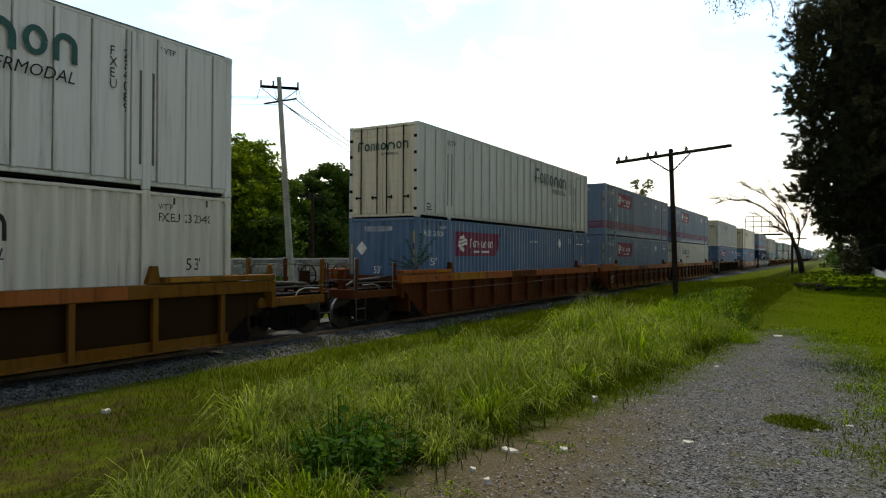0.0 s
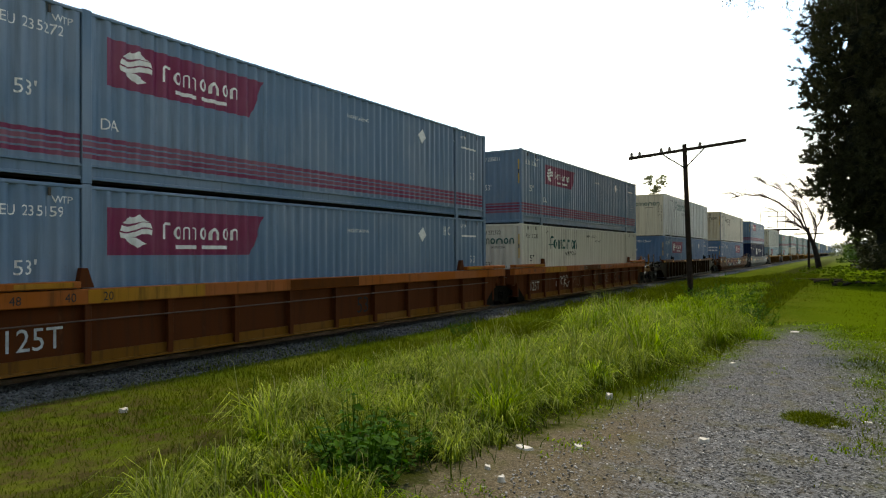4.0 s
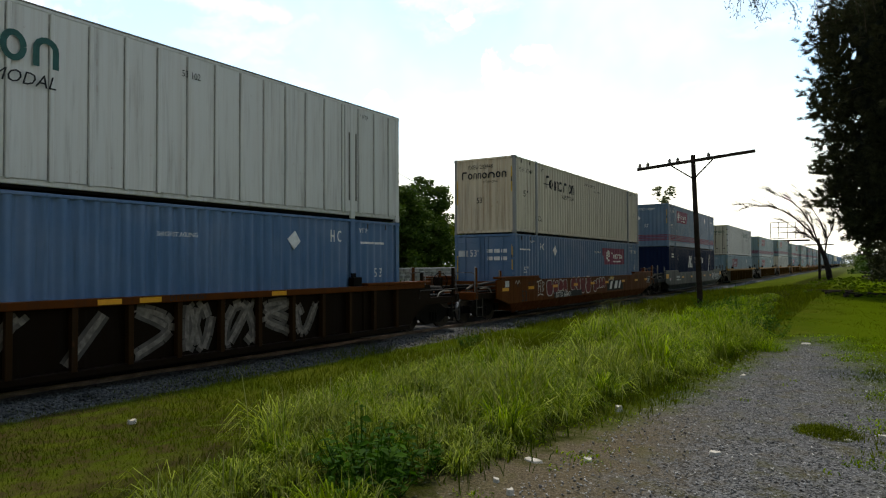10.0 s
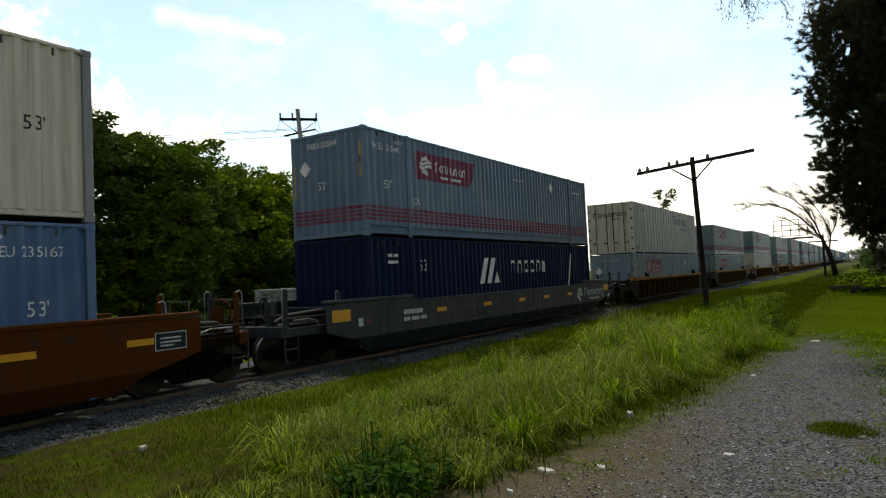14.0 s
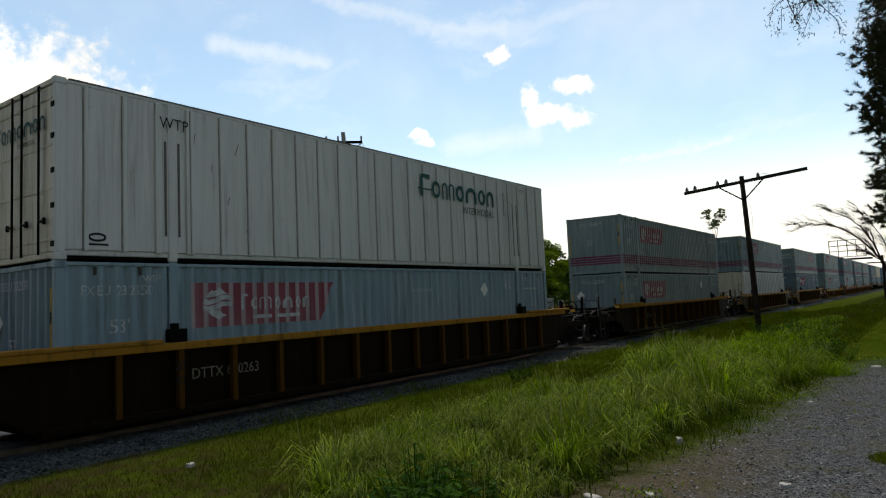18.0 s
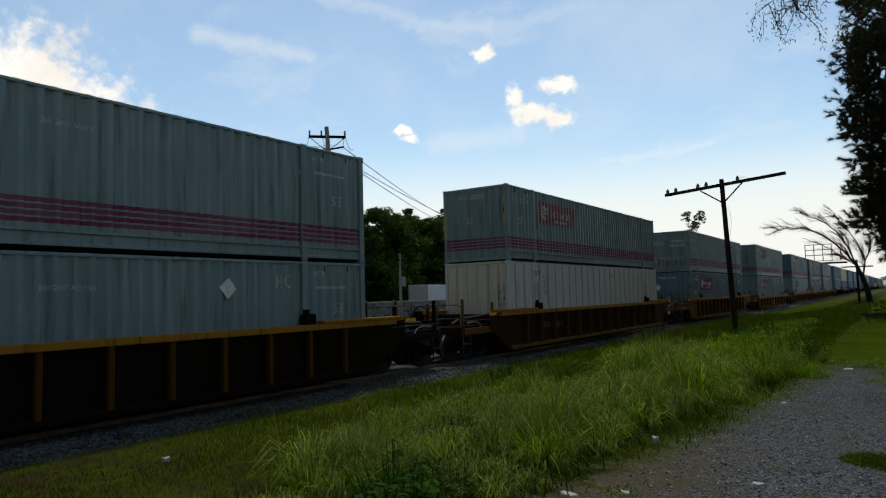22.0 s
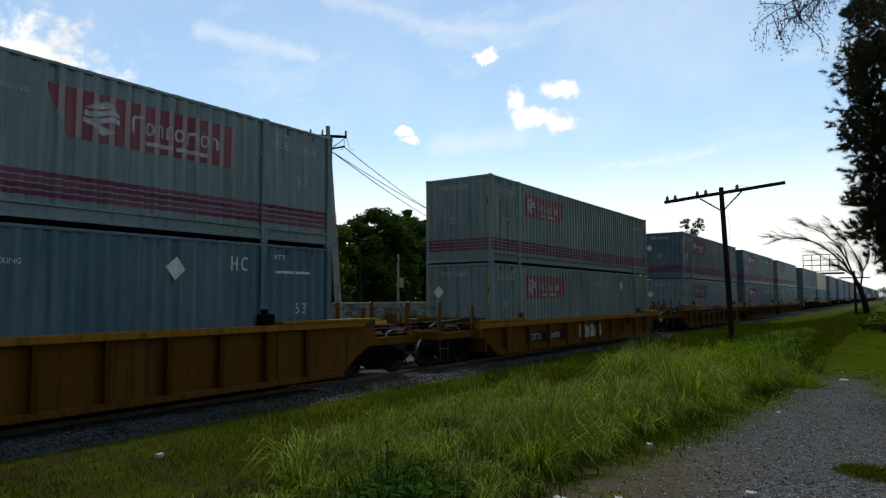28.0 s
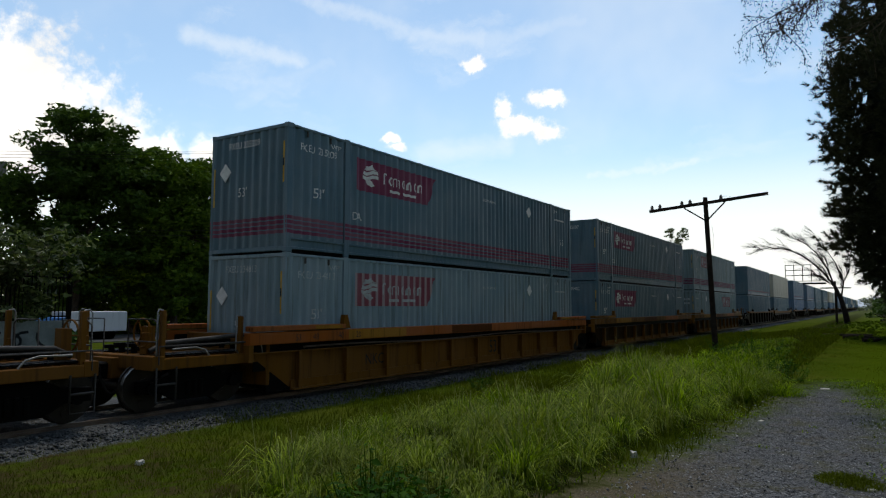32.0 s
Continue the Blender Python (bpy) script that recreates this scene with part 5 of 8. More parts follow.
def posted(label, color, ident, ink, door=False, h=TALL, name=True, size=0.52):
    y = POST - 5.0 if door else -POST + 1.25
    decor = name_decor(y, ink, size, flat=True, top=0.45) if name else []
    col = -POST + 0.55 if not door else POST - 0.75
    for i, chh in enumerate(ident.replace(" ", "")):
        decor.append(("wording", lambda hh, i=i, chh=chh: side_words(chh, 0.17, col + (0.26 if i >= 4 else 0.0), hh - 0.62 - 0.19 * (i if i < 4 else i - 4), 0.9, True, SIDE + 0.008), LETTERDARK, ""))
    decor += ID(ident, LETTERDARK, door, flat=True, diamond=False, end=False)[2:]
    decor.append(("label", lambda hh: once(("size", hh), lambda: side_words("53/102", 0.13, 1.1, hh - 0.5, 0.85, True, SIDE + 0.008)), LETTERDARK, ""))
    decor.append(("maker_mark", lambda hh: block("maker_mark", -HALF + 0.50, 0.30, 0.30, 0.15, SIDE - 0.008, True, 0.002, 2), LETTERDARK, "small dark oval mark"))
    decor.append(("maker_bar", lambda hh: block("maker_bar", -HALF + 0.47, 0.24, 0.36, 0.035, SIDE - 0.008, True, 0.002, 0), LETTERDARK, "short dark bar"))
    ends = end_name(ink) if name else []
    if not door:
        for i, chh in enumerate(ident.replace(" ", "")):
            ends.append(("wording", lambda hh, i=i, chh=chh: end_words(chh, 0.15, SIDE - 0.46 + (0.19 if i >= 4 else 0.0), hh - 0.95 - 0.19 * (i if i < 4 else i - 4), y=-HALF - 0.004), LETTERDARK, ""))
    return box(label, color, h, style="post", door=door, endcolor=ENDWHITE, decor=decor + ends)


def build_loads():
    white_post = "weathered white batten-sided container"
    blue_fold = "blue corrugated steel container with a crimson panel"
    grey_fold = "faded grey-teal corrugated container, worn red panel"
    belt_blue = "blue-grey corrugated container with crimson stripes and panel"
    belt_grey = "faded grey corrugated container with worn crimson stripes"
    cream_fold = "cream corrugated steel container with dark green letter blocks"
    load(0, lettered(cream_fold, CREAM, "FXEU 232040", LETTERDARK, True), posted(white_post, WHITE, "FXEU 234089", LETTERGREEN, True))
    load(1, panelled(blue_fold, BLUE, "FXEU 235104", False), posted(white_post + ", door end leading", WHITE, "FXEU 234546", LETTERGREEN, True))
    load(2, panelled(blue_fold, BLUEGREY, "FXEU 235159", False), striped(belt_blue, BLUEGREY, "FXEU 235272", False))
    load(3, lettered(cream_fold, CREAM, "FXEU 232332", LETTERGREEN), striped(belt_blue, BLUEGREY, "FXEU 235011", False))
    load(4, panelled(blue_fold, BLUE, "FXEU 235211", False), posted(white_post + ", plain end leading", WHITE, "FXEU 234043", LETTERGREEN))
    load(5, panelled(blue_fold + ", door end leading", BLUE, "FXEU 235167", False, True), lettered("rust-stained cream corrugated container with dark letter blocks", RUSTCREAM, "FXEU 232448", LETTERDARK))
    navy = [("wording", lambda h: side_words("53", 0.34, -HALF + 2.4, h - 0.95, 0.7), LETTERWHITE, ""),
            ("slash_mark", lambda h: once("slashes", lambda: prism("slash_mark", [(-2.25, 1.47), (-1.97, 1.47), (-1.6, 2.32), (-1.88, 2.32)], "x", SIDE - 0.012, SIDE - 0.002)), LETTERWHITE, "white slanted bar"),
            ("slash_mark", lambda h: once("slashes2", lambda: prism("slash_mark", [(-1.75, 1.47), (-1.47, 1.47), (-1.1, 2.32), (-1.38, 2.32)], "x", SIDE - 0.012, SIDE - 0.002)), LETTERWHITE, "white slanted bar"),
            ("slash_mark", lambda h: once("slashes3", lambda: prism("slash_mark", [(-1.25, 1.47), (-0.85, 1.47), (-1.02, 1.86)], "x", SIDE - 0.012, SIDE - 0.002)), LETTERWHITE, "white triangle"),
            ("slash_mark", lambda h: once("slash4", lambda: prism("slash_mark", [(5.2, 0.5), (5.32, 0.5), (5.95, 2.5), (5.83, 2.5)], "x", SIDE - 0.012, SIDE - 0.002)), LETTERWHITE, "long white slanted bar"),
            *row_blocks(0.1, 1.78, (0.36, 0.46, 0.40, 0.38, 0.38, 0.28), 0.46, 0.14, LETTERWHITE, "white letter block"),
            *row_blocks(-HALF + 0.9, 2.35, (0.22, 0.2), 0.08, 0.05, LETTERWHITE, arch=False), *row_blocks(-HALF + 0.9, 2.17, (0.45,), 0.08, 0.05, LETTERWHITE, arch=False)]
    load(6, box("dark navy corrugated container with white slanted bars and letter blocks", NAVY, TALL, decor=navy + hook_decor()), striped(belt_blue, BLUEGREY, "FXEU 235049", False))
    load(7, panelled("pale faded blue corrugated container with a worn red panel", PALEBLUE, "FXEU 232550", True, h=SHORT), posted(white_post + ", door end leading", WHITE, "FXEU 234268", LETTERGREEN, True))
    load(8, panelled(grey_fold, GREYTEAL, "FXEU 232547", True, h=SHORT), striped(belt_grey, GREYTEAL, "FXEU 232619", True, h=SHORT))
    load(9, posted("plain white smooth-sided container with vertical battens", WHITE, "FXEU 234051", LETTERGREEN, name=False), striped(belt_grey, GREYTEAL, "FXEU 232528", True, h=SHORT))
    load(10, panelled(blue_fold, TEALBLUE, "FXEU 235164", False), striped(belt_grey + ", door end leading", GREYTEAL, "FXEU 232376", True, True, h=SHORT))
    load(11, panelled(grey_fold, GREYTEAL, "FXEU 232669", True), striped(belt_grey, GREYTEAL, "FXEU 232198", True))
    load(12, panelled(grey_fold, PALEBLUE, "FXEU 234813", True), striped(belt_blue, TEALBLUE, "FXEU 235209", False))
    load(13, panelled(blue_fold, TEALBLUE, "FXEU 235402", False), striped(belt_blue, TEALBLUE, "FXEU 235107", False))
    load(14, panelled(grey_fold, GREYTEAL, "FXEU 232731", True, True), striped(belt_grey, GREYTEAL, "FXEU 232290", True))
    # the far part of the train, seen small
    rng = random.Random(5)
    kinds = [(belt_blue, TEALBLUE, "fold", True), (cream_fold, RUSTCREAM, "fold", False), (belt_blue, BLUEGREY, "fold", True), (blue_fold, TEALBLUE, "fold", False), (white_post, WHITE, "post", False), (blue_fold, BLUE, "fold", False), (belt_blue, BLUEGREY, "fold", True)]
    y = 327.8
    for i in range(20):
        STARTS.append(y)
        pick = [(0, 3), (1, 3), (2, 5), (6, 2), (3, 3), (0, 0), (1, 5)][i % 7] if i < 7 else (rng.randrange(7), rng.randrange(7))
        made = []
        for j in pick[::-1]:
            lab, colr, st, bl = kinds[j]
            made.append(box(lab, colr, TALL, style=st, belt=bl, door=i == 0, detail=1, decor=belt_decor()[:5] if bl else ()))
        load(len(STARTS) - 1, made[0], made[1])
        y += 23.4 if i % 3 else 19.4


CHALK = plain("faded_chalk", (0.20, 0.17, 0.145), 0.8, 0, 0.4, 9.0, 0.1)


def build_cars():
    def dash(spots, z, x=1.5, h=0.09, w=0.42):
        return [("reflector", once(("dash", y, z, x), lambda: boxes("reflector", (x - 0.005, x + 0.006, y - w / 2, y + w / 2, z, z + h), bevel=0)), REFLECTOR, "amber reflector strip") for y in spots]

    def blocks_on_car(y, z, widths, h, gap, arch=False):
        return [(n, make(0), m, lab) for n, make, m, lab in row_blocks(y, z, widths, h, gap, LETTERFADED, "pale letter block", 1.5, True, arch=arch, tall=(0,) if arch else ())]

    def texts(items, ink):
        return [("wording", car_words(w, s, y, z, x), ink, "") for w, s, y, z, x in items]

    patch = [("paint_patch", once(("pp", y), lambda: boxes("paint_patch", (1.496, 1.504, y, y + w, 1.165, 1.385), bevel=0)), m, "differently coloured length of top chord") for y, w, m in ((-POST - 0.1, 2.3, CARYELLOW), (-1.6, 2.4, CARRUST), (2.6, 3.0, CARORANGE))]
    def deep(ends, words, body=CARRED, chord=CARORANGE, rib=CARRED, low=CAROCHRE, **kw):
        return well_car("rusty red-brown well car with an orange top chord", "deep", body, chord, low, rib, ends, 11, decor=patch + words + texts([("20", 0.15, -POST + 0.15, 1.20, 1.504), ("40", 0.15, -POST - 0.48, 1.20, 1.5), ("48", 0.14, -POST - 1.3, 1.20, 1.5), ("53", 0.14, -HALF + 0.15, 1.20, 1.5)], LETTERDARK), **kw)
    d53 = texts([("53", 0.42, 0.9, 0.45, 1.335)], LETTERDARK)
    y125 = texts([("125T", 0.36, -HALF + 0.62, 0.48, 1.335)], LETTERFADED)
    tag = [("spray_mark", scrawl("spray_mark", -4.6, 0.5, 1.4, 0.45, 3, 2, 1.335, 0.02), GRAFFITI, "faint sprayed scrawl")]
    cars = {}
    cars[0] = deep(("hung", "end"), d53, CARDUSK, CAROCHRE, CAROCHRE, full=True)
    cars[1] = deep(("end", "joint"), d53, low=CARRED, front_wheel=True, full=True)
    cars[2] = deep(("hung", "joint"), d53 + y125, full=True)
    chalk = [("spray_mark", scrawl("spray_mark", y, z, w, h, n, sd, x, 0.011), CHALK, "thin sprayed scrawl") for y, z, w, h, n, sd, x in ((-2.2, 1.19, 1.1, 0.17, 4, 41, 1.505), (0.4, 1.2, 0.5, 0.15, 3, 42, 1.505), (1.7, 1.19, 1.3, 0.17, 5, 43, 1.505), (-2.6, 0.45, 1.2, 0.4, 3, 44, 1.337), (1.6, 0.5, 0.9, 0.35, 3, 45, 1.337), (3.0, 0.52, 0.9, 0.35, 3, 46, 1.337))]
    cars[3] = deep(("hung", "end"), d53 + y125 + tag + chalk + texts([("NKCR", 0.26, 4.3, 0.52, 1.335)], LETTERDARK), CARRED, CARORANGE, CARRED, full=True)
    wild = [(-2.75, 0.34, 1.2, 0.86), (-1.1, 0.34, 0.75, 0.84), (0.1, 0.36, 0.84, 0.86), (1.14, 0.34, 0.82, 0.92), (2.0, 0.36, 0.92, 0.86), (3.06, 0.38, 0.86, 0.8), (4.0, 0.42, 0.8, 0.66)]
    def loop(k):
        a, b, p, q, span = ((1, 2, 0.3, 0.9, 4.4), (1, 1, 0.0, 1.6, 5.6), (2, 1, 0.8, 0.2, 4.6), (1, 3, 1.2, 0.4, 4.2), (2, 3, 0.2, 1.1, 3.6), (3, 1, 0.5, 0.0, 4.0), (1, 2, 2.1, 0.3, 4.0))[k]
        return [(0.5 + 0.42 * math.cos(a * u + p), 0.5 + 0.47 * math.sin(b * u + q)) for u in np.linspace(0, span, 15)]
    shapes = [loop(k) for k in range(7)]
    brown = plain("spray_brown", (0.10, 0.085, 0.072), 0.8, 0, 0.4, 3.0, 0.1)
    big = []
    for (y, z, w, h), pts in zip(wild, shapes):
        line = [(y + w * u, z + h * v) for u, v in pts]
        big.append(("spray_letter", strokes("spray_letter", [line], 1.345, 0.115), brown, "large faint sprayed letter"))
        big.append(("spray_core", strokes("spray_core", [line], 1.350, 0.045), CHALK, "paler core of a sprayed letter"))
    cars[4] = well_car("dark brown well car with sprayed letters and amber dashes", "fine", CARBROWN, CARRUST, CARBROWN, CARDUSK, ribs=17, decor=dash((-9.0, -6.4, -2.4, -0.4, 0.35, 3.4), 1.32) + big + texts([("DTTX 680067", 0.11, 0.72, 1.33, 1.502)], LETTERDARK) + texts([("DTTX", 0.17, -6.62, 0.86, 1.335), ("680067", 0.17, -5.68, 0.86, 1.335)], CHALK))
    X5 = 1.5
    maroon = [(-5.66, 0.74, 0.62, 0.58), (-5.02, 0.80, 0.5, 0.52), (-4.48, 0.88, 0.52, 0.42), (-3.94, 0.82, 0.42, 0.5), (-3.05, 0.85, 0.6, 0.52), (-2.42, 0.85, 0.5, 0.54), (-1.9, 0.72, 0.62, 0.68), (-1.22, 0.70, 0.66, 0.70)]
    second = [(-0.2, 0.72, 0.46, 0.46), (0.22, 0.84, 0.38, 0.44), (0.62, 0.86, 0.36, 0.44), (1.0, 0.84, 0.44, 0.46)]
    def slab(name, y0, y1, z0, z1, m, lab, lift=0.004):
        return (name, once((name, y0, z0), lambda: boxes(name, (X5 - 0.005, X5 + lift, y0, y1, z0, z1), bevel=0)), m, lab)
    def lean(y, w, m=LETTERWHITE):
        return [("letter_block", once(("lb", y, w), lambda: prism("letter_block", [(y, 0.74), (y + w, 0.74), (y + w + 0.22, 1.12), (y + 0.22, 1.12)], "x", X5, X5 + 0.012)), m, "white slanted letter block")]
    red = bubbles(maroon, X5, SPRAYRED, GRAFFITI, "plump maroon sprayed letter") + bubbles(second, X5, SPRAYRED, GRAFFITI, "plump maroon sprayed letter")
    red += [slab("black_panel", 1.78, 4.35, 0.66, 1.16, LETTERDARK, "black lettering panel"), slab("black_panel", -4.9, -3.6, 0.60, 0.84, LETTERDARK, "black number panel", 0.010), slab("black_panel", -3.3, -1.75, 0.60, 0.84, LETTERDARK, "black number panel", 0.010),
            *lean(2.12, 0.30), *lean(2.85, 0.40), *lean(3.55, 0.22),
            ("spray_mark", strokes("spray_mark", [((-6.62, 1.28), (-6.15, 1.36)), ((-6.45, 1.30), (-6.5, 0.86)), ((-6.5, 1.1), (-6.3, 1.12)), ((-6.25, 1.32), (-6.28, 0.88)), ((-6.1, 1.3), (-6.12, 0.9), (-5.95, 0.98), (-6.08, 1.1), (-5.92, 1.22), (-6.1, 1.3)), ((-6.55, 0.76), (-6.3, 0.82), (-6.0, 0.76))], X5 + 0.004, 0.018), GRAFFITI, "thin white sprayed tag"),
            ("spray_mark", strokes("spray_mark", [((1.9, 1.05), (2.1, 1.25), (2.2, 1.16), (2.45, 1.33), (2.5, 1.16), (2.85, 1.3), (2.7, 1.08))], X5 + 0.005, 0.018), GRAFFITI, "white sprayed star outline"),
            ("spray_mark", strokes("spray_mark", [((-8.5, 1.28), (-8.4, 1.38), (-8.3, 1.25), (-8.2, 1.38), (-8.1, 1.26))], X5 + 0.004, 0.014), GRAFFITI, ""),
            slab("yellow_label", -9.3, -9.0, 1.16, 1.38, LETTERFADED, "pale square label"), slab("plate_rim", 8.98, 9.62, 0.90, 1.22, LETTERFADED, "pale rim of the data plate", 0.002), slab("data_plate", 9.0, 9.6, 0.92, 1.2, LETTERDARK, "black data plate"), slab("plate_row", 9.08, 9.5, 1.10, 1.13, LETTERFADED, "", 0.008), slab("plate_row", 9.08, 9.5, 1.03, 1.06, LETTERFADED, "", 0.008), slab("plate_row", 9.08, 9.35, 0.97, 1.0, LETTERFADED, "", 0.008), slab("faded_label", 2.2, 2.75, 1.2, 1.34, LABELYELLOW, "yellow label")]
    red += texts([("53", 0.14, -8.35, 1.16, X5), ("48", 0.14, -7.4, 1.18, X5), ("45", 0.14, -6.95, 1.18, X5), ("40", 0.12, -6.05 + 0.12, 1.24, X5), ("45", 0.14, 6.9, 1.2, X5), ("48", 0.14, 7.4, 1.2, X5), ("53", 0.14, 8.2, 1.2, X5)], LETTERDARK)
    cars[5] = well_car("rust-orange smooth-sided well car covered with sprayed graffiti", "plate", CARRUST, CARRUST, CARBROWN, CARRUST, decor=dash((-9.3, -7.15, -4.8, -2.5, -0.35, 1.7, 4.4, 6.75, 8.7), 1.03, 1.51, 0.11, 0.5) + red + texts([("DTTX  645471", 0.22, -4.75, 0.61, 1.511)], LETTERWHITE) + texts([("53", 0.42, -8.0, 0.60, 1.5)], LETTERDARK))
    emb = [("emblem", emblem(6.1, 0.94, 0.32, 1.512, True), LETTERFADED, "pale round emblem of curved bands"), *blocks_on_car(6.7, 0.86, (0.26, 0.23, 0.16, 0.16, 0.25, 0.36, 0.24, 0.24), 0.28, 0.07, True), *blocks_on_car(7.3, 0.69, (0.55, 0.65), 0.075, 0.1),
           *blocks_on_car(-6.9, 1.02, (0.9,), 0.12, 0.1), *blocks_on_car(-6.9, 0.84, (0.28, 0.36, 0.3), 0.10, 0.08)]
    emb += [("end_reflector", once("endref", lambda: boxes("end_reflector", (1.5, 1.512, -9.75, -9.1, 1.02, 1.3), bevel=0)), REFLECTOR, "large amber end reflector"), ("end_reflector", once("endref2", lambda: boxes("end_reflector", (1.5, 1.512, 9.25, 9.85, 1.02, 1.28), bevel=0)), REFLECTOR, "large amber end reflector"), ("red_mark", once("redmark2", lambda: boxes("red_mark", (1.5, 1.508, 8.85, 8.97, 0.92, 1.0), bevel=0)), CRIMSON, "small red mark"), ("white_tag", once("wtag2", lambda: boxes("white_tag", (1.5, 1.508, 9.02, 9.14, 0.72, 0.88), bevel=0)), LETTERFADED, "small white tag"), ("red_mark", once("redmark", lambda: boxes("red_mark", (1.5, 1.508, -8.5, -8.35, 0.92, 1.02), bevel=0)), CRIMSON, "small red mark"), ("white_tag", once("wtag", lambda: boxes("white_tag", (1.5, 1.508, -8.8, -8.62, 0.86, 1.06), bevel=0)), LETTERFADED, "small white tag")]
    cars[6] = well_car("grey-teal smooth-sided well car with amber dashes", "plate", CARTEAL, CARTEAL, CARTEAL, CARTEAL, decor=dash((-5.0, -2.2, 0.4, 2.6, 5.0), 0.98, 1.505, 0.12, 0.5) + emb + texts([("FXE 5204", 0.24, -3.6, 0.68, 1.502)], LETTERDARK), front_wheel=True)
    for k in (7, 8, 9, 10):
        words = texts([("20", 0.16, -POST - 0.12, 0.95, 1.49), ("40", 0.16, -POST - 0.12, 0.70, 1.49)], LETTERDARK)
        words += texts([(("DTTX 620263", "DTTX 620263", "DTTX 620263 B", "NOKL 730512")[k - 7], 0.20, -POST + 0.30, 0.75, 1.335)], CHALK)
        cars[k] = well_car("ribbed well car of dark brown steel with a yellow top chord", "fine", CARBROWN if k < 9 else CARDUSK if k < 10 else CAROCHRE, CARYELLOW, CARBROWN if k < 9 else CAROCHRE, RIBOCHRE, ribs=14, decor=words + dash((-9.6, 9.6), 1.34, 1.505))
    blk = [("black_panel", once("bp11", lambda: boxes("black_panel", (1.335, 1.342, -5.62, -4.28, 0.42, 0.76), bevel=0)), LETTERDARK, "black lettering panel"), ("black_panel", once("bp12", lambda: boxes("black_panel", (1.335, 1.342, -4.02, -2.68, 0.42, 0.76), bevel=0)), LETTERDARK, "black number panel"), ("data_plate", once("dp11", lambda: boxes("data_plate", (1.335, 1.350, 4.35, 4.95, 0.72, 1.02), bevel=0.004)), LETTERDARK, "black data plate"), *bubbles([(-1.2, 0.24, 0.62, 0.68), (-0.62, 0.22, 0.5, 0.66), (-0.02, 0.26, 0.5, 0.6), (0.55, 0.26, 0.7, 0.62)], 1.338, GRAFFITI, None, "white sprayed block letter")]
    cars[11] = well_car("yellow well car with white sprayed letters", "panel", CAROCHRE, CARYELLOW, CAROCHRE, CAROCHRE, ribs=10, decor=blk + texts([("DTTX", 0.24, -5.42, 0.48, 1.343), ("466050", 0.24, -3.92, 0.48, 1.343)], LETTERWHITE) + texts([("53", 0.3, 5.6, 0.55, 1.336)], LETTERDARK))
    cars[12] = deep(("end", "joint"), d53 + texts([("NKCR", 0.28, -5.4, 0.5, 1.335)], LETTERDARK), CAROCHRE, CARORANGE, CAROCHRE, front_wheel=True)
    cars[13] = deep(("hung", "joint"), d53, CARDUSK, CAROCHRE, CAROCHRE)
    cars[14] = deep(("hung", "end"), d53, CARDUSK, CAROCHRE, CAROCHRE)
    for k in range(15, len(STARTS)):
        style = ("fine", "deep", "fine")[k % 3]
        cars[k] = well_car("brown well car far down the track", style, CARBROWN, CAROCHRE, CARBROWN, CARBROWN, ("end", "end"), 9, detail=1)
    for k, c in cars.items():
        ride(c, STARTS[k] + HALF, RAIL)


build_loads()
build_cars()

# ---- ground ----
def smooth(a, b, v):
    u = np.clip((np.asarray(v, float) - a) / (b - a), 0, 1)
    return u * u * (3 - 2 * u)


def land(x, y):
    """Height of the ground."""
    x, y = np.asarray(x, float), np.asarray(y, float)
    z = -0.42 * smooth(-2.6, -8.6, x)
    z = z + 0.10 * smooth(0.5, 5.0, x) * smooth(6, 14, y)
    z = z + 0.10 * np.exp(-((x + 4.3) / 1.6) ** 2) * smooth(2.0, 6.0, y)
    z = z + 0.025 * np.sin(x * 1.7 + np.sin(y * 0.9)) * np.cos(y * 1.3) * (1 - 0.85 * smooth(10, 22, y)) * (1 - smooth(-9.3, -9.8, x) * smooth(-14.6, -14.2, x))
    return z


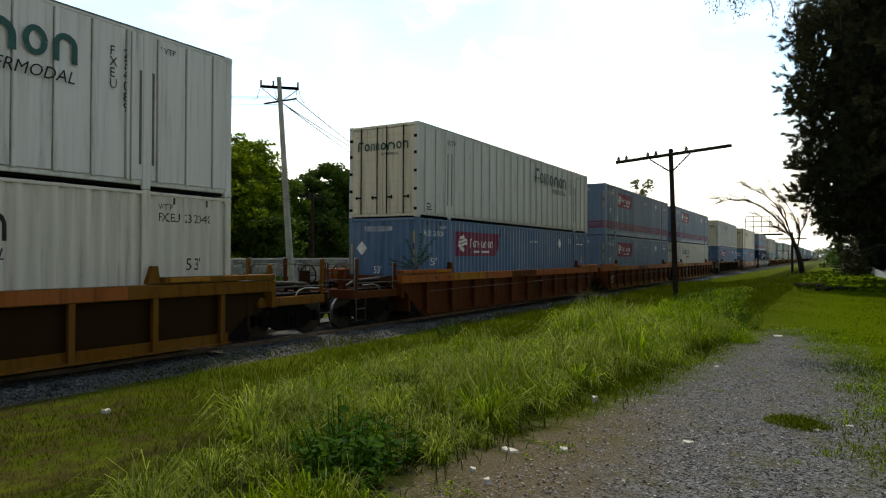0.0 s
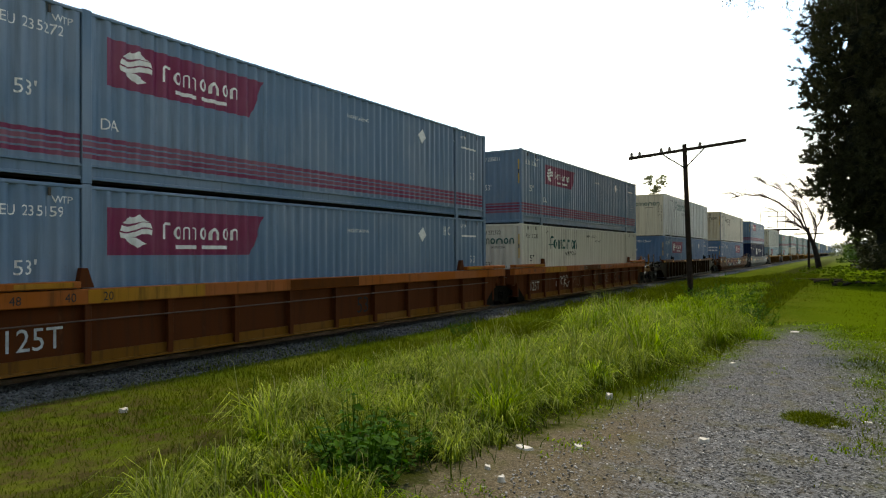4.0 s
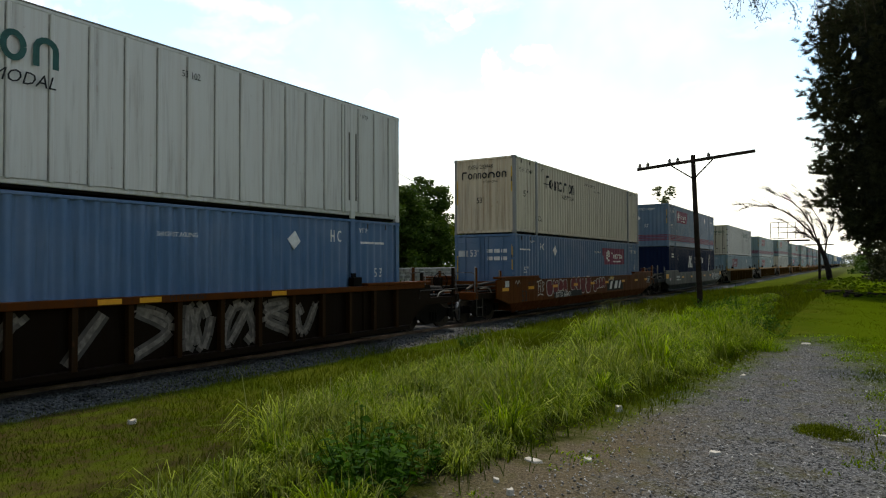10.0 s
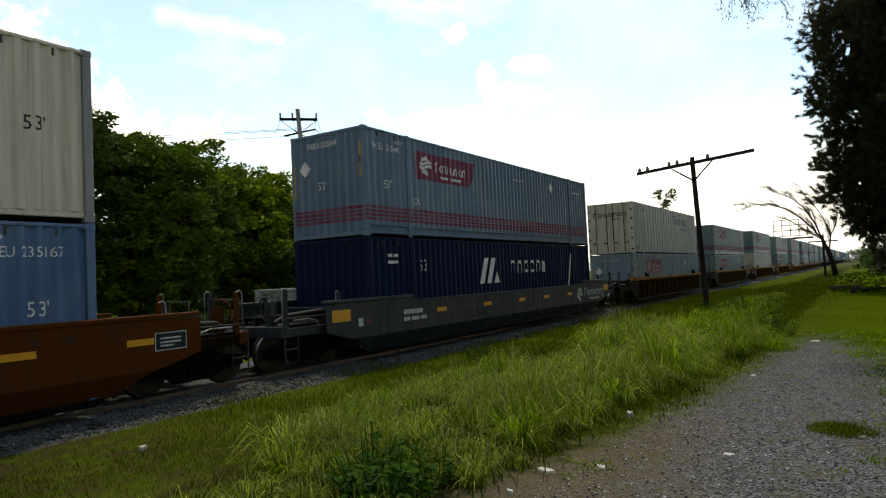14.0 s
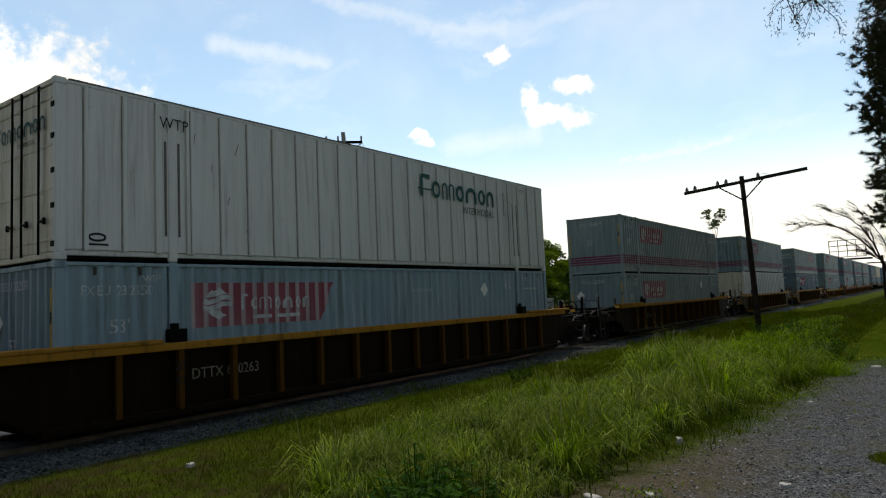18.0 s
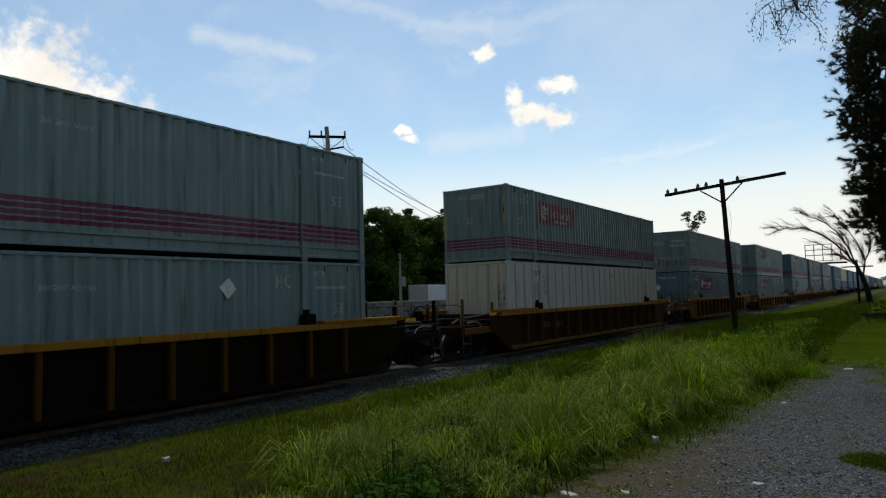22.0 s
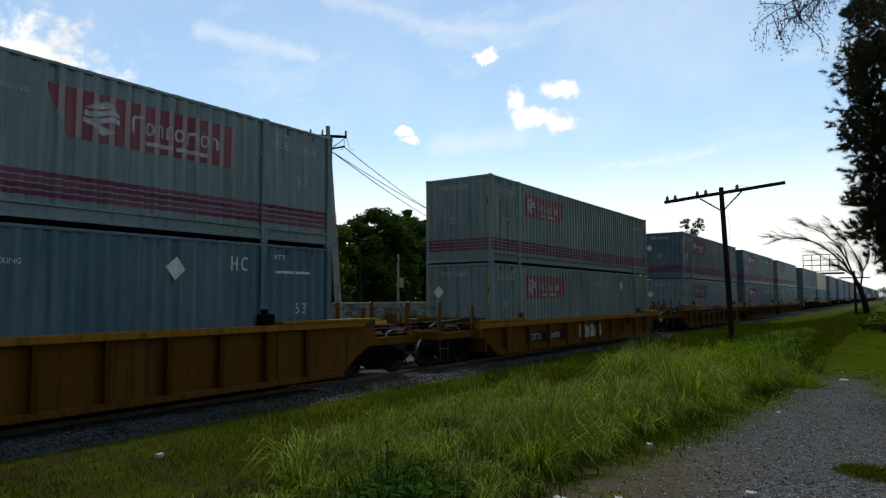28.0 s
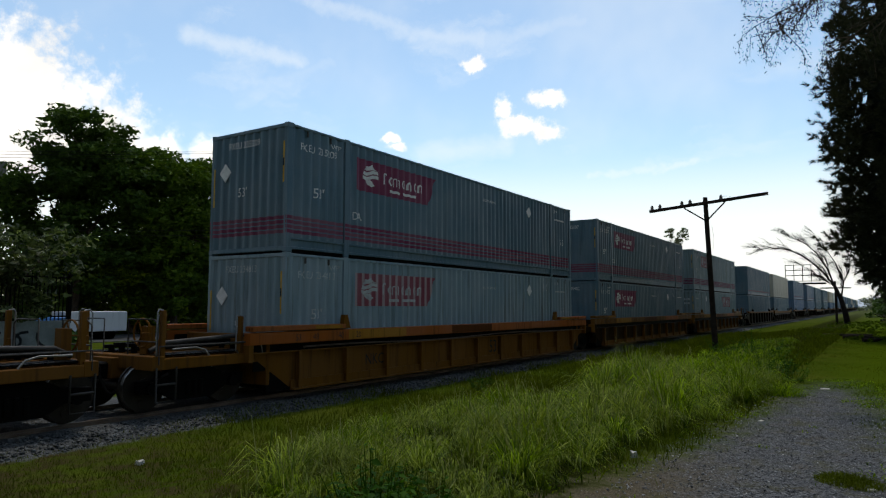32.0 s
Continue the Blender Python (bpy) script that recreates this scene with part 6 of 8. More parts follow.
def ground_material():
    m, n = start("earth_grass_gravel")
    co = n.add("ShaderNodeTexCoord").outputs["Object"]
    xyz = n.add("ShaderNodeSeparateXYZ", {0: co})
    x, y = xyz.outputs[0], xyz.outputs[1]
    big, mid, fine = n.noise(co, 0.5, 5.0), n.noise(co, 3.0, 5.0), n.noise(co, 45.0, 4.0, 0.7)
    wob = n.math("ADD", n.math("MULTIPLY", n.math("SUBTRACT", mid, 0.5), 1.5), n.math("MULTIPLY", n.math("SUBTRACT", n.noise(co, 14.0, 4.0), 0.5), 0.7))
    def rng(v, a, b, c, d):
        return n.add("ShaderNodeMapRange", {"Value": v, "From Min": a, "From Max": b, "To Min": c, "To Max": d}).outputs[0]
    left, right = n.math("ADD", rng(y, 4.5, 9, -2.8, -1.95), rng(y, 9, 17, 0.0, 0.65)), rng(y, 8, 17.5, 0.45, -0.85)
    xw = n.math("ADD", x, wob)
    inside = n.math("MULTIPLY", n.ramp(n.math("SUBTRACT", xw, left), -0.3, 0.5), n.ramp(n.math("SUBTRACT", right, xw), -0.9, 0.5))
    inside = n.math("MULTIPLY", inside, n.ramp(n.math("ADD", y, n.math("MULTIPLY", wob, 3.0)), 19.0, 15.0))
    near_bed = n.math("MULTIPLY", n.ramp(n.math("ADD", x, n.math("MULTIPLY", wob, 0.5)), -9.8, -10.1), n.ramp(x, -15.2, -14.6))
    soil = n.mix(n.ramp(big, 0.35, 0.65), rgb((0.050, 0.080, 0.006)), rgb((0.090, 0.105, 0.014)))
    soil = n.mix(n.ramp(fine, 0.4, 0.7, 0.0, 0.7), soil, rgb((0.034, 0.056, 0.005)))
    lawn = n.math("MULTIPLY", n.ramp(xw, -2.2, 0.5), n.ramp(y, 9.0, 17.0))
    soil = n.mix(lawn, soil, n.mix(fine, rgb((0.038, 0.070, 0.003)), rgb((0.088, 0.132, 0.006))))
    worn = n.math("MULTIPLY", n.ramp(xw, -3.0, -4.5), n.ramp(y, 9.0, 5.0))
    soil = n.mix(n.math("MULTIPLY", worn, n.ramp(mid, 0.35, 0.65)), soil, rgb((0.055, 0.045, 0.018)))
    # shade between the tall tufts is painted into the soil colour
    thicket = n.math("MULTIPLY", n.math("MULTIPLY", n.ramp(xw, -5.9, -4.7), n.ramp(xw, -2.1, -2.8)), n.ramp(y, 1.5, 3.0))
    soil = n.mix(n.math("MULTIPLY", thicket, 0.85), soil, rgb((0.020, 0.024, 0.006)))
    vor = n.add("ShaderNodeTexVoronoi", {"Vector": co, "Scale": 55.0}).outputs["Color"]
    grit = n.mix(n.add("ShaderNodeSeparateColor", {0: vor}).outputs[0], rgb((0.013, 0.0145, 0.016)), rgb((0.195, 0.201, 0.207)))
    dust = n.mix(n.ramp(fine, 0.3, 0.7), rgb((0.052, 0.042, 0.026)), rgb((0.18, 0.145, 0.092)))
    dusty = n.math("MULTIPLY", n.ramp(n.math("ADD", x, wob), -0.9, -2.0), n.ramp(y, 9.5, 6.0))
    gravel = n.mix(n.math("MAXIMUM", n.math("MULTIPLY", dusty, 0.9), n.ramp(mid, 0.5, 0.75, 0.0, 0.45)), grit, dust)
    gravel = n.mix(n.ramp(n.noise(co, 2.2, 6.0, 0.7), 0.50, 0.68, 0.0, 0.6), gravel, n.mix(0.6, soil, dust))
    gravel = n.mix(n.ramp(n.noise(co, 11.0, 5.0, 0.7), 0.55, 0.75, 0.0, 0.6), gravel, rgb((0.058, 0.058, 0.055)))
    gravel = n.mix(n.ramp(n.noise(co, 24.0, 3.0, 0.6), 0.63, 0.72, 0.0, 0.75), gravel, rgb((0.36, 0.36, 0.35)))
    stones = n.mix(n.add("ShaderNodeSeparateColor", {0: vor}).outputs[0], rgb((0.04, 0.045, 0.045)), rgb((0.17, 0.18, 0.18)))
    col = n.mix(inside, soil, gravel)
    col = n.mix(near_bed, col, stones)
    # ground pales with distance: haze painted into its colour
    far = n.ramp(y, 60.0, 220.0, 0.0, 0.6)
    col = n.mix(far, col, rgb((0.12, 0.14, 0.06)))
    bump = n.math("ADD", fine, n.math("MULTIPLY", n.add("ShaderNodeTexVoronoi", {"Vector": co, "Scale": 42.0}).outputs["Distance"], -0.8))
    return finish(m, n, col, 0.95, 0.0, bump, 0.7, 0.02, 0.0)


def build_ground():
    def axis(lo, hi, fine_lo, fine_hi, step):
        a = list(np.arange(fine_lo, fine_hi, step))
        d, v = step, fine_lo
        while v > lo:
            d *= 1.25
            v -= d
            a.insert(0, v)
        d, v = step, a[-1]
        while v < hi:
            d *= 1.25
            v += d
            a.append(v)
        return np.array(a)
    xs, ys = axis(-900, 900, -16, 8, 0.22), axis(-120, 2500, -2, 36, 0.25)
    X, Y = np.meshgrid(xs, ys, indexing="ij")
    Z = land(X, Y)
    k = len(ys)
    i, j = np.meshgrid(np.arange(len(xs) - 1), np.arange(k - 1), indexing="ij")
    a = (i * k + j).ravel()
    me = raw("ground", np.stack([X.ravel(), Y.ravel(), Z.ravel()], 1), np.stack([a, a + k, a + k + 1, a + 1], 1))
    me.polygons.foreach_set("use_smooth", np.ones(len(me.polygons), bool))
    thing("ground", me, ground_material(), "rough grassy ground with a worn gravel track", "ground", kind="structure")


build_ground()


def scatter_stones(name, n, xr, yr, size, seed, material, label, base=None, parent=None):
    """Many small angular stones as one mass."""
    rng = np.random.default_rng(seed)
    x, y = rng.uniform(*xr, n), yr[0] + (yr[1] - yr[0]) * rng.random(n) ** 1.5
    z = (land(x, y) if base is None else base(x)) + rng.uniform(-0.005, 0.015, n)
    s = rng.uniform(size[0], size[1], n)
    cube = np.array([(-1, -1, -1), (1, -1, -1), (1, 1, -1), (-1, 1, -1), (-1, -1, 1), (1, -1, 1), (1, 1, 1), (-1, 1, 1)], float) * 0.5
    v = cube[None] * s[:, None, None] * rng.uniform(0.55, 1.2, (n, 1, 3)) * np.array([1, 1, 0.6]) + rng.normal(0, 0.12, (n, 8, 3)) * s[:, None, None]
    a = rng.uniform(0, 6.28, n)
    c, sn = np.cos(a)[:, None], np.sin(a)[:, None]
    v = np.stack([v[..., 0] * c - v[..., 1] * sn, v[..., 0] * sn + v[..., 1] * c, v[..., 2] + 0.3 * v[..., 0]], -1)
    v += np.stack([x, y, z], -1)[:, None]
    q = np.array([(0, 3, 2, 1), (4, 5, 6, 7), (0, 1, 5, 4), (1, 2, 6, 5), (2, 3, 7, 6), (3, 0, 4, 7)])
    f = (q[None] + np.arange(n)[:, None, None] * 8).reshape(-1, 4)
    me = raw(name, v.reshape(-1, 3), f)
    if parent is not None:
        return tagged(part(name, me, material, parent, label), kind="stuff")
    return thing(name, me, material, label, name.replace("_", " "), kind="stuff")


def stone_material(name, lo, hi):
    m, n = start(name)
    isl = n.add("ShaderNodeNewGeometry").outputs["Random Per Island"]
    co = n.add("ShaderNodeTexCoord").outputs["Object"]
    fine = n.noise(co, 40.0)
    col = n.mix(isl, rgb(lo), rgb(hi))
    col = n.mix(n.ramp(fine, 0.45, 0.75, 0, 0.5), col, rgb(lo, 0.6))
    return finish(m, n, col, 0.9, 0, fine, 0.5)


def build_track():
    t = thing("railway_track", None, None, "ballasted railway track with worn steel rails", "track", kind="structure")
    prof = [(-14.7, -0.46), (-14.2, -0.34), (-13.6, -0.33), (-10.9, -0.33), (-10.5, -0.34), (-9.85, -0.48)]
    ys = np.concatenate([np.arange(-100, 40, 1.0), np.arange(40, 700, 12.0)])
    v = [(x, y, z + (0.012 * math.sin(x * 9 + y * 3.1))) for y in ys for x, z in prof]
    k = len(prof)
    f = [(i * k + j, i * k + j + 1, (i + 1) * k + j + 1, (i + 1) * k + j) for i in range(len(ys) - 1) for j in range(k - 1)]
    m, n = start("ballast_bed")
    co = n.add("ShaderNodeTexCoord").outputs["Object"]
    vor = n.add("ShaderNodeTexVoronoi", {"Vector": co, "Scale": 22.0})
    col = n.mix(vor.outputs["Color"], rgb((0.022, 0.025, 0.026)), rgb((0.12, 0.128, 0.13)))
    col = n.mix(n.ramp(n.noise(co, 1.2), 0.5, 0.75, 0, 0.5), col, rgb((0.10, 0.085, 0.06)))
    finish(m, n, col, 0.95, 0, vor.outputs["Distance"], 1.0, 0.05)
    part("ballast", raw("ballast", v, f), m, t, "grey crushed stone ballast")
    rail = [(-0.07, 0), (0.07, 0), (0.07, 0.02), (0.012, 0.04), (0.012, 0.13), (0.036, 0.14), (0.036, 0.17), (-0.036, 0.17), (-0.036, 0.14), (-0.012, 0.13), (-0.012, 0.04), (-0.07, 0.02)]
    for x in (-0.7535, 0.7535):
        part("rail", prism("rail", [(TRACK_X + x + u, RAIL - 0.17 + w) for u, w in rail], "y", -100, 700), RAILSTEEL, t, "worn steel rail")
    tie = boxes("tie", (-1.3, 1.3, -0.115, 0.115, -0.16, 0.0), bevel=0.01)
    for i in range(90):
        part("tie", tie, OLDWOOD, t, "", (TRACK_X, -14 + i * 0.55, RAIL - 0.165))
    scatter_stones("ballast_stones", 6500, (-11.0, -9.85), (2.0, 42.0), (0.022, 0.05), 3, stone_material("ballast_loose", (0.018, 0.022, 0.022), (0.12, 0.13, 0.13)), "loose grey crushed stones along the track", lambda x: np.interp(x, [-11.0, -10.5, -9.85, -9.5], [-0.33, -0.34, -0.455, -0.43]), t)


build_track()


# ---- plants ----
def blades(name, base, height, width, lean, seed, material, label, droop=0.35, kind="stuff"):
    """A mass of grass blades: base n x 3, bending over towards lean."""
    rng = np.random.default_rng(seed)
    n = len(base)
    a = rng.uniform(0, 6.283, n)
    side = np.stack([np.cos(a), np.sin(a), np.zeros(n)], 1) * (width * rng.uniform(0.6, 1.3, n))[:, None]
    ln = np.stack([lean[:, 0], lean[:, 1], np.zeros(n)], 1)
    up = np.zeros((n, 3))
    up[:, 2] = height
    fall = np.hypot(lean[:, 0], lean[:, 1])
    hh = height[:, None]
    p0 = base
    p1 = base + up * 0.48 + ln * hh * 0.16
    p2 = base + up * (0.86 - 0.25 * droop * fall)[:, None] + ln * hh * 0.52
    p3 = base + up * np.maximum(0.25, 1.0 - droop * fall)[:, None] + ln * hh
    v = np.stack([p0 - side, p0 + side, p1 - side * 0.9, p1 + side * 0.9, p2 - side * 0.6, p2 + side * 0.6, p3], 1).reshape(-1, 3)
    k = np.arange(n)[:, None] * 7
    f = np.concatenate([k + np.array([t]) for t in ((0, 1, 2), (1, 3, 2), (2, 3, 4), (3, 5, 4), (4, 5, 6))], 1).reshape(-1, 3)
    return thing(name, raw(name, v, f), material, label, "grass", kind=kind)


def tuft_points(centres, per, radius, rng):
    """Points round each centre, leaning outwards."""
    n = len(centres)
    k = np.repeat(np.arange(n), per)
    a, r = rng.uniform(0, 6.283, len(k)), np.sqrt(rng.random(len(k)))
    off = np.stack([np.cos(a), np.sin(a)], 1) * r[:, None]
    pos = centres[k] + off * radius[k][:, None]
    lean = off * rng.uniform(0.15, 0.75, len(k))[:, None] + rng.normal(0, 0.14, (len(k), 2))
    return pos, lean, k


def in_band(x, y):
    """The strip of uncut tall grass between the gravel and the track."""
    left = np.interp(y, [1.5, 3.0, 5.0, 7.0, 9.0, 12.0, 18.0, 30.0, 60.0], [-3.4, -4.2, -5.0, -6.4, -6.5, -5.3, -4.8, -5.2, -5.6])
    right = np.interp(y, [1.5, 4.0, 7.5, 10.0, 15.0, 18.0, 30.0, 60.0], [-2.4, -2.55, -2.75, -2.3, -2.0, -2.1, -2.9, -3.4])
    return (x > left) & (x < right)


def build_grass():
    rng = np.random.default_rng(11)
    # tall tufts: fountains of arching blades
    m = 2300
    c = np.stack([rng.uniform(-7.6, -1.6, m), 1.4 + 36 * rng.random(m) ** 1.6], 1)
    c = c[in_band(c[:, 0], c[:, 1])]

    def lumps(q):
        return 0.5 + 0.5 * np.sin(q[:, 0] * 2.1 + 1.3 * np.sin(q[:, 1] * 0.8)) * np.cos(q[:, 1] * 1.25 + 0.7)

    c = c[rng.random(len(c)) < 0.30 + 0.70 * lumps(c)]
    c = c[(np.hypot(c[:, 0] + 3.35, c[:, 1] - 4.1) > 0.45) & (np.hypot(c[:, 0] + 3.0, c[:, 1] - 3.8) > 0.42)]
    lump = lumps(c)
    size = rng.uniform(0.45, 1.25, len(c)) * (0.32 + 1.05 * lump) * (0.90 + 0.40 * np.exp(-((c[:, 1] - 13.0) / 4.0) ** 2)) * np.interp(c[:, 1], [14, 20, 30], [1.0, 0.75, 0.55])
    kinds = rng.random(len(c)) + 0.045 * (c[:, 1] - 9)
    for name, sel, per, mat_, wid, lab in (("tall_grass", kinds > 0.62, 150, GRASS_TALL, 0.0066, "bright green tall grass in arching tufts"), ("silvery_grass", kinds <= 0.62, 150, GRASS_PALE, 0.0050, "pale green tall grass in arching tufts")):
        cc, ss = c[sel], size[sel]
        pos, lean, k = tuft_points(cc, per, 0.05 + 0.11 * ss, rng)
        h = 0.50 * ss[k] * rng.uniform(0.35, 1.2, len(k))
        base = np.stack([pos[:, 0], pos[:, 1], land(pos[:, 0], pos[:, 1]) - 0.02], 1)
        blades(name, base, h, wid * (1 + 0.02 * pos[:, 1]), lean * 1.9 + rng.normal(0, 0.2, lean.shape), 1, mat_, lab, 0.95)
    # low leafy growth that fills the feet of the tufts, coloured dark for shade
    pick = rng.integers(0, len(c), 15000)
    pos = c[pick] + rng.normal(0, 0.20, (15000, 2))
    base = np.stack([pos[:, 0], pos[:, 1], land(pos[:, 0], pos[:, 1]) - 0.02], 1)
    blades("grass_undergrowth", base, rng.uniform(0.08, 0.26, 15000), 0.006, rng.normal(0, 0.5, (15000, 2)), 3, GRASS_SHADE, "short green blades between the tufts, darkened to stand for shade")
    pick = rng.integers(0, len(c), 4500)
    pos = c[pick] + rng.normal(0, 0.16, (4500, 2))
    base = np.stack([pos[:, 0], pos[:, 1], land(pos[:, 0], pos[:, 1]) - 0.02], 1)
    blades("dry_grass", base, 0.60 * size[pick] * rng.uniform(0.5, 1.2, 4500), 0.0036, rng.normal(0, 0.34, (4500, 2)), 2, GRASS_DRY, "pale seed stalks among the tall grass")
    # short growth over the rest
    m = 330000
    x = rng.uniform(-10.5, 9.0, m)
    y = 1.0 + 55 * rng.random(m) ** 2.0
    wb = 0.28 * np.sin(x * 2.3 + 1.9 * np.sin(y * 1.1)) * np.cos(y * 1.7 - x) + 0.22 * np.sin(y * 4.3 + x * 3.1) * np.sin(x * 5.7 - y * 2.2) + rng.normal(0, 0.14, m)
    keep = ~((x + wb > np.interp(y, [4.5, 9, 17], [-2.75, -1.85, -1.25])) & (x + wb < np.interp(y, [8, 17.5], [0.35, -0.8])) & (y + 6 * wb < 16.5)) & ~(x < -9.95 - 0.6 * np.exp(-((y - 8.8) / 3.6) ** 4) + 0.3 * np.sin(y * 2.3) - 0.4 * (rng.random(m) < 0.25) - 1.0 * np.exp(-((y - 10.0) / 2.4) ** 2))
    patch = 0.5 + 0.5 * np.sin(x * 1.1 + 0.6 * y) * np.sin(y * 0.7 - x * 0.4)
    keep &= (rng.random(m) < (0.45 + 0.55 * patch) * np.where((x > -1.9) & (y > 13), 0.4, 1.0)) & (~in_band(x, y) | (rng.random(m) < 0.25))
    x, y, patch = x[keep], y[keep], patch[keep]
    base = np.stack([x, y, np.maximum(land(x, y), np.interp(x, [-11.0, -10.5, -9.85, -9.8], [-0.33, -0.34, -0.47, -0.6])) - 0.01], 1)
    lean = rng.normal(0, 0.35, (len(x), 2))
    h = rng.uniform(0.04, 0.13, len(x)) * (0.7 + 0.8 * patch) * np.where(x > -1.8, 0.42, np.where((x < -4.5) & (y < 8), 0.65, 1 + 0.02 * y))
    w = (0.0055 + 0.0003 * y)[:, None] * np.stack([np.cos(x * 91.7), np.sin(x * 91.7), 0 * x], 1)
    tip = base + np.stack([lean[:, 0] * h, lean[:, 1] * h, h], 1)
    v = np.stack([base - w, base + w, tip], 1).reshape(-1, 3)
    thing("short_grass", raw("short_grass", v, np.arange(len(x) * 3).reshape(-1, 3)), GRASS_SHORT, "short olive-green grass between track and path", "grass", kind="stuff")
    # sparse sprouts on the gravel, and a lone tuft
    m = 40000
    x, y = rng.uniform(-2.7, 0.9, m), 2.5 + 16 * rng.random(m) ** 1.3
    edge = np.minimum(x - np.interp(y, [6, 17], [-2.45, -1.6]), np.interp(y, [8, 17.5], [0.45, -0.85]) - x)
    lump = np.sin(x * 3.1 + 1.7 * np.sin(y * 1.3)) * np.sin(y * 2.1 - x * 1.4) + 0.5 * np.sin(x * 8.3 + y * 5.1) * np.sin(y * 7.7 - x * 3.0)
    keep = (lump + rng.normal(0, 0.2, m) > 0.35 + 1.1 * np.clip(edge, -0.3, 1.0))
    x, y = x[keep], y[keep]
    blades("sprouts", np.stack([x, y, land(x, y) - 0.003], 1), rng.uniform(0.015, 0.055, len(x)), 0.006, rng.normal(0, 0.9, (len(x), 2)), 4, GRASS_TALL, "sparse sprouts of grass on the gravel")
    for cx, cy, r, per, hh in ((-0.31, 7.7, 0.30, 1500, 0.10), (0.9, 8.6, 0.5, 900, 0.2), (1.0, 6.2, 0.6, 900, 0.2), (-1.75, 14.6, 0.5, 500, 0.35), (-3.0, 16.2, 0.7, 900, 0.75)):
        pos, lean, k = tuft_points(np.array([[cx, cy]]), per, np.array([r]), rng)
        dome = 1.25 - 0.9 * (np.hypot(pos[:, 0] - cx, pos[:, 1] - cy) / r) ** 2
        blades("grass_tuft", np.stack([pos[:, 0], pos[:, 1], land(pos[:, 0], pos[:, 1]) - 0.01], 1), hh * dome * rng.uniform(0.3, 1.15, per), 0.0038, lean * 2.2 + rng.normal(0, 0.5, lean.shape), 5, GRASS_SHORT if hh < 0.15 else GRASS_TALL, "separate tuft of green grass", kind="")


build_grass()


def leaf_cloud(centres, radius, per, size, rng, flat=0.6, droop=0.0):
    """Small pointed leaves scattered round clump centres."""
    n = len(centres) * per
    k = np.repeat(np.arange(len(centres)), per)
    d = rng.normal(0, 1, (n, 3))
    d /= np.linalg.norm(d, axis=1)[:, None]
    pos = centres[k] + d * (radius[k] * rng.random(n) ** 0.45)[:, None] * np.array([1, 1, flat])
    u = rng.normal(0, 1, (n, 3))
    u[:, 2] = u[:, 2] * 0.45 - droop
    u /= np.linalg.norm(u, axis=1)[:, None]
    w = np.cross(u, rng.normal(0, 1, (n, 3)))
    w /= np.linalg.norm(w, axis=1)[:, None] + 1e-9
    s = size * rng.uniform(0.6, 1.4, n)[:, None]
    v = np.stack([pos + u * s * 1.15, pos - u * s * 0.55 + w * s * 0.5, pos - u * s * 0.55 - w * s * 0.5], 1).reshape(-1, 3)
    return v, np.arange(n * 3).reshape(-1, 3)


def limb(bm, a, b, r0, r1, rng, bends=3, wild=0.12):
    """A bent tapering limb."""
    a, b = Vector(a), Vector(b)
    p, ln = a, (b - a).length
    for i in range(bends):
        u = (i + 1) / bends
        q = a.lerp(b, u)
        if i < bends - 1:
            q = q + Vector((rng.uniform(-1, 1), rng.uniform(-1, 1), rng.uniform(-0.5, 0.8))) * wild * ln
        put_rod(bm, p, q, r0 + (r1 - r0) * i / bends, r0 + (r1 - r0) * u, 7)
        p = q
    return p


def tree(name, label, at, tall, lobes, leaf, size, per, seed, clumps=150, group="trees behind the railway", trunk_r=0.22, away=1.0):
    """Trunk with limbs and a crown of leaf clumps; lobes are (x, y, z, rx, ry, rz) from the foot. away: the whole tree that much larger and farther."""
    if away != 1.0:
        at = (at[0] * away, at[1] * away, at[2])
        foot = CAM_Z - at[2]
        lobes = [(x * away, y * away, foot + (z - foot) * away, rx * away, ry * away, rz * away) for x, y, z, rx, ry, rz in lobes]
        tall, size, trunk_r = tall * away, size * away, trunk_r * away
    rng, r2 = np.random.default_rng(seed), random.Random(seed)
    t = thing(name, None, None, label, "tree", group, at=at)
    bm = bmesh.new()
    fork = limb(bm, (0, 0, -0.2), (r2.uniform(-0.4, 0.4), r2.uniform(-0.4, 0.4), tall * 0.35), trunk_r, trunk_r * 0.7, r2, 3, 0.05)
    cs, rs = [], []
    for lx, ly, lz, rx, ry, rz in lobes:
        limb(bm, fork, (lx, ly, lz), trunk_r * 0.5, trunk_r * 0.12, r2, 4, 0.1)
        n = max(6, int(1.5 * clumps * rx * ry * rz / sum(q[3] * q[4] * q[5] for q in lobes)))
        d = rng.normal(0, 1, (n, 3))
        d /= np.linalg.norm(d, axis=1)[:, None]
        rad = rng.random(n) ** 0.28 * rng.uniform(0.8, 1.12, n)
        p = np.array((lx, ly, lz)) + d * rad[:, None] * np.array((rx, ry, rz))
        cs.append(p), rs.append(rng.uniform(0.28, 0.6, n) * min(rx, ry, rz) * 0.8)
        for q in p[:: max(1, n // 10)]:
            limb(bm, (lx, ly, lz), q, trunk_r * 0.14, trunk_r * 0.04, r2, 2, 0.1)
    part("trunk", bm, BARK, t, "brown trunk and limbs")
    v, f = leaf_cloud(np.concatenate(cs), np.concatenate(rs), int(per * 3.1), size * 0.72, rng)
    part("crown", raw("crown", v, f), leaf, t, "leafy crown with gaps")
    return t


# far foliage: distance haze is mixed into these pale grey colours
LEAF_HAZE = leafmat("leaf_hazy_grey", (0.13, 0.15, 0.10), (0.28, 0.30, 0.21))


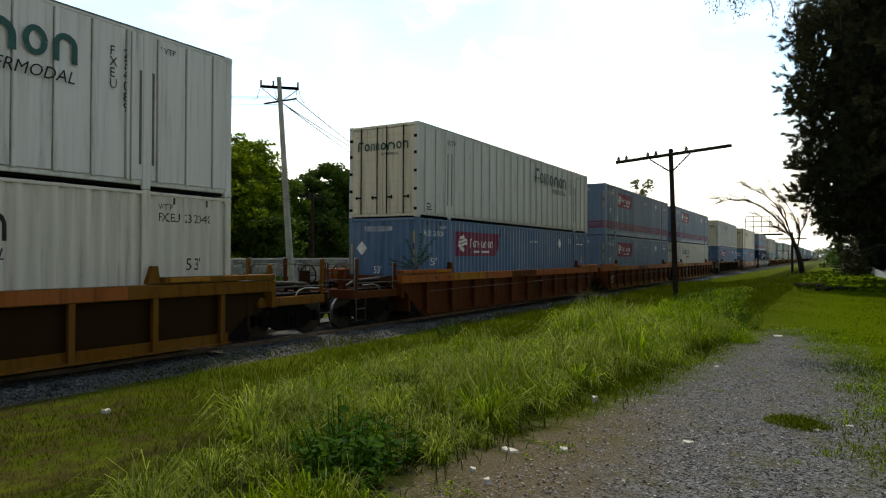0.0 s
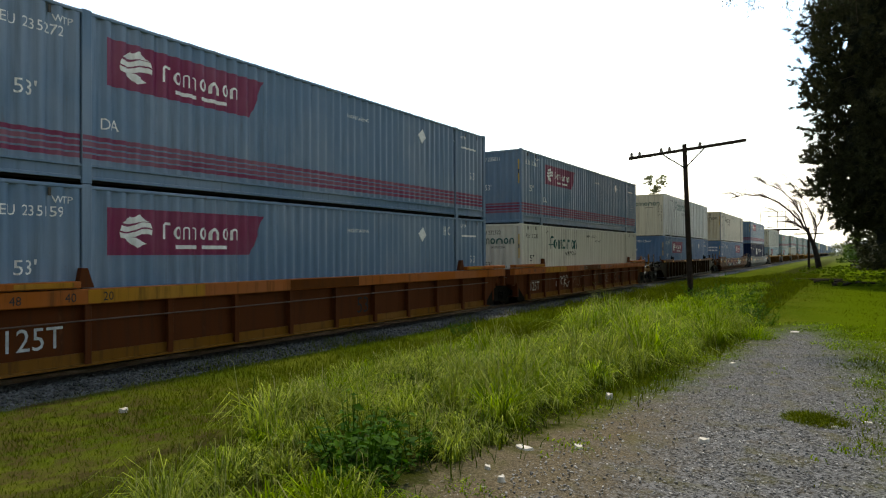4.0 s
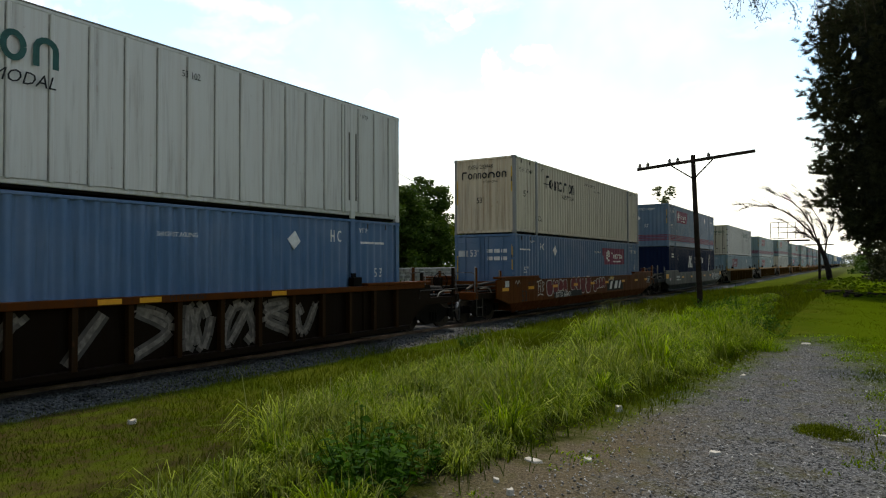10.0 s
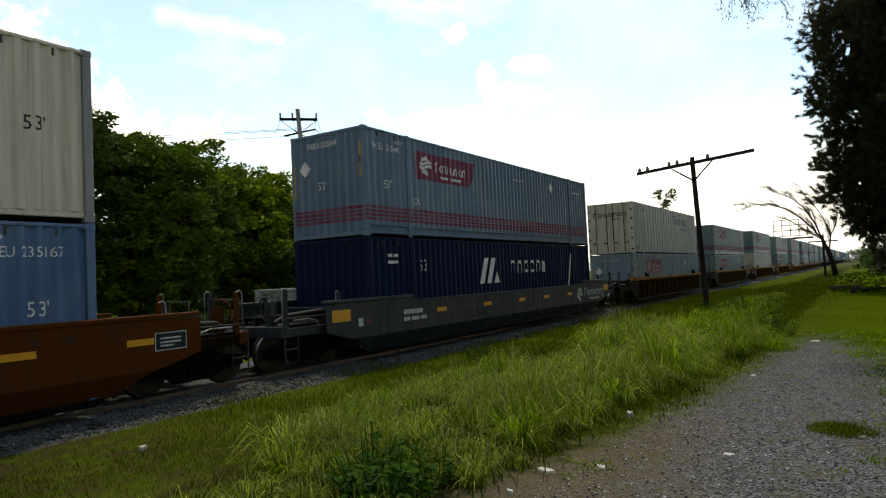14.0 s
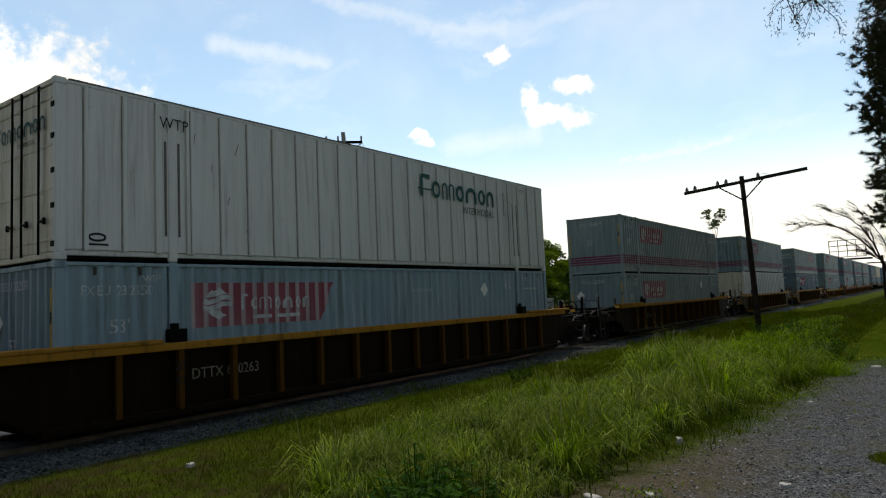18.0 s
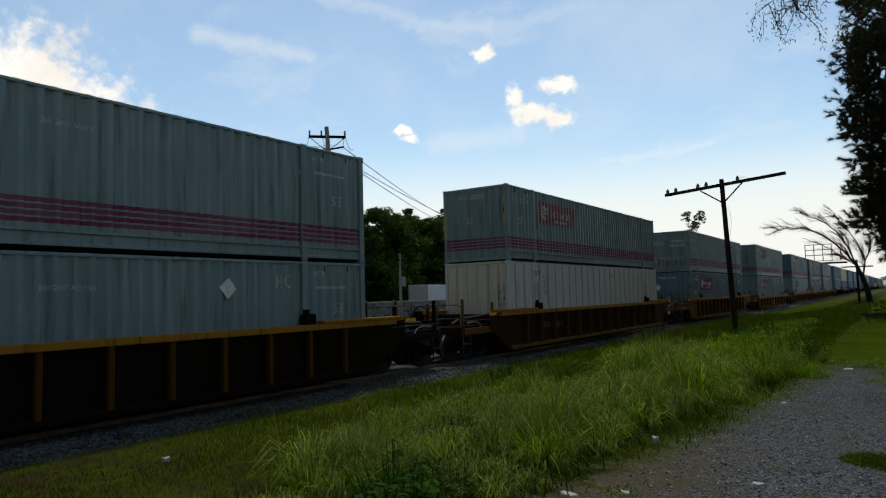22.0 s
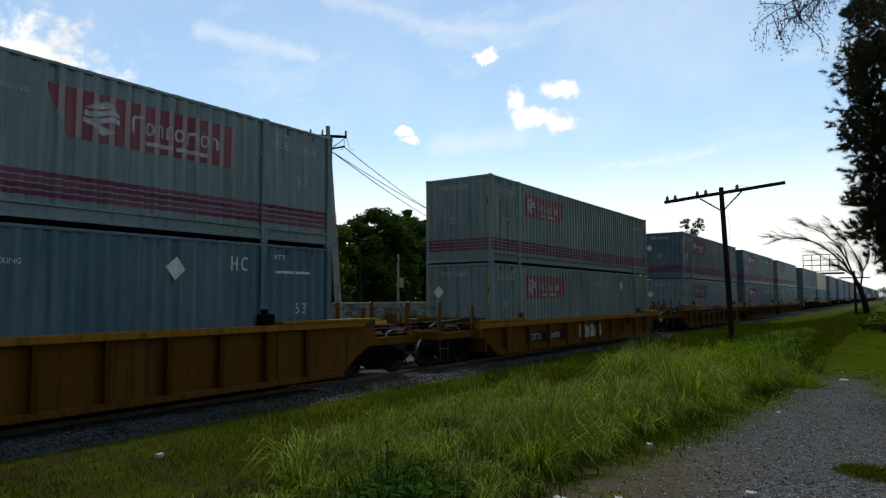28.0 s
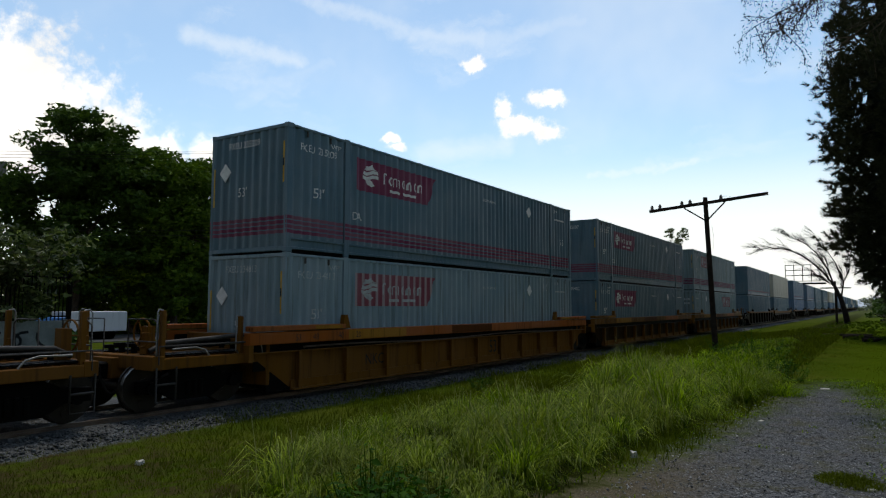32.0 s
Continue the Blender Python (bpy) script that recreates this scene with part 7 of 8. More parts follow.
def build_back_trees():
    gz = -0.42
    tree("broadleaf_tree", "tall dark green broadleaf tree with a rounded crown", (-33, 17.6, gz), 12, [(0, 0, 9.8, 2.6, 2.3, 2.4), (0.4, 1.5, 7.8, 2.8, 2.2, 2.0), (-0.5, -1.2, 7.2, 2.6, 2.0, 2.2), (0.5, 0.3, 4.5, 2.5, 2.6, 2.0)], LEAF_DARK, 0.20, 60, 1, away=1.45)
    tree("broadleaf_tree", "bushy green tree lit from above", (-32, 22.5, gz), 11, [(0, -1.5, 8.6, 2.6, 2.6, 2.0), (0, 1.6, 8.3, 2.6, 2.6, 2.2), (0.6, 0.3, 5.8, 3.0, 3.2, 2.2), (0.4, 0, 3.3, 2.6, 3.0, 1.8)], LEAF_MID, 0.20, 60, 2, 190, away=1.45)
    tree("broadleaf_tree", "yellow-green tree with dense layered foliage", (-30.5, 26.8, gz), 10, [(0, -1.0, 7.4, 2.3, 2.4, 1.9), (0, 1.4, 6.9, 2.3, 2.3, 1.9), (0.5, 0, 4.8, 2.6, 3.0, 2.0), (0.2, 0.5, 2.8, 2.2, 2.6, 1.6)], LEAF_SUN, 0.19, 60, 3, 190, away=1.65)
    tree("broadleaf_tree", "low yellow-green tree in front of darker trees", (-27, 17.0, gz), 6, [(0, -1.2, 3.6, 1.7, 2.0, 1.2), (0, 1.4, 3.9, 1.7, 1.9, 1.3), (0.2, 0, 2.3, 1.6, 2.4, 1.1)], LEAF_SUN, 0.17, 55, 4, 150, away=1.8)
    tree("broadleaf_tree", "open shrubby tree with large pale leaves", (-24, 10.4, gz), 6, [(0, -0.9, 4.0, 1.6, 1.7, 1.3), (0.3, 1.0, 3.6, 1.5, 1.7, 1.3), (0, 0.2, 2.2, 1.4, 1.8, 1.0)], leafmat("leaf_pale", (0.012, 0.026, 0.005), (0.24, 0.29, 0.12), 0.3, 0.2, 0.6, 0.5, 0.6, 2.4), 0.17, 10, 5, 90, trunk_r=0.12)
    tree("broadleaf_tree", "dark green tree beside the road", (-35, 33.5, gz), 9, [(0, -1.2, 7.0, 2.6, 2.6, 2.0), (0, 1.6, 6.2, 2.5, 2.6, 1.9), (0.4, 0, 4.0, 2.8, 3.2, 2.0)], LEAF_MID, 0.2, 60, 6, away=1.45)
    tree("broadleaf_tree", "rounded small tree beside the road", (-32, 31.5, gz), 6, [(0, 0, 3.6, 1.9, 2.0, 1.7), (0.3, 0.8, 2.3, 1.8, 2.1, 1.3)], LEAF_DARK, 0.18, 60, 7, 110, away=1.45)
    tree("broadleaf_tree", "tall dark tree behind the stone wall", (-36, 42, gz), 10, [(0, -2.2, 6.3, 2.6, 2.6, 2.0), (0, 1.0, 7.6, 2.7, 2.6, 2.0), (0, 3.6, 6.5, 2.4, 2.6, 2.0), (0.5, 0, 3.6, 3.0, 4.2, 2.2)], LEAF_DARK, 0.22, 60, 8, 200, away=1.45)
    tree("broadleaf_tree", "spreading dark tree behind the stone wall", (-38, 54, gz), 11, [(0, -2.5, 8.0, 3.2, 3.0, 2.3), (0, 2.2, 8.4, 3.2, 3.2, 2.4), (0.5, 0, 5.0, 3.6, 4.6, 2.6)], LEAF_DARK, 0.26, 55, 9, 190, away=1.45)
    tree("broadleaf_tree", "yellow-green tree behind the railway", (-34, 63, gz), 8, [(0, -1.8, 5.4, 2.7, 2.8, 2.0), (0, 2.0, 5.7, 2.6, 2.8, 2.0), (0.3, 0, 3.4, 2.8, 3.6, 1.8)], LEAF_SUN, 0.24, 50, 10, 150, away=1.45)
    tree("broadleaf_tree", "green tree behind the railway", (-33, 76, gz), 8, [(0, -2, 5.2, 2.8, 3.0, 2.2), (0, 2.4, 5.0, 2.8, 3.0, 2.0)], LEAF_MID, 0.28, 40, 12, 120, away=1.45)
    tree("broadleaf_tree", "dark tree at the end of the row", (-36, 9.5, gz), 9, [(0, -1.5, 6.0, 2.6, 2.8, 2.2), (0, 1.6, 5.4, 2.6, 2.8, 2.2)], LEAF_DARK, 0.22, 55, 13, 150, away=1.45)
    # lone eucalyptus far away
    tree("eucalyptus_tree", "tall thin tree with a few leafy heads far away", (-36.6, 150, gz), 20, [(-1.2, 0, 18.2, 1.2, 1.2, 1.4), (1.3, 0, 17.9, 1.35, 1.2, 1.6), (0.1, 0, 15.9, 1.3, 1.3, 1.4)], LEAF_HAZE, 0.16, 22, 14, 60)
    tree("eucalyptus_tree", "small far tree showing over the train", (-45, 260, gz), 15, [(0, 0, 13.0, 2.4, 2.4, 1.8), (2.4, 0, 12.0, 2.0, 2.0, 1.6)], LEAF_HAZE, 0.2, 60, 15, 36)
    # undergrowth behind the rails, and the dark wood that closes the gaps between the trunks
    rng = np.random.default_rng(30)
    n = 420
    c = np.stack([rng.uniform(-31, -19, n), rng.uniform(4, 75, n), np.zeros(n)], 1)
    c = c[(c[:, 0] < -29.6) | (rng.random(len(c)) < 0.12)]
    c[:, 2] = gz + rng.uniform(0.1, 0.6, len(c))
    w = np.stack([rng.uniform(-74, -64, 1000), -15 + 165 * rng.random(1000) ** 1.3, np.zeros(1000)], 1)
    w[:, 2] = gz + rng.random(1000) ** 0.8 * (10.5 + 1.6 * np.sin(w[:, 1] * 0.3))
    b = np.stack([rng.uniform(-57, -49, 330), -12 + 142 * rng.random(330) ** 1.6, gz + rng.random(330) * 3.6], 1)
    v, f = leaf_cloud(np.concatenate([c, w, b]), np.concatenate([rng.uniform(0.4, 0.8, len(c)), rng.uniform(1.4, 2.4, 1000), rng.uniform(1.0, 1.8, 330)]), 60, 0.42, rng)
    thing("undergrowth", raw("undergrowth", v, f), LEAF_DARK, "dark bushes and weeds behind the railway", "bushes", kind="stuff")


build_back_trees()


def casuarina(at, tall, spread, seed, label, limbs=50, sprays=1500, strands=110, foot=0.8):
    """A dark feathery tree: rising limbs under a deep bumpy mantle of needle sprays."""
    rng, r2 = np.random.default_rng(seed), random.Random(seed)
    t = thing("casuarina_tree", None, None, label, "tree", "dark feathery trees", at=at)
    ph = rng.uniform(0, 6.28, 8)

    def mantle(z, a):
        u = z / tall
        base = spread * np.clip(0.66 + 1.4 * u, 0, 1.0) * np.clip(1.04 - 0.9 * np.maximum(0, u - 0.45) ** 1.5, 0.12, 1.1)
        lobes = 0.75 * np.sin(3 * a + 1.1 * z + ph[0]) * np.sin(0.9 * z + 2 * a + ph[1]) + 0.35 * np.sin(7 * a - 1.7 * z + ph[2]) * np.sin(2.3 * z + ph[3]) + 0.22 * np.sin(13 * a + 3.1 * z + ph[4])
        return np.maximum(0.3, base + lobes * np.clip(0.4 + 2.5 * u, 0, 1))

    bm = bmesh.new()
    limb(bm, (0, 0, -0.3), (0.2, 0.3, tall), 0.38, 0.05, r2, 6, 0.015)
    for i in range(limbs):
        z = tall * (0.06 + 0.9 * (i + r2.random()) / limbs)
        a = i * 2.4 + r2.uniform(-0.4, 0.4)
        reach = float(mantle(z, a))
        p = Vector((0, 0, z))
        for k in range(1, 5):
            u = k / 4
            q = Vector((math.cos(a) * reach * u, math.sin(a) * reach * u, z + reach * (0.5 * u - 0.42 * u * u) + r2.uniform(-0.15, 0.15)))
            put_rod(bm, p, q, 0.075 * (1 - (k - 1) / 4.6), 0.075 * (1 - k / 4.6), 5)
            p = q
    part("trunk", bm, BARK, t, "dark trunk with rising limbs")
    # added inner shell that no light passes; its near-black colour stands for shade
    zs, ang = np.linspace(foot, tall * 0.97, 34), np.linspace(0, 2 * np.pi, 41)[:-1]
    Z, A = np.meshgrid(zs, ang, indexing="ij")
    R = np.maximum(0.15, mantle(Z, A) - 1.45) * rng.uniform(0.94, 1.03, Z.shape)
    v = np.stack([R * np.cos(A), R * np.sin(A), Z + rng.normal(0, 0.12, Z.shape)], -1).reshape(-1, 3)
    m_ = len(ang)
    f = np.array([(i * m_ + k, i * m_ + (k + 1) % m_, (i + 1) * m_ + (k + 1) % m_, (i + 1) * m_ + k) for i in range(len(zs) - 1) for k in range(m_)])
    part("inner_crown", raw("inner_crown", v, f), plain("crown_shade", (0.010, 0.013, 0.008), 1.0, 0, 0.5, 1.5, 0.8), t, "dark shell standing in for shade inside the crown")
    # plumes: needles stand out round a short axis; the plumes gather in rounded clumps
    clumps = sprays // 8
    cz, ca = foot + (tall - foot) * rng.random(clumps) ** 1.1, np.where(rng.random(clumps) < 0.8, rng.uniform(1.75, 5.7, clumps), rng.uniform(0, 2 * np.pi, clumps))
    cr = mantle(cz, ca) - 0.35 + rng.normal(0, 0.28, clumps) + np.where(rng.random(clumps) < 0.2, rng.uniform(0.2, 0.8, clumps), 0)
    own = rng.integers(0, clumps, sprays)
    wide = rng.uniform(0.45, 1.0, clumps)[own]
    out = rng.normal(0, 1, (sprays, 3))
    out /= np.linalg.norm(out, axis=1)[:, None]
    heart = np.stack([cr * np.cos(ca), cr * np.sin(ca), cz], 1)[own] + out * (wide * rng.random(sprays) ** 0.4)[:, None] * np.array([1, 1, 0.75])
    n = sprays * strands
    k = np.repeat(np.arange(sprays), strands)
    long_, fat = rng.uniform(0.25, 0.55, sprays), rng.uniform(0.12, 0.24, sprays)
    axis = out * 0.8 + np.stack([np.cos(ca), np.sin(ca), 0.9 + 0 * ca], 1)[own] * 0.45 + rng.normal(0, 0.25, (sprays, 3))
    axis /= np.linalg.norm(axis, axis=1)[:, None]
    d = rng.normal(0, 1, (n, 3))
    d -= axis[k] * np.sum(d * axis[k], 1)[:, None]
    d /= np.linalg.norm(d, axis=1)[:, None]
    u0 = rng.random(n)
    pos = heart[k] + axis[k] * (long_[k] * (u0 - 0.3))[:, None] + d * (fat[k] * 0.25 * rng.random(n))[:, None]
    u = d * (0.9 - 0.5 * u0)[:, None] + axis[k] * 0.75 + rng.normal(0, 0.15, (n, 3))
    u /= np.linalg.norm(u, axis=1)[:, None]
    w = np.cross(u, rng.normal(0, 1, (n, 3)))
    w /= np.linalg.norm(w, axis=1)[:, None]
    ln, wd = rng.uniform(0.14, 0.30, n)[:, None], rng.uniform(0.014, 0.026, n)[:, None]
    v = np.stack([pos - w * wd, pos + w * wd, pos + u * ln], 1).reshape(-1, 3)
    part("crown", raw("crown", v, np.arange(n * 3).reshape(-1, 3)), NEEDLE, t, "dark needle foliage in bumpy sprays")
    return t


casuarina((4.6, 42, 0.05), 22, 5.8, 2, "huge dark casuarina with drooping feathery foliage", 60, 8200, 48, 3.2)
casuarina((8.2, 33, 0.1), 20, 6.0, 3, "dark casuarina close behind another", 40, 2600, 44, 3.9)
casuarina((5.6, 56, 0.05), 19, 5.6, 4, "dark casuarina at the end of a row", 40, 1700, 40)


def bushes(name, label, n, xr, yr, high, size, seed, leaf, per=60):
    rng = np.random.default_rng(seed)
    c = np.stack([rng.uniform(*xr, n), rng.uniform(*yr, n), rng.random(n) * high], 1)
    c[:, 2] *= 0.5 + 0.5 * np.sin(c[:, 1] * 0.7 + c[:, 0])
    v, f = leaf_cloud(c, rng.uniform(0.3, 0.6, n) * high * 0.6, per, size, rng)
    thing(name, raw(name, v, f), leaf, label, "bushes", kind="stuff")


WEEDGREEN = leafmat("low_weed_green", (0.045, 0.085, 0.005), (0.16, 0.24, 0.014), 0.4, 0.1)
bushes("shade_bushes", "low green bushes in the shade at the foot of the wall", 70, (3.2, 7.0), (34, 43), 0.7, 0.11, 61, LEAF_DARK, 90)
bushes("dark_thicket", "tall dark thicket behind the sprayed wall", 520, (2.3, 13.0), (72, 94), 7.5, 0.26, 65, NEEDLE, 90)
# trees out of view, added to cut low skylight on the car sides
bushes("tree_belt", "unseen belt of dark trees, added to block low skylight", 600, (8.5, 14.0), (-60, 26), 5.0, 0.4, 64, LEAF_DARK, 36)
bushes("hedgerow", "ragged hedge along the track far away", 260, (-1.0, 14.0), (96, 330), 4.0, 0.35, 62, LEAF_DARK, 60)
bushes("low_weeds", "low weeds in the grass by the bare tree", 500, (-3.6, 3.6), (38, 92), 0.26, 0.10, 63, WEEDGREEN, 30)


def hanging_bough():
    """A tree beside the path whose long thin boughs hang over the view."""
    rng, r2 = np.random.default_rng(50), random.Random(50)
    t = thing("feathery_tree", None, None, "tree with long thin drooping boughs over the path", "tree", "dark feathery trees", at=(6.5, 14.5, 0.65))
    segs, tips = [], []
    p = Vector((0, 0, -0.3))
    for k in range(1, 7):
        q = Vector((-0.1 * k + r2.uniform(-0.1, 0.1), r2.uniform(-0.1, 0.1), 1.7 * k))
        segs.append((p, q, 0.27 - 0.025 * k, 0.245 - 0.025 * k))
        p = q
    ends = ((-8.5, 0.2, 6.5), (-7.9, -0.8, 6.0), (-7.2, 0.8, 5.7), (-6.2, -0.3, 5.9), (-7.4, 1.2, 7.2), (-8.7, 0.0, 7.5), (-5.2, 0.5, 5.6), (-6.6, -0.5, 6.9), (-5.6, 1.0, 6.6), (-4.6, 0.2, 6.2), (-8.1, 0.6, 8.0), (-4.2, -0.4, 5.4))
    for i, (ex, ey, ez) in enumerate(ends):
        a, b = Vector((-0.4, 0, 7.1 + 0.25 * (i % 6))), Vector((ex, ey, ez + 0.3))
        prev = a
        for k in range(1, 10):
            u = k / 9
            q = a.lerp(b, u) + Vector((r2.uniform(-0.15, 0.15), r2.uniform(-0.15, 0.15), 1.0 * math.sin(u * 3.14) + r2.uniform(-0.12, 0.12)))
            segs.append((prev, q, 0.050 * (1.06 - (k - 1) / 9), 0.050 * (1.06 - k / 9)))
            if k > 3:
                for _ in range(11):
                    s = prev.lerp(q, r2.random())
                    e = s + Vector((r2.uniform(-0.5, 0.35), r2.uniform(-0.4, 0.4), r2.uniform(-0.45, 0.12)))
                    segs.append((s, e, 0.010, 0.006))
                    e2 = e + Vector((r2.uniform(-0.15, 0.15), r2.uniform(-0.15, 0.15), r2.uniform(-0.5, -0.1)))
                    segs.append((e, e2, 0.006, 0.004))
                    tips += [e, e2, (e + e2) / 2, (s + e) / 2]
            prev = q
    part("trunk", tubes("trunk", segs, 5), BARK, t, "slender trunk and boughs")
    c = np.array([tuple(q) for q in tips])
    n = len(c) * 11
    k = rng.integers(0, len(c), n)
    pos = c[k] + rng.normal(0, 0.06, (n, 3))
    u = rng.normal(0, 0.55, (n, 3))
    u[:, 2] -= 0.55
    u /= np.linalg.norm(u, axis=1)[:, None]
    w = np.cross(u, rng.normal(0, 1, (n, 3)))
    w /= np.linalg.norm(w, axis=1)[:, None]
    ln = rng.uniform(0.05, 0.12, n)[:, None]
    v = np.stack([pos, pos + u * ln * 0.5 + w * 0.009, pos + u * ln, pos + u * ln * 0.5 - w * 0.009], 1).reshape(-1, 3)
    part("crown", raw("crown", v, np.arange(n * 4).reshape(-1, 4)), NEEDLE, t, "thin hanging needle foliage")


hanging_bough()


def dead_tree():
    """Bare leaning tree beside the track: limbs arch over to one side and end in a haze of twigs."""
    r2 = random.Random(8)
    t = thing("bare_tree", None, None, "leafless leaning tree with fine bent branches", "tree", at=(-2.6, 78, -0.05))
    segs = []

    def bough(pts, r0, r1, twigs):
        """A limb through its points (x, y, z), with shoots that arch the same way."""
        pts = [Vector(q) for q in pts]
        n = len(pts) - 1
        for i in range(n):
            ra, rb = r0 + (r1 - r0) * i / n, r0 + (r1 - r0) * (i + 1) / n
            segs.append((pts[i], pts[i + 1], ra, rb))
            way = (pts[i + 1] - pts[i]).normalized()
            for _ in range(twigs):
                shoot(pts[i].lerp(pts[i + 1], r2.random()), way, r2.uniform(0.7, 1.7), max(0.013, rb * 0.4), 2)

    def shoot(a, way, ln, r, depth):
        way = (way + Vector((r2.uniform(-0.6, 0.35), r2.uniform(-0.5, 0.5), r2.uniform(-0.25, 0.75)))).normalized()
        for k in range(3):
            b = a + way * ln / 3
            segs.append((a, b, r * (1 - 0.2 * k), r * (0.8 - 0.2 * k)))
            if depth:
                for _ in range(2):
                    shoot(a.lerp(b, r2.random()), way, ln * r2.uniform(0.4, 0.7), max(0.009, r * 0.62), depth - 1)
            a = b
            way = (way + Vector((r2.uniform(-0.25, 0.05), r2.uniform(-0.15, 0.15), r2.uniform(-0.25, 0.05)))).normalized()

    bough(((0, 0, -0.2), (-0.2, 0, 1.2), (-0.5, 0.1, 2.5), (-1.0, 0, 3.8)), 0.32, 0.19, 0)
    bough(((-1.0, 0, 3.8), (-1.9, 0.2, 5.2), (-3.3, 0.3, 6.7), (-4.9, 0.2, 7.7), (-6.6, 0, 8.0), (-7.8, 0, 7.8)), 0.11, 0.016, 5)
    bough(((-1.0, 0, 3.8), (-1.5, -0.4, 5.5), (-2.4, -0.6, 7.2), (-3.6, -0.7, 8.4), (-5.2, -0.6, 9.1)), 0.10, 0.016, 5)
    bough(((-0.5, 0.1, 2.5), (-0.2, 0.2, 4.3), (-0.8, 0.4, 6.1), (-1.6, 0.5, 7.6), (-2.4, 0.5, 8.6)), 0.10, 0.016, 5)
    bough(((-0.2, 0.2, 4.3), (0.3, 0.3, 5.3), (0.4, 0.3, 6.7), (-0.1, 0.3, 7.8)), 0.07, 0.016, 5)
    bough(((-1.0, 0, 3.8), (-1.8, 0.5, 4.4), (-2.9, 0.7, 5.4), (-4.2, 0.8, 6.2)), 0.07, 0.016, 3)
    part("trunk", tubes("trunk", segs, 5), DEADBARK, t, "bare dark branches")


dead_tree()


def broad_leaves(pos, size, rng):
    """Pointed leaves with a raised midrib, spread flat and drooping at the tips."""
    n = len(pos)
    a = rng.uniform(0, 2 * np.pi, n)
    u = np.stack([np.cos(a), np.sin(a), rng.uniform(-0.55, 0.35, n)], 1)
    u /= np.linalg.norm(u, axis=1)[:, None]
    w = np.stack([-np.sin(a), np.cos(a), rng.normal(0, 0.35, n)], 1)
    up = np.cross(u, w)
    s = (size * rng.uniform(0.55, 1.35, n))[:, None]
    mid = pos + u * s * 0.8
    v = np.stack([pos, mid + w * s * 0.42 + up * s * 0.10, mid, mid - w * s * 0.42 + up * s * 0.10, pos + u * s * 2.0 - up * s * 0.25], 1).reshape(-1, 3)
    k = np.arange(n)[:, None] * 5
    return v, np.concatenate([k + np.array([q]) for q in ((0, 1, 2), (0, 2, 3), (1, 4, 2), (2, 4, 3))], 1).reshape(-1, 3)


def broad_weed(at, r, hh, n, seed, name="broadleaf_weed", label="dark green broad-leaved weed among the grass"):
    rng = np.random.default_rng(seed)
    t = thing(name, None, None, label, "plant", at=at)
    stems, spots = [], []
    for _ in range(max(8, n // 4)):
        a, d = rng.uniform(0, 6.283), r * math.sqrt(rng.random())
        foot = np.array((0.5 * d * math.cos(a), 0.5 * d * math.sin(a), -0.03))
        top = np.array((d * math.cos(a), d * math.sin(a), hh * rng.uniform(0.45, 1.1) * (1.1 - 0.5 * d / r)))
        stems.append((foot, top, 0.006, 0.003))
        spots += [foot + (top - foot) * q for q in rng.uniform(0.15, 1.0, 9)]
    tagged(part("stem", tubes("stem", stems, 4), WEED, t), kind="stuff")
    v, f = broad_leaves(np.array(spots), 0.045, rng)
    part("leaves", raw("leaves", v, f), WEED, t, "pointed dark green leaves")
    return t


for wx, wy, wr, wh, wn, ws in ((-3.35, 4.15, 0.45, 0.62, 170, 1), (-3.0, 3.85, 0.38, 0.50, 130, 2), (-3.7, 4.6, 0.3, 0.40, 60, 3), (-2.95, 4.4, 0.3, 0.42, 60, 10), (-8.75, 15.2, 0.4, 0.4, 60, 4), (-8.9, 16.0, 0.35, 0.35, 50, 5), (-2.35, 18.5, 0.9, 0.9, 160, 6), (-3.2, 22.0, 1.1, 1.1, 180, 7), (-4.6, 26.0, 1.0, 0.8, 140, 8), (-1.8, 17.0, 0.5, 0.6, 90, 9)):
    broad_weed((wx, wy, float(land(wx, wy))), wr, wh, wn, ws)


# ---- poles, wires, walls and what stands behind the railway ----
def wire(points, r=0.012, sag=0.0):
    out = []
    for a, b in zip(points, points[1:]):
        a, b = Vector(a), Vector(b)
        n = 10
        for i in range(n + (b == Vector(points[-1]))):
            u = i / n
            p = a.lerp(b, u)
            p.z -= sag * 4 * u * (1 - u)
            out.append(p)
    return out


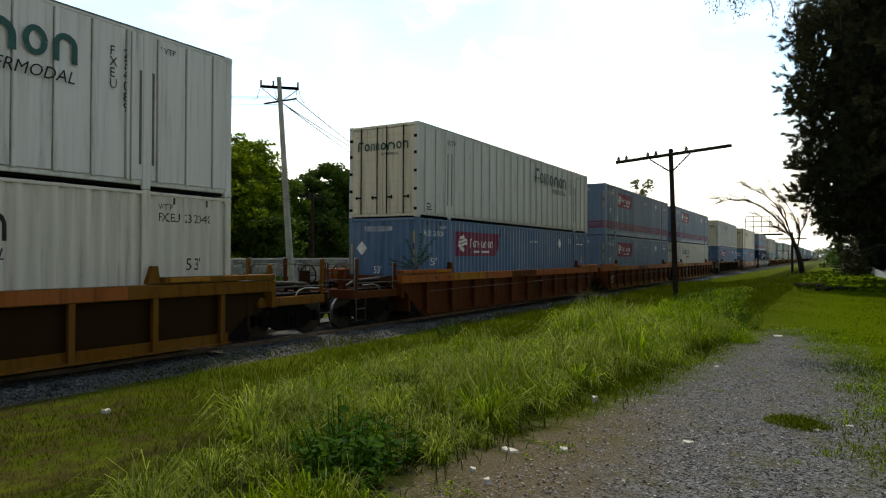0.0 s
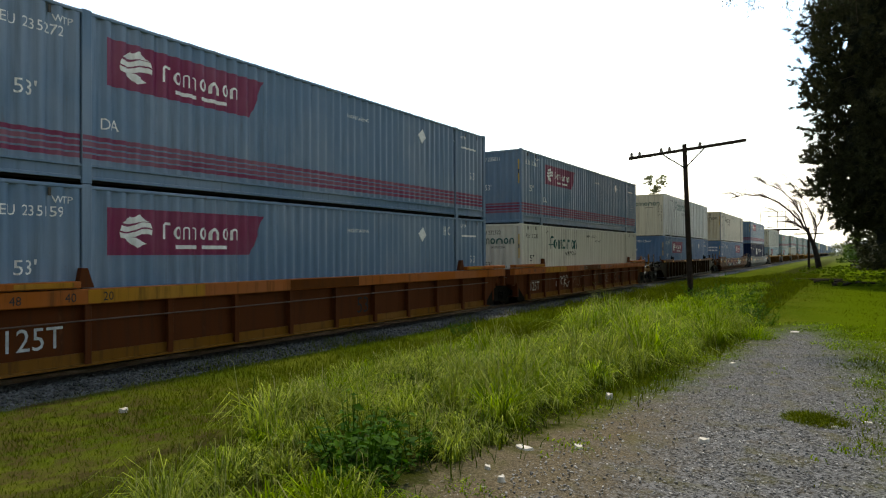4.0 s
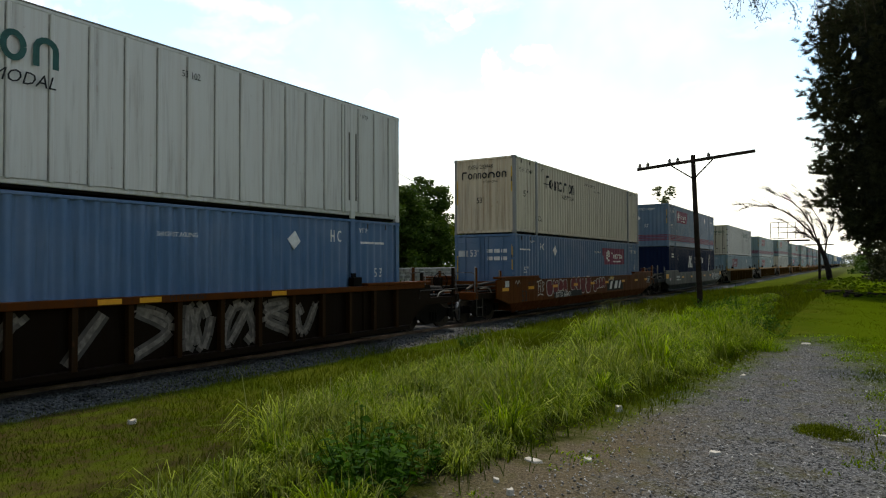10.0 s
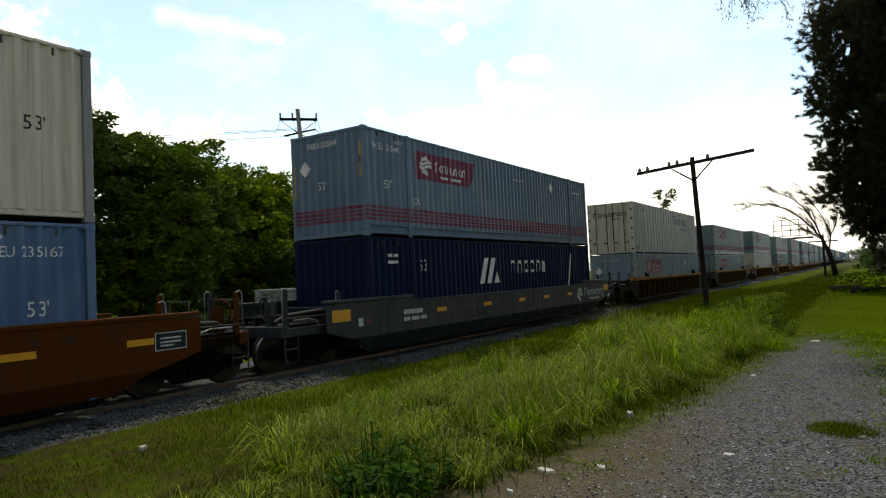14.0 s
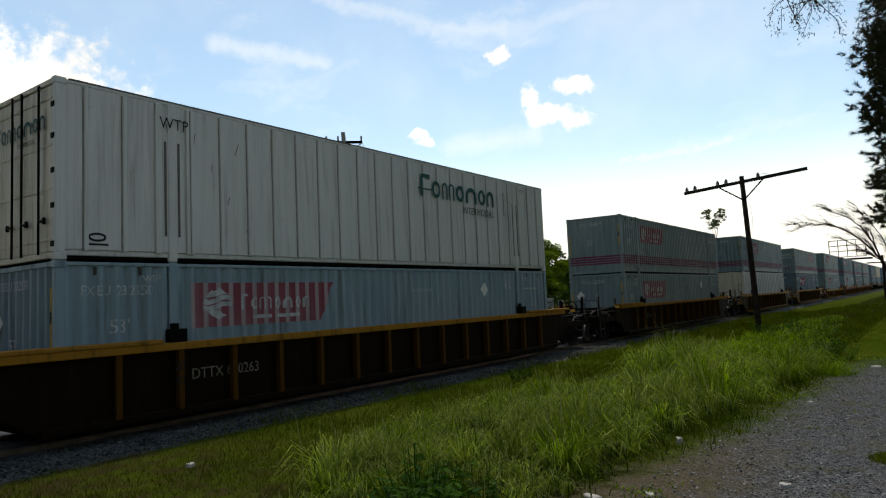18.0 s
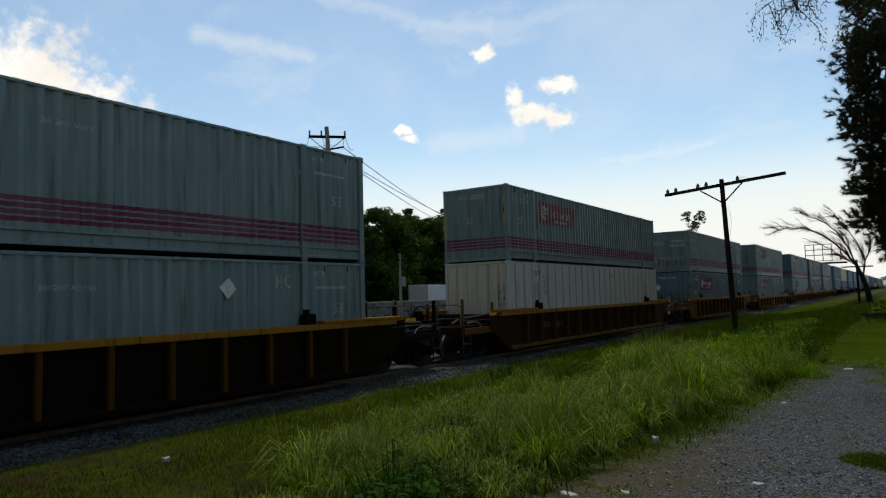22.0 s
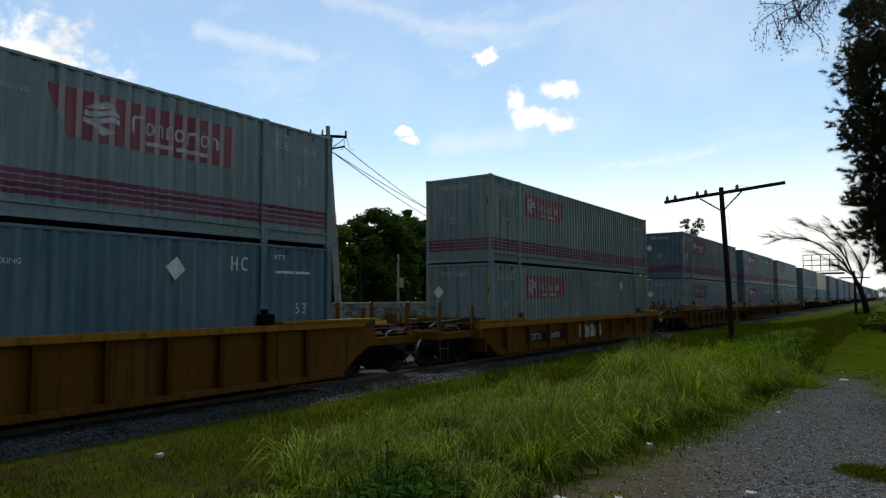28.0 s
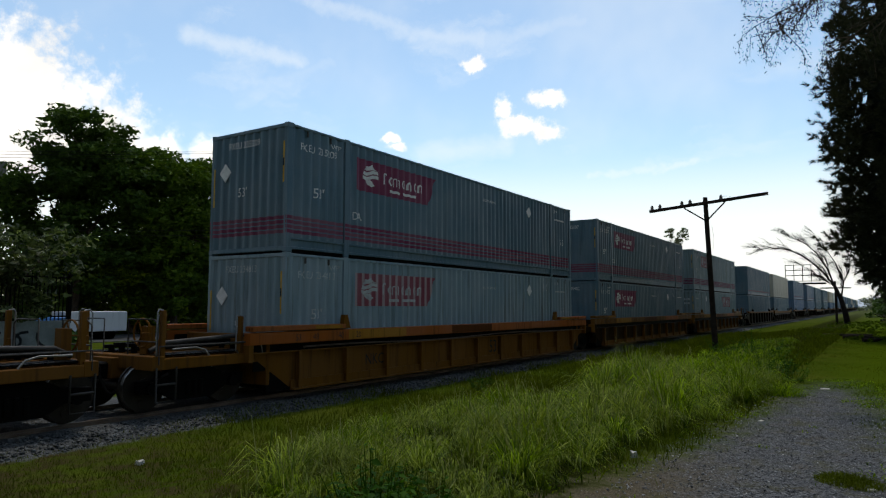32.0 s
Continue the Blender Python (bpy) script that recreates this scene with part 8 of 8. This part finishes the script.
def old_pole():
    """Disused telegraph pole with one crossarm."""
    t = thing("telegraph_pole", None, None, "old dark wooden telegraph pole with a tilted crossarm", "pole", at=(-5.85, 30.2, float(land(-5.85, 30.2))))
    bm = bmesh.new()
    put_rod(bm, (0, 0, -0.3), (-0.24, 0, 6.62), 0.125, 0.095, 12)
    part("post", bm, OLDWOOD, t, "tall dark post")
    arm = part("crossarm", prism("crossarm", [(-2.62, 6.10), (2.26, 6.50), (2.25, 6.63), (-2.63, 6.23)], "y", -0.16, -0.05, 0.012), OLDWOOD, t, "long dark crossarm")
    part("brace", rods("brace", ((-1.1, -0.13, 6.20), (-0.20, -0.12, 5.58)), r=0.03), STEELDARK, t)
    part("brace", rods("brace", ((0.60, -0.13, 6.36), (-0.18, -0.12, 5.58)), r=0.03), STEELDARK, t)
    def insulator():
        bm = bmesh.new()
        for a, b, r0, r1 in ((0, 0.10, 0.015, 0.015), (0.08, 0.13, 0.075, 0.06), (0.13, 0.19, 0.05, 0.065), (0.19, 0.25, 0.045, 0.03)):
            put_rod(bm, (0, 0, a), (0, 0, b), r0, r1, 12)
        return bm_mesh("insulator", bm)
    for x in (-2.5, -2.15, -1.2, -0.85, 0.42):
        part("insulator", once("insul", insulator), CERAMIC, arm, "small ceramic insulator", Matrix.Translation((x, -0.1, 6.36 + 0.082 * x - 0.03)) @ Matrix.Scale(1.2, 4))
    part("loose_wire", rods("loose_wire", [tuple(p) for p in wire([(0.42, -0.1, 6.55), (0.85, -0.1, 6.52)], sag=-0.06)], [(0.02, -0.14, 5.4), (0.1, -0.14, 4.8), (0.03, -0.14, 4.2)], r=0.006, seg=5), WIRE, t)
    # the next one of the line, far off
    f = thing("telegraph_pole", None, None, "far telegraph pole with a crossarm", "pole", at=(-3.4, 75, -0.08))
    bm = bmesh.new()
    put_rod(bm, (0, 0, -0.3), (0, 0, 4.3), 0.12, 0.1, 8)
    part("post", bm, OLDWOOD, f)
    part("crossarm", boxes("crossarm", (-1.3, 1.3, -0.07, 0.05, 3.55, 3.68)), OLDWOOD, f)


old_pole()


def utility_poles():
    t = thing("utility_pole", None, None, "leaning grey concrete pole with a power line crossarm", "pole", at=(-24, 25.75, -0.45))
    bm = bmesh.new()
    put_rod(bm, (0, 0, -0.3), (0, -1.08, 11.1), 0.20, 0.11, 12)
    part("post", bm, CONCRETE, t, "tapered concrete post")
    part("climbing_band", rods("climbing_band", *[[(0.19 * math.cos(a), -0.097 * z + 0.19 * math.sin(a), z) for a in np.linspace(0, 6.283, 9)] for z in np.arange(4.6, 6.6, 0.16)], r=0.018, seg=4), CONCRETE, t, "bands wound round the post")
    across = pose(0, -1.03, 0, 0, 0, -45)
    a1 = part("crossarm", boxes("crossarm", (-0.06, 0.06, -0.95, 0.95, 10.52, 10.65), bevel=0.01), STEELDARK, t, "steel crossarm", across)
    part("crossarm", rods("crossarm", ((0, -0.75, 9.72), (0, 0.85, 10.08)), r=0.045, seg=6), STEELDARK, t, "lower slanted arm", across)
    part("brace", rods("brace", ((0, -0.85, 10.5), (0, -0.05, 9.85)), ((0, 0.85, 10.5), (0, 0.05, 9.85)), r=0.02, seg=6), STEELDARK, t, "", across)
    for y in (-0.9, -0.3, 0.9):
        part("insulator", once("insul2", lambda: rods("insulator", ((0, 0, 0), (0, 0, 0.28)), r=0.05)), CERAMIC, a1, "", (0, y, 10.62))
    for y, side in ((-0.9, -0.35), (-0.3, 0.4), (0.9, 0.4), (0.9, -0.25)):
        part("jumper", rods("jumper", [tuple(p) for p in wire([(0, y, 10.8), (0, y + side, 9.95)], sag=0.35)], r=0.012, seg=4), WIRE, t, "", across)
    # spans to both sides
    for i, (z, dz) in enumerate(((9.95, 0), (9.75, 0), (10.25, 0))):
        w = thing("power_line", rods("power_line", [tuple(p) for p in wire([(-24, 24.2 + 0.6 * i, z - 0.45), (-60 - i, -5, 9.3 + 0.3 * i)], sag=0.5)], r=0.013, seg=4), WIRE, "thin black power line strung between poles", "cable", "power lines")
        w = thing("power_line", rods("power_line", [tuple(p) for p in wire([(-24, 24.4 + 0.7 * i, z - 0.42), (-42 - 1.2 * i, 66.6, 3 * (z - 0.42) - 18.4)], sag=0.35)], r=0.022, seg=4), WIRE, "thin black power line strung between poles", "cable", "power lines")
    for i, z in enumerate((4.9, 5.15)):
        thing("telephone_line", rods("telephone_line", [tuple(p) for p in wire([(-24, 25.2, z + 0.5), (-60, -5, z + 0.6)], sag=0.4)], r=0.014, seg=4), WIRE, "sagging black telephone line", "cable", "power lines")
        thing("telephone_line", rods("telephone_line", [tuple(p) for p in wire([(-24, 25.2, z + 0.5), (-31.5, 36.5, z + 0.9)], sag=0.3)], r=0.012, seg=4), WIRE, "sagging black telephone line", "cable", "power lines")
    h = thing("transformer_pole", None, None, "dark pole carrying a crossarm and looped cables", "pole", at=(-31, 35.2, -0.45))
    bm = bmesh.new()
    put_rod(bm, (0, 0, -0.3), (0, 0, 6.4), 0.14, 0.1, 8)
    part("post", bm, OLDWOOD, h)
    part("crossarm", boxes("crossarm", (-0.06, 0.06, -1.3, 1.3, 6.1, 6.22)), STEELDARK, h)
    part("looped_cable", rods("looped_cable", [tuple(p) for p in wire([(0, -1.2, 6.1), (0, 0, 2.6)], sag=0.6)], [tuple(p) for p in wire([(0, 1.2, 6.1), (0, 0.1, 2.9)], sag=0.6)], r=0.025, seg=5), WIRE, h)
    s = thing("service_pole", None, None, "short pale pole with a meter box", "pole", at=(-30, 38.2, -0.45))
    bm = bmesh.new()
    put_rod(bm, (0, 0, -0.3), (0, 0, 5.4), 0.10, 0.08, 8)
    part("post", bm, CONCRETE, s)
    part("meter_box", boxes("meter_box", (0.08, 0.35, -0.22, 0.22, 3.0, 3.7)), CONCRETE, s)
    part("crossarm", boxes("crossarm", (-0.05, 0.05, -0.5, 0.5, 4.9, 5.0)), STEELDARK, s)


utility_poles()


def block_wall(name, label, x0, y0, x1, y1, z0, z1, cols, rows_, seed, material, mortar):
    """Wall of irregular stones set in mortar along a line."""
    w = thing(name, None, None, label, "wall", kind="structure")
    a, b = Vector((x0, y0, 0)), Vector((x1, y1, 0))
    ln = (b - a).length
    m = Matrix.Translation(a) @ Matrix.Rotation(math.atan2(y1 - y0, x1 - x0), 4, "Z")
    part("core", boxes("core", (0, ln, -0.2, 0.2, z0 - 0.3, z1 - 0.05)), mortar, w, "", m)
    part("coping", boxes("coping", (-0.02, ln + 0.02, -0.27, 0.27, z1 - 0.05, z1 + 0.05)), CONCRETE, w, "pale coping", m)
    rng = random.Random(seed)
    bm = bmesh.new()
    for r in range(rows_):
        hh = (z1 - z0) / rows_
        u = rng.uniform(-0.3, 0)
        while u < ln:
            wd = rng.uniform(0.28, 0.7)
            vs = put_box(bm, max(0.0, u) + 0.012, min(ln, u + wd) - 0.012, -0.24, -0.12, z0 + r * hh + 0.012, z0 + (r + 1) * hh - 0.02)
            for v in vs:
                v.co += Vector((rng.uniform(-0.04, 0.04), rng.uniform(-0.03, 0.02), rng.uniform(-0.04, 0.04)))
            u += wd
    bmesh.ops.recalc_face_normals(bm, faces=list(bm.faces))
    tagged(part("stones", bm, material, w, "irregular grey stones", m), kind="stuff")
    return w


WALLSTONE = stone_material("wall_stone", (0.13, 0.12, 0.105), (0.34, 0.32, 0.28))
block_wall("stone_wall", "low rough stone wall beside the road", -30, 27, -31.5, 62, -0.45, 1.45, 1, 7, 4, WALLSTONE, CONCRETE)


def iron_fence():
    f = thing("iron_fence", None, None, "black iron railings on a low sprayed wall", "fence", at=(-23.6, 7.4, -0.42))
    part("base_wall", boxes("base_wall", (-0.12, 0.12, 0, 5.0, -0.3, 1.6)), plain("grey_plaster", (0.27, 0.30, 0.30), 0.9, 0, 0.3, 1.2), f, "grey low wall")
    part("rail", boxes("rail", (-0.03, 0.03, 0, 5.0, 1.72, 1.77)), STEELDARK, f)
    part("rail", boxes("rail", (-0.03, 0.03, 0, 5.0, 3.05, 3.10)), STEELDARK, f)
    bar = boxes("bar", (-0.014, 0.014, -0.014, 0.014, 1.6, 3.2), bevel=0)
    for i in range(38):
        part("bar", bar, STEELDARK, f, "", (0, 0.1 + i * 0.13, 0))
    for y in (0.0, 2.5, 5.0):
        part("post", once("fpost", lambda: boxes("post", (-0.06, 0.06, -0.06, 0.06, 1.5, 3.25))), STEELDARK, f, "", (0, y, 0))
    part("spray_mark", scrawl("spray_mark", 0.6, 0.55, 4.0, 0.85, 6, 77, 0.125, 0.045), LETTERDARK, f, "black sprayed scrawl")


iron_fence()


def far_building():
    b = thing("house", None, None, "flat-roofed house mostly hidden by trees", "building", at=(-70, 18.5, -0.45))
    wallm = plain("pale_plaster", (0.42, 0.40, 0.36), 0.9, 0, 0.15, 0.8)
    part("wall", boxes("wall", (-4, 4, -9, 8.6, -0.3, 13.6)), wallm, b)
    part("roof", boxes("roof", (-4.6, 4.8, -9.6, 9.6, 13.6, 15.0)), plain("roof_edge", (0.16, 0.15, 0.14), 0.9), b, "dark overhanging flat roof")
    glass = plain("window_glass", (0.03, 0.04, 0.045), 0.1, 0, 0.1)
    for z in (1.2, 5.0, 9.4):
        for y in (-4.5, -1.0, 2.5, 5.2):
            w = part("window", boxes("window", (-0.06, 0.06, -0.75, 0.75, 0, 1.4)), CONCRETE, b, "", (4.0, y, z))
            part("pane", boxes("pane", (0.05, 0.075, -0.65, 0.65, 0.1, 1.3), bevel=0), glass, w)


far_building()


def sprayed_wall():
    w = thing("sprayed_wall", None, None, "long white wall covered with dark sprayed lettering shapes", "wall", kind="structure")
    white = plain("white_wall", (0.55, 0.55, 0.54), 0.9, 0, 0.15, 0.6)
    a, b = Vector((4.4, 44, 0.05)), Vector((2.4, 100, 0.0))
    m = Matrix.Translation(a) @ Matrix.Rotation(math.atan2(b.y - a.y, b.x - a.x), 4, "Z")
    part("wall_body", boxes("wall_body", (0, 56, -0.12, 0.12, -0.4, 2.5)), white, w, "", m)
    ink = [plain("spray_black", (0.03, 0.03, 0.035), 0.8), plain("spray_blue", (0.10, 0.16, 0.30), 0.8), plain("spray_grey", (0.22, 0.24, 0.26), 0.8)]
    rng = random.Random(4)
    for i in range(34):
        u = 0.4 + i * 0.62 + rng.uniform(-0.1, 0.1)
        z = rng.uniform(0.25, 1.2)
        part("spray_patch", boxes("spray_patch", (u, u + rng.uniform(0.25, 0.5), 0.118, 0.126, z, z + rng.uniform(0.4, 1.1)), (u + 0.1, u + 0.55, 0.118, 0.126, z + 0.2, z + 0.4), bevel=0), ink[rng.randrange(3)], w, "", m)


sprayed_wall()


def gantry():
    g = thing("billboard_frame", None, None, "bare steel lattice billboard frame on a mast, far away", "billboard", at=(-16.3, 200, -0.4))
    bars_ = [((x, 0, 8.9), (x, 0, 13.2)) for x in np.linspace(-4.2, 3.9, 5)] + [((-4.2, 0, z), (3.9, 0, z)) for z in (8.9, 10.4, 11.8, 13.2)]
    part("lattice", rods("lattice", *bars_, r=0.11, seg=5), STEELDARK, g)
    part("beam", boxes("beam", (-5.2, 5.2, -0.3, 0.3, 8.0, 8.5)), STEELDARK, g)
    part("mast", rods("mast", ((0, 0, -0.3), (0, 0, 8.2)), r=0.35, seg=10), STEELDARK, g)


gantry()


def far_distance():
    rng = np.random.default_rng(9)
    n = 520
    c = np.stack([rng.uniform(-130, 60, n), rng.uniform(330, 620, n), rng.uniform(0.5, 5.5, n)], 1)
    c = c[(c[:, 0] > -6) | (c[:, 0] < -18)]
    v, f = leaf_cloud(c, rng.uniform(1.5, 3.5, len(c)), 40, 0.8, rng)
    # pale leaf colour carries the haze of the distance
    thing("far_woods", raw("far_woods", v, f), leafmat("leaf_far_hazed", (0.13, 0.15, 0.10), (0.20, 0.21, 0.14), 0.3), "pale distant trees at the end of the track", "trees", kind="stuff")
    xs = np.linspace(-2600, 2200, 60)
    v = []
    for x in xs:
        h = 25 + 35 * math.sin(x * 0.0021 + 1) ** 2 + 12 * math.sin(x * 0.009)
        v += [(x, 3600, -5), (x, 3900, h)]
    # haze over the hills is painted in as their pale blue
    thing("backdrop_hills", raw("backdrop_hills", v, [(2 * i, 2 * i + 2, 2 * i + 3, 2 * i + 1) for i in range(59)]), plain("hazy_hill", (0.6, 0.65, 0.7), 1.0, 0, 0.05, 0.002), "hazy blue hills on the horizon", "hills", kind="structure")


far_distance()


def litter():
    """Stones and scraps that lie on the gravel."""
    pale = plain("pale_stone", (0.60, 0.57, 0.51), 0.9, 0, 0.2, 8)
    rng = random.Random(12)
    def slab(w, d, h, seed):
        r = random.Random(seed)
        bm = bmesh.new()
        n = 9
        lo, hi = [], []
        for i in range(n):
            a = 2 * math.pi * i / n
            k = r.uniform(0.65, 1.0)
            lo.append(bm.verts.new((w * k * math.cos(a), d * k * math.sin(a), -0.01)))
            hi.append(bm.verts.new((w * k * 0.86 * math.cos(a), d * k * 0.86 * math.sin(a), h * r.uniform(0.6, 1.1))))
        bm.faces.new(lo[::-1]), bm.faces.new(hi)
        for i in range(n):
            bm.faces.new((lo[i], lo[(i + 1) % n], hi[(i + 1) % n], hi[i]))
        return bm_mesh("stone", bm)
    for i, (x, y, w, d, h) in enumerate(((-2.37, 5.2, 0.10, 0.06, 0.018), (-2.38, 7.58, 0.06, 0.05, 0.07), (-1.12, 6.33, 0.07, 0.05, 0.03), (-1.01, 16.0, 0.14, 0.10, 0.02), (-1.47, 10.8, 0.10, 0.07, 0.05), (-2.39, 4.57, 0.035, 0.03, 0.03), (-2.19, 4.4, 0.05, 0.035, 0.04), (-2.0, 5.5, 0.08, 0.05, 0.03), (-0.13, 7.5, 0.06, 0.05, 0.02), (0.15, 7.9, 0.05, 0.05, 0.02), (-8.4, 5.45, 0.08, 0.07, 0.06))):
        thing("stone", slab(w, d, h, i), pale, "pale flat stone lying on the gravel", "stone", "loose pale stones", at=pose(x, y, float(land(x, y)), 0, 0, rng.uniform(0, 360)))
    scatter_stones("gravel", 9000, (-2.2, 0.6), (2.5, 15.0), (0.006, 0.019), 8, stone_material("path_gravel", (0.055, 0.058, 0.060), (0.44, 0.44, 0.43)), "loose grey gravel on the worn path")
    for i, (x, y, ln, a) in enumerate(((-1.6, 44.0, 2.6, 10), (-0.6, 41.5, 2.2, -15), (0.2, 39.5, 2.0, 25), (-0.9, 42.6, 1.8, 60))):
        bm = bmesh.new()
        limb(bm, (-ln / 2, 0, 0.09), (ln / 2, 0, 0.14), 0.10, 0.05, random.Random(i), 4, 0.05)
        thing("fallen_branch", bm_mesh("fallen_branch", bm), DEADBARK, "grey fallen branch lying in the grass", "branch", "fallen branches", at=pose(x, y, float(land(x, y)), 0, 0, a))


litter()


# ---- road traffic behind the railway ----
def lorry(label, at_, long_, high, cab_w):
    """Box lorry that drives along +y when not turned."""
    t = thing("lorry", None, None, label, "truck", "road traffic", at=at_)
    whitep = paint("lorry_white", (0.66, 0.68, 0.69), 0.1, 0.15, 0.05)
    bx = part("cargo_box", boxes("cargo_box", (-1.28, 1.28, -long_, 0, 0.85, high), bevel=0.03), whitep, t, "white ribbed cargo box")
    for i in range(int(long_ / 0.6)):
        part("seam", once(("seam", high), lambda: boxes("seam", (1.275, 1.29, -0.02, 0.02, 0.9, high - 0.06), bevel=0)), whitep, bx, "", (0, -long_ + 0.3 + i * 0.6, 0))
    part("cab", prism("cab", [(1.0, 0.6), (cab_w + 0.5, 0.6), (cab_w + 0.5, 1.6), (cab_w - 0.35, 1.85), (cab_w - 0.75, 2.85), (1.0, 3.0)], "x", -1.15, 1.15, 0.05), whitep, t, "white cab with a sloping windscreen")
    part("cab_window", prism("cab_window", [(1.5, 1.75), (cab_w - 0.50, 1.75), (cab_w - 0.85, 2.6), (1.5, 2.7)], "x", 1.14, 1.165), plain("window_glass", (0.03, 0.04, 0.045), 0.1), t, "dark side window")
    part("chassis", boxes("chassis", (-0.5, 0.5, -long_ + 0.2, cab_w + 0.3, 0.75, 1.1)), STEELDARK, t)
    def tyre():
        bm = bmesh.new()
        put_rod(bm, (-1.25, 0, 0), (1.25, 0, 0), 0.5, seg=20)
        return bm_mesh("wheel", bm)
    for y in (-long_ + 0.9, -long_ + 2.2, -0.8, cab_w - 0.3):
        part("wheel", once("tyre", tyre), STEELDARK, t, "", (0, y, 0.5))
    return t


def van(label):
    """Small box truck; drives along +y when not turned."""
    t = thing("box_truck", None, None, label, "truck", "road traffic")
    whitep = paint("lorry_white", (0.66, 0.68, 0.69), 0.1, 0.15, 0.05)
    bluep = paint("cab_blue", (0.03, 0.16, 0.42), 0.1, 0.15, 0.05)
    part("cargo_box", boxes("cargo_box", (-0.98, 0.98, -2.74, 0.94, 0.5, 1.72), bevel=0.03), whitep, t, "plain white cargo box")
    part("cab", prism("cab", [(0.96, 0.35), (2.6, 0.35), (2.6, 0.8), (2.1, 0.92), (1.75, 1.38), (0.96, 1.42)], "x", -0.85, 0.85, 0.05), bluep, t, "bright blue cab")
    part("window", prism("window", [(1.1, 0.95), (1.95, 0.95), (1.68, 1.3), (1.1, 1.33)], "x", 0.84, 0.865), plain("window_glass", (0.03, 0.04, 0.045), 0.1), t, "dark side window")
    part("chassis", boxes("chassis", (-0.4, 0.4, -2.6, 2.4, 0.3, 0.5)), STEELDARK, t)
    for y in (-1.7, 1.8):
        part("wheel", once("vtyre", lambda: rods("wheel", ((-0.97, 0, 0), (0.97, 0, 0)), r=0.30, seg=18)), STEELDARK, t, "", (0, y, 0.30))
    return t


TRAFFIC = []
TRAFFIC.append((lorry("white articulated lorry with a long plain box on the road", (-41.5, 0, -0.45), 15.2, 3.42, 3.2), -41.5, 34.0, 20.0, 18.5, 0))
TRAFFIC.append((van("small box truck with white box and blue cab on the road"), -41.0, 29.7, 31.5, -15.5, 180))
thing("road", boxes("road", (-46, -37.5, -500, 500, -0.6, -0.395), bevel=0), plain("asphalt", (0.06, 0.06, 0.06), 0.9, 0, 0.25, 0.5), "grey asphalt road behind the railway", "road", kind="structure")


def train_weed():
    """A thin weed that has taken root on a car's deck beside a container's corner and rides along."""
    rng, r2 = np.random.default_rng(71), random.Random(71)
    t = thing("weed", None, None, "thin leafy weed rooted on a rail car beside a container", "plant")
    bm, tips = bmesh.new(), []
    for dy, dz, dx in ((0.95, 0.95, 0.02), (0.75, 0.45, 0.05), (0.12, 1.05, 0.08), (-0.55, 0.40, -0.15), (-0.75, 0.30, -0.45), (-0.25, 0.85, -0.2), (0.45, 0.60, 0.03), (-0.35, 0.15, -0.75)):
        a = Vector((0, 0, 0))
        for k in range(1, 6):
            u = k / 5
            b = Vector((dx * u + r2.uniform(-0.02, 0.02), dy * u ** 1.2, dz * (1.3 * u - 0.3 * u * u) + r2.uniform(-0.02, 0.02)))
            put_rod(bm, a, b, 0.009 * (1.2 - u), 0.009 * (1.1 - u), 5)
            if k > 1:
                tips += [b, (a + b) / 2]
            a = b
    part("stalk", bm, BARK, t, "thin brown stalks")
    c = np.array([tuple(q) for q in tips])
    v, f = leaf_cloud(c, np.full(len(c), 0.06), 6, 0.040, rng, 0.8, 0.2)
    part("foliage", raw("foliage", v, f), WEED, t, "small pointed green leaves")
    MOVERS.append((t, -10.70, STARTS[1] - 0.10, 1.285))


train_weed()

# ---- motion ----
def motions():
    """The train rolls towards the viewer and past; its wheels turn."""
    stops = (0, 0.1, 0.3, 1, 4, 8, 12, 16, 20, 24, 28, 31, 31.7, 31.9, 32)
    for ob, x, y, z in MOVERS:
        walk(ob, [(t, Matrix.Translation((x, y - run(t), z))) for t in stops])
    for ob, x, y, t0, speed, yaw in TRAFFIC:
        walk(ob, [(t, pose(x, y + speed * (t - t0), -0.395, 0, 0, yaw)) for t in stops])
    # all leading axles share one turning, and all trailing axles another
    lead = {}
    step = 1 / 15
    for w, k in WHEELS:
        if k not in lead:
            place = w.matrix_basis.translation.copy()
            rows = []
            i = 0
            while i * step <= 32.0001:
                rows.append((i * step, Matrix.Translation(place) @ Matrix.Rotation(run(i * step) / 0.457, 4, "X")))
                i += 1
            walk(w, rows)
            lead[k] = w
        else:
            first = lead[k].animation_data
            w.rotation_mode = "QUATERNION"
            w.animation_data_create()
            w.animation_data.action = first.action
            w.animation_data.action_slot = first.action_slot


motions()
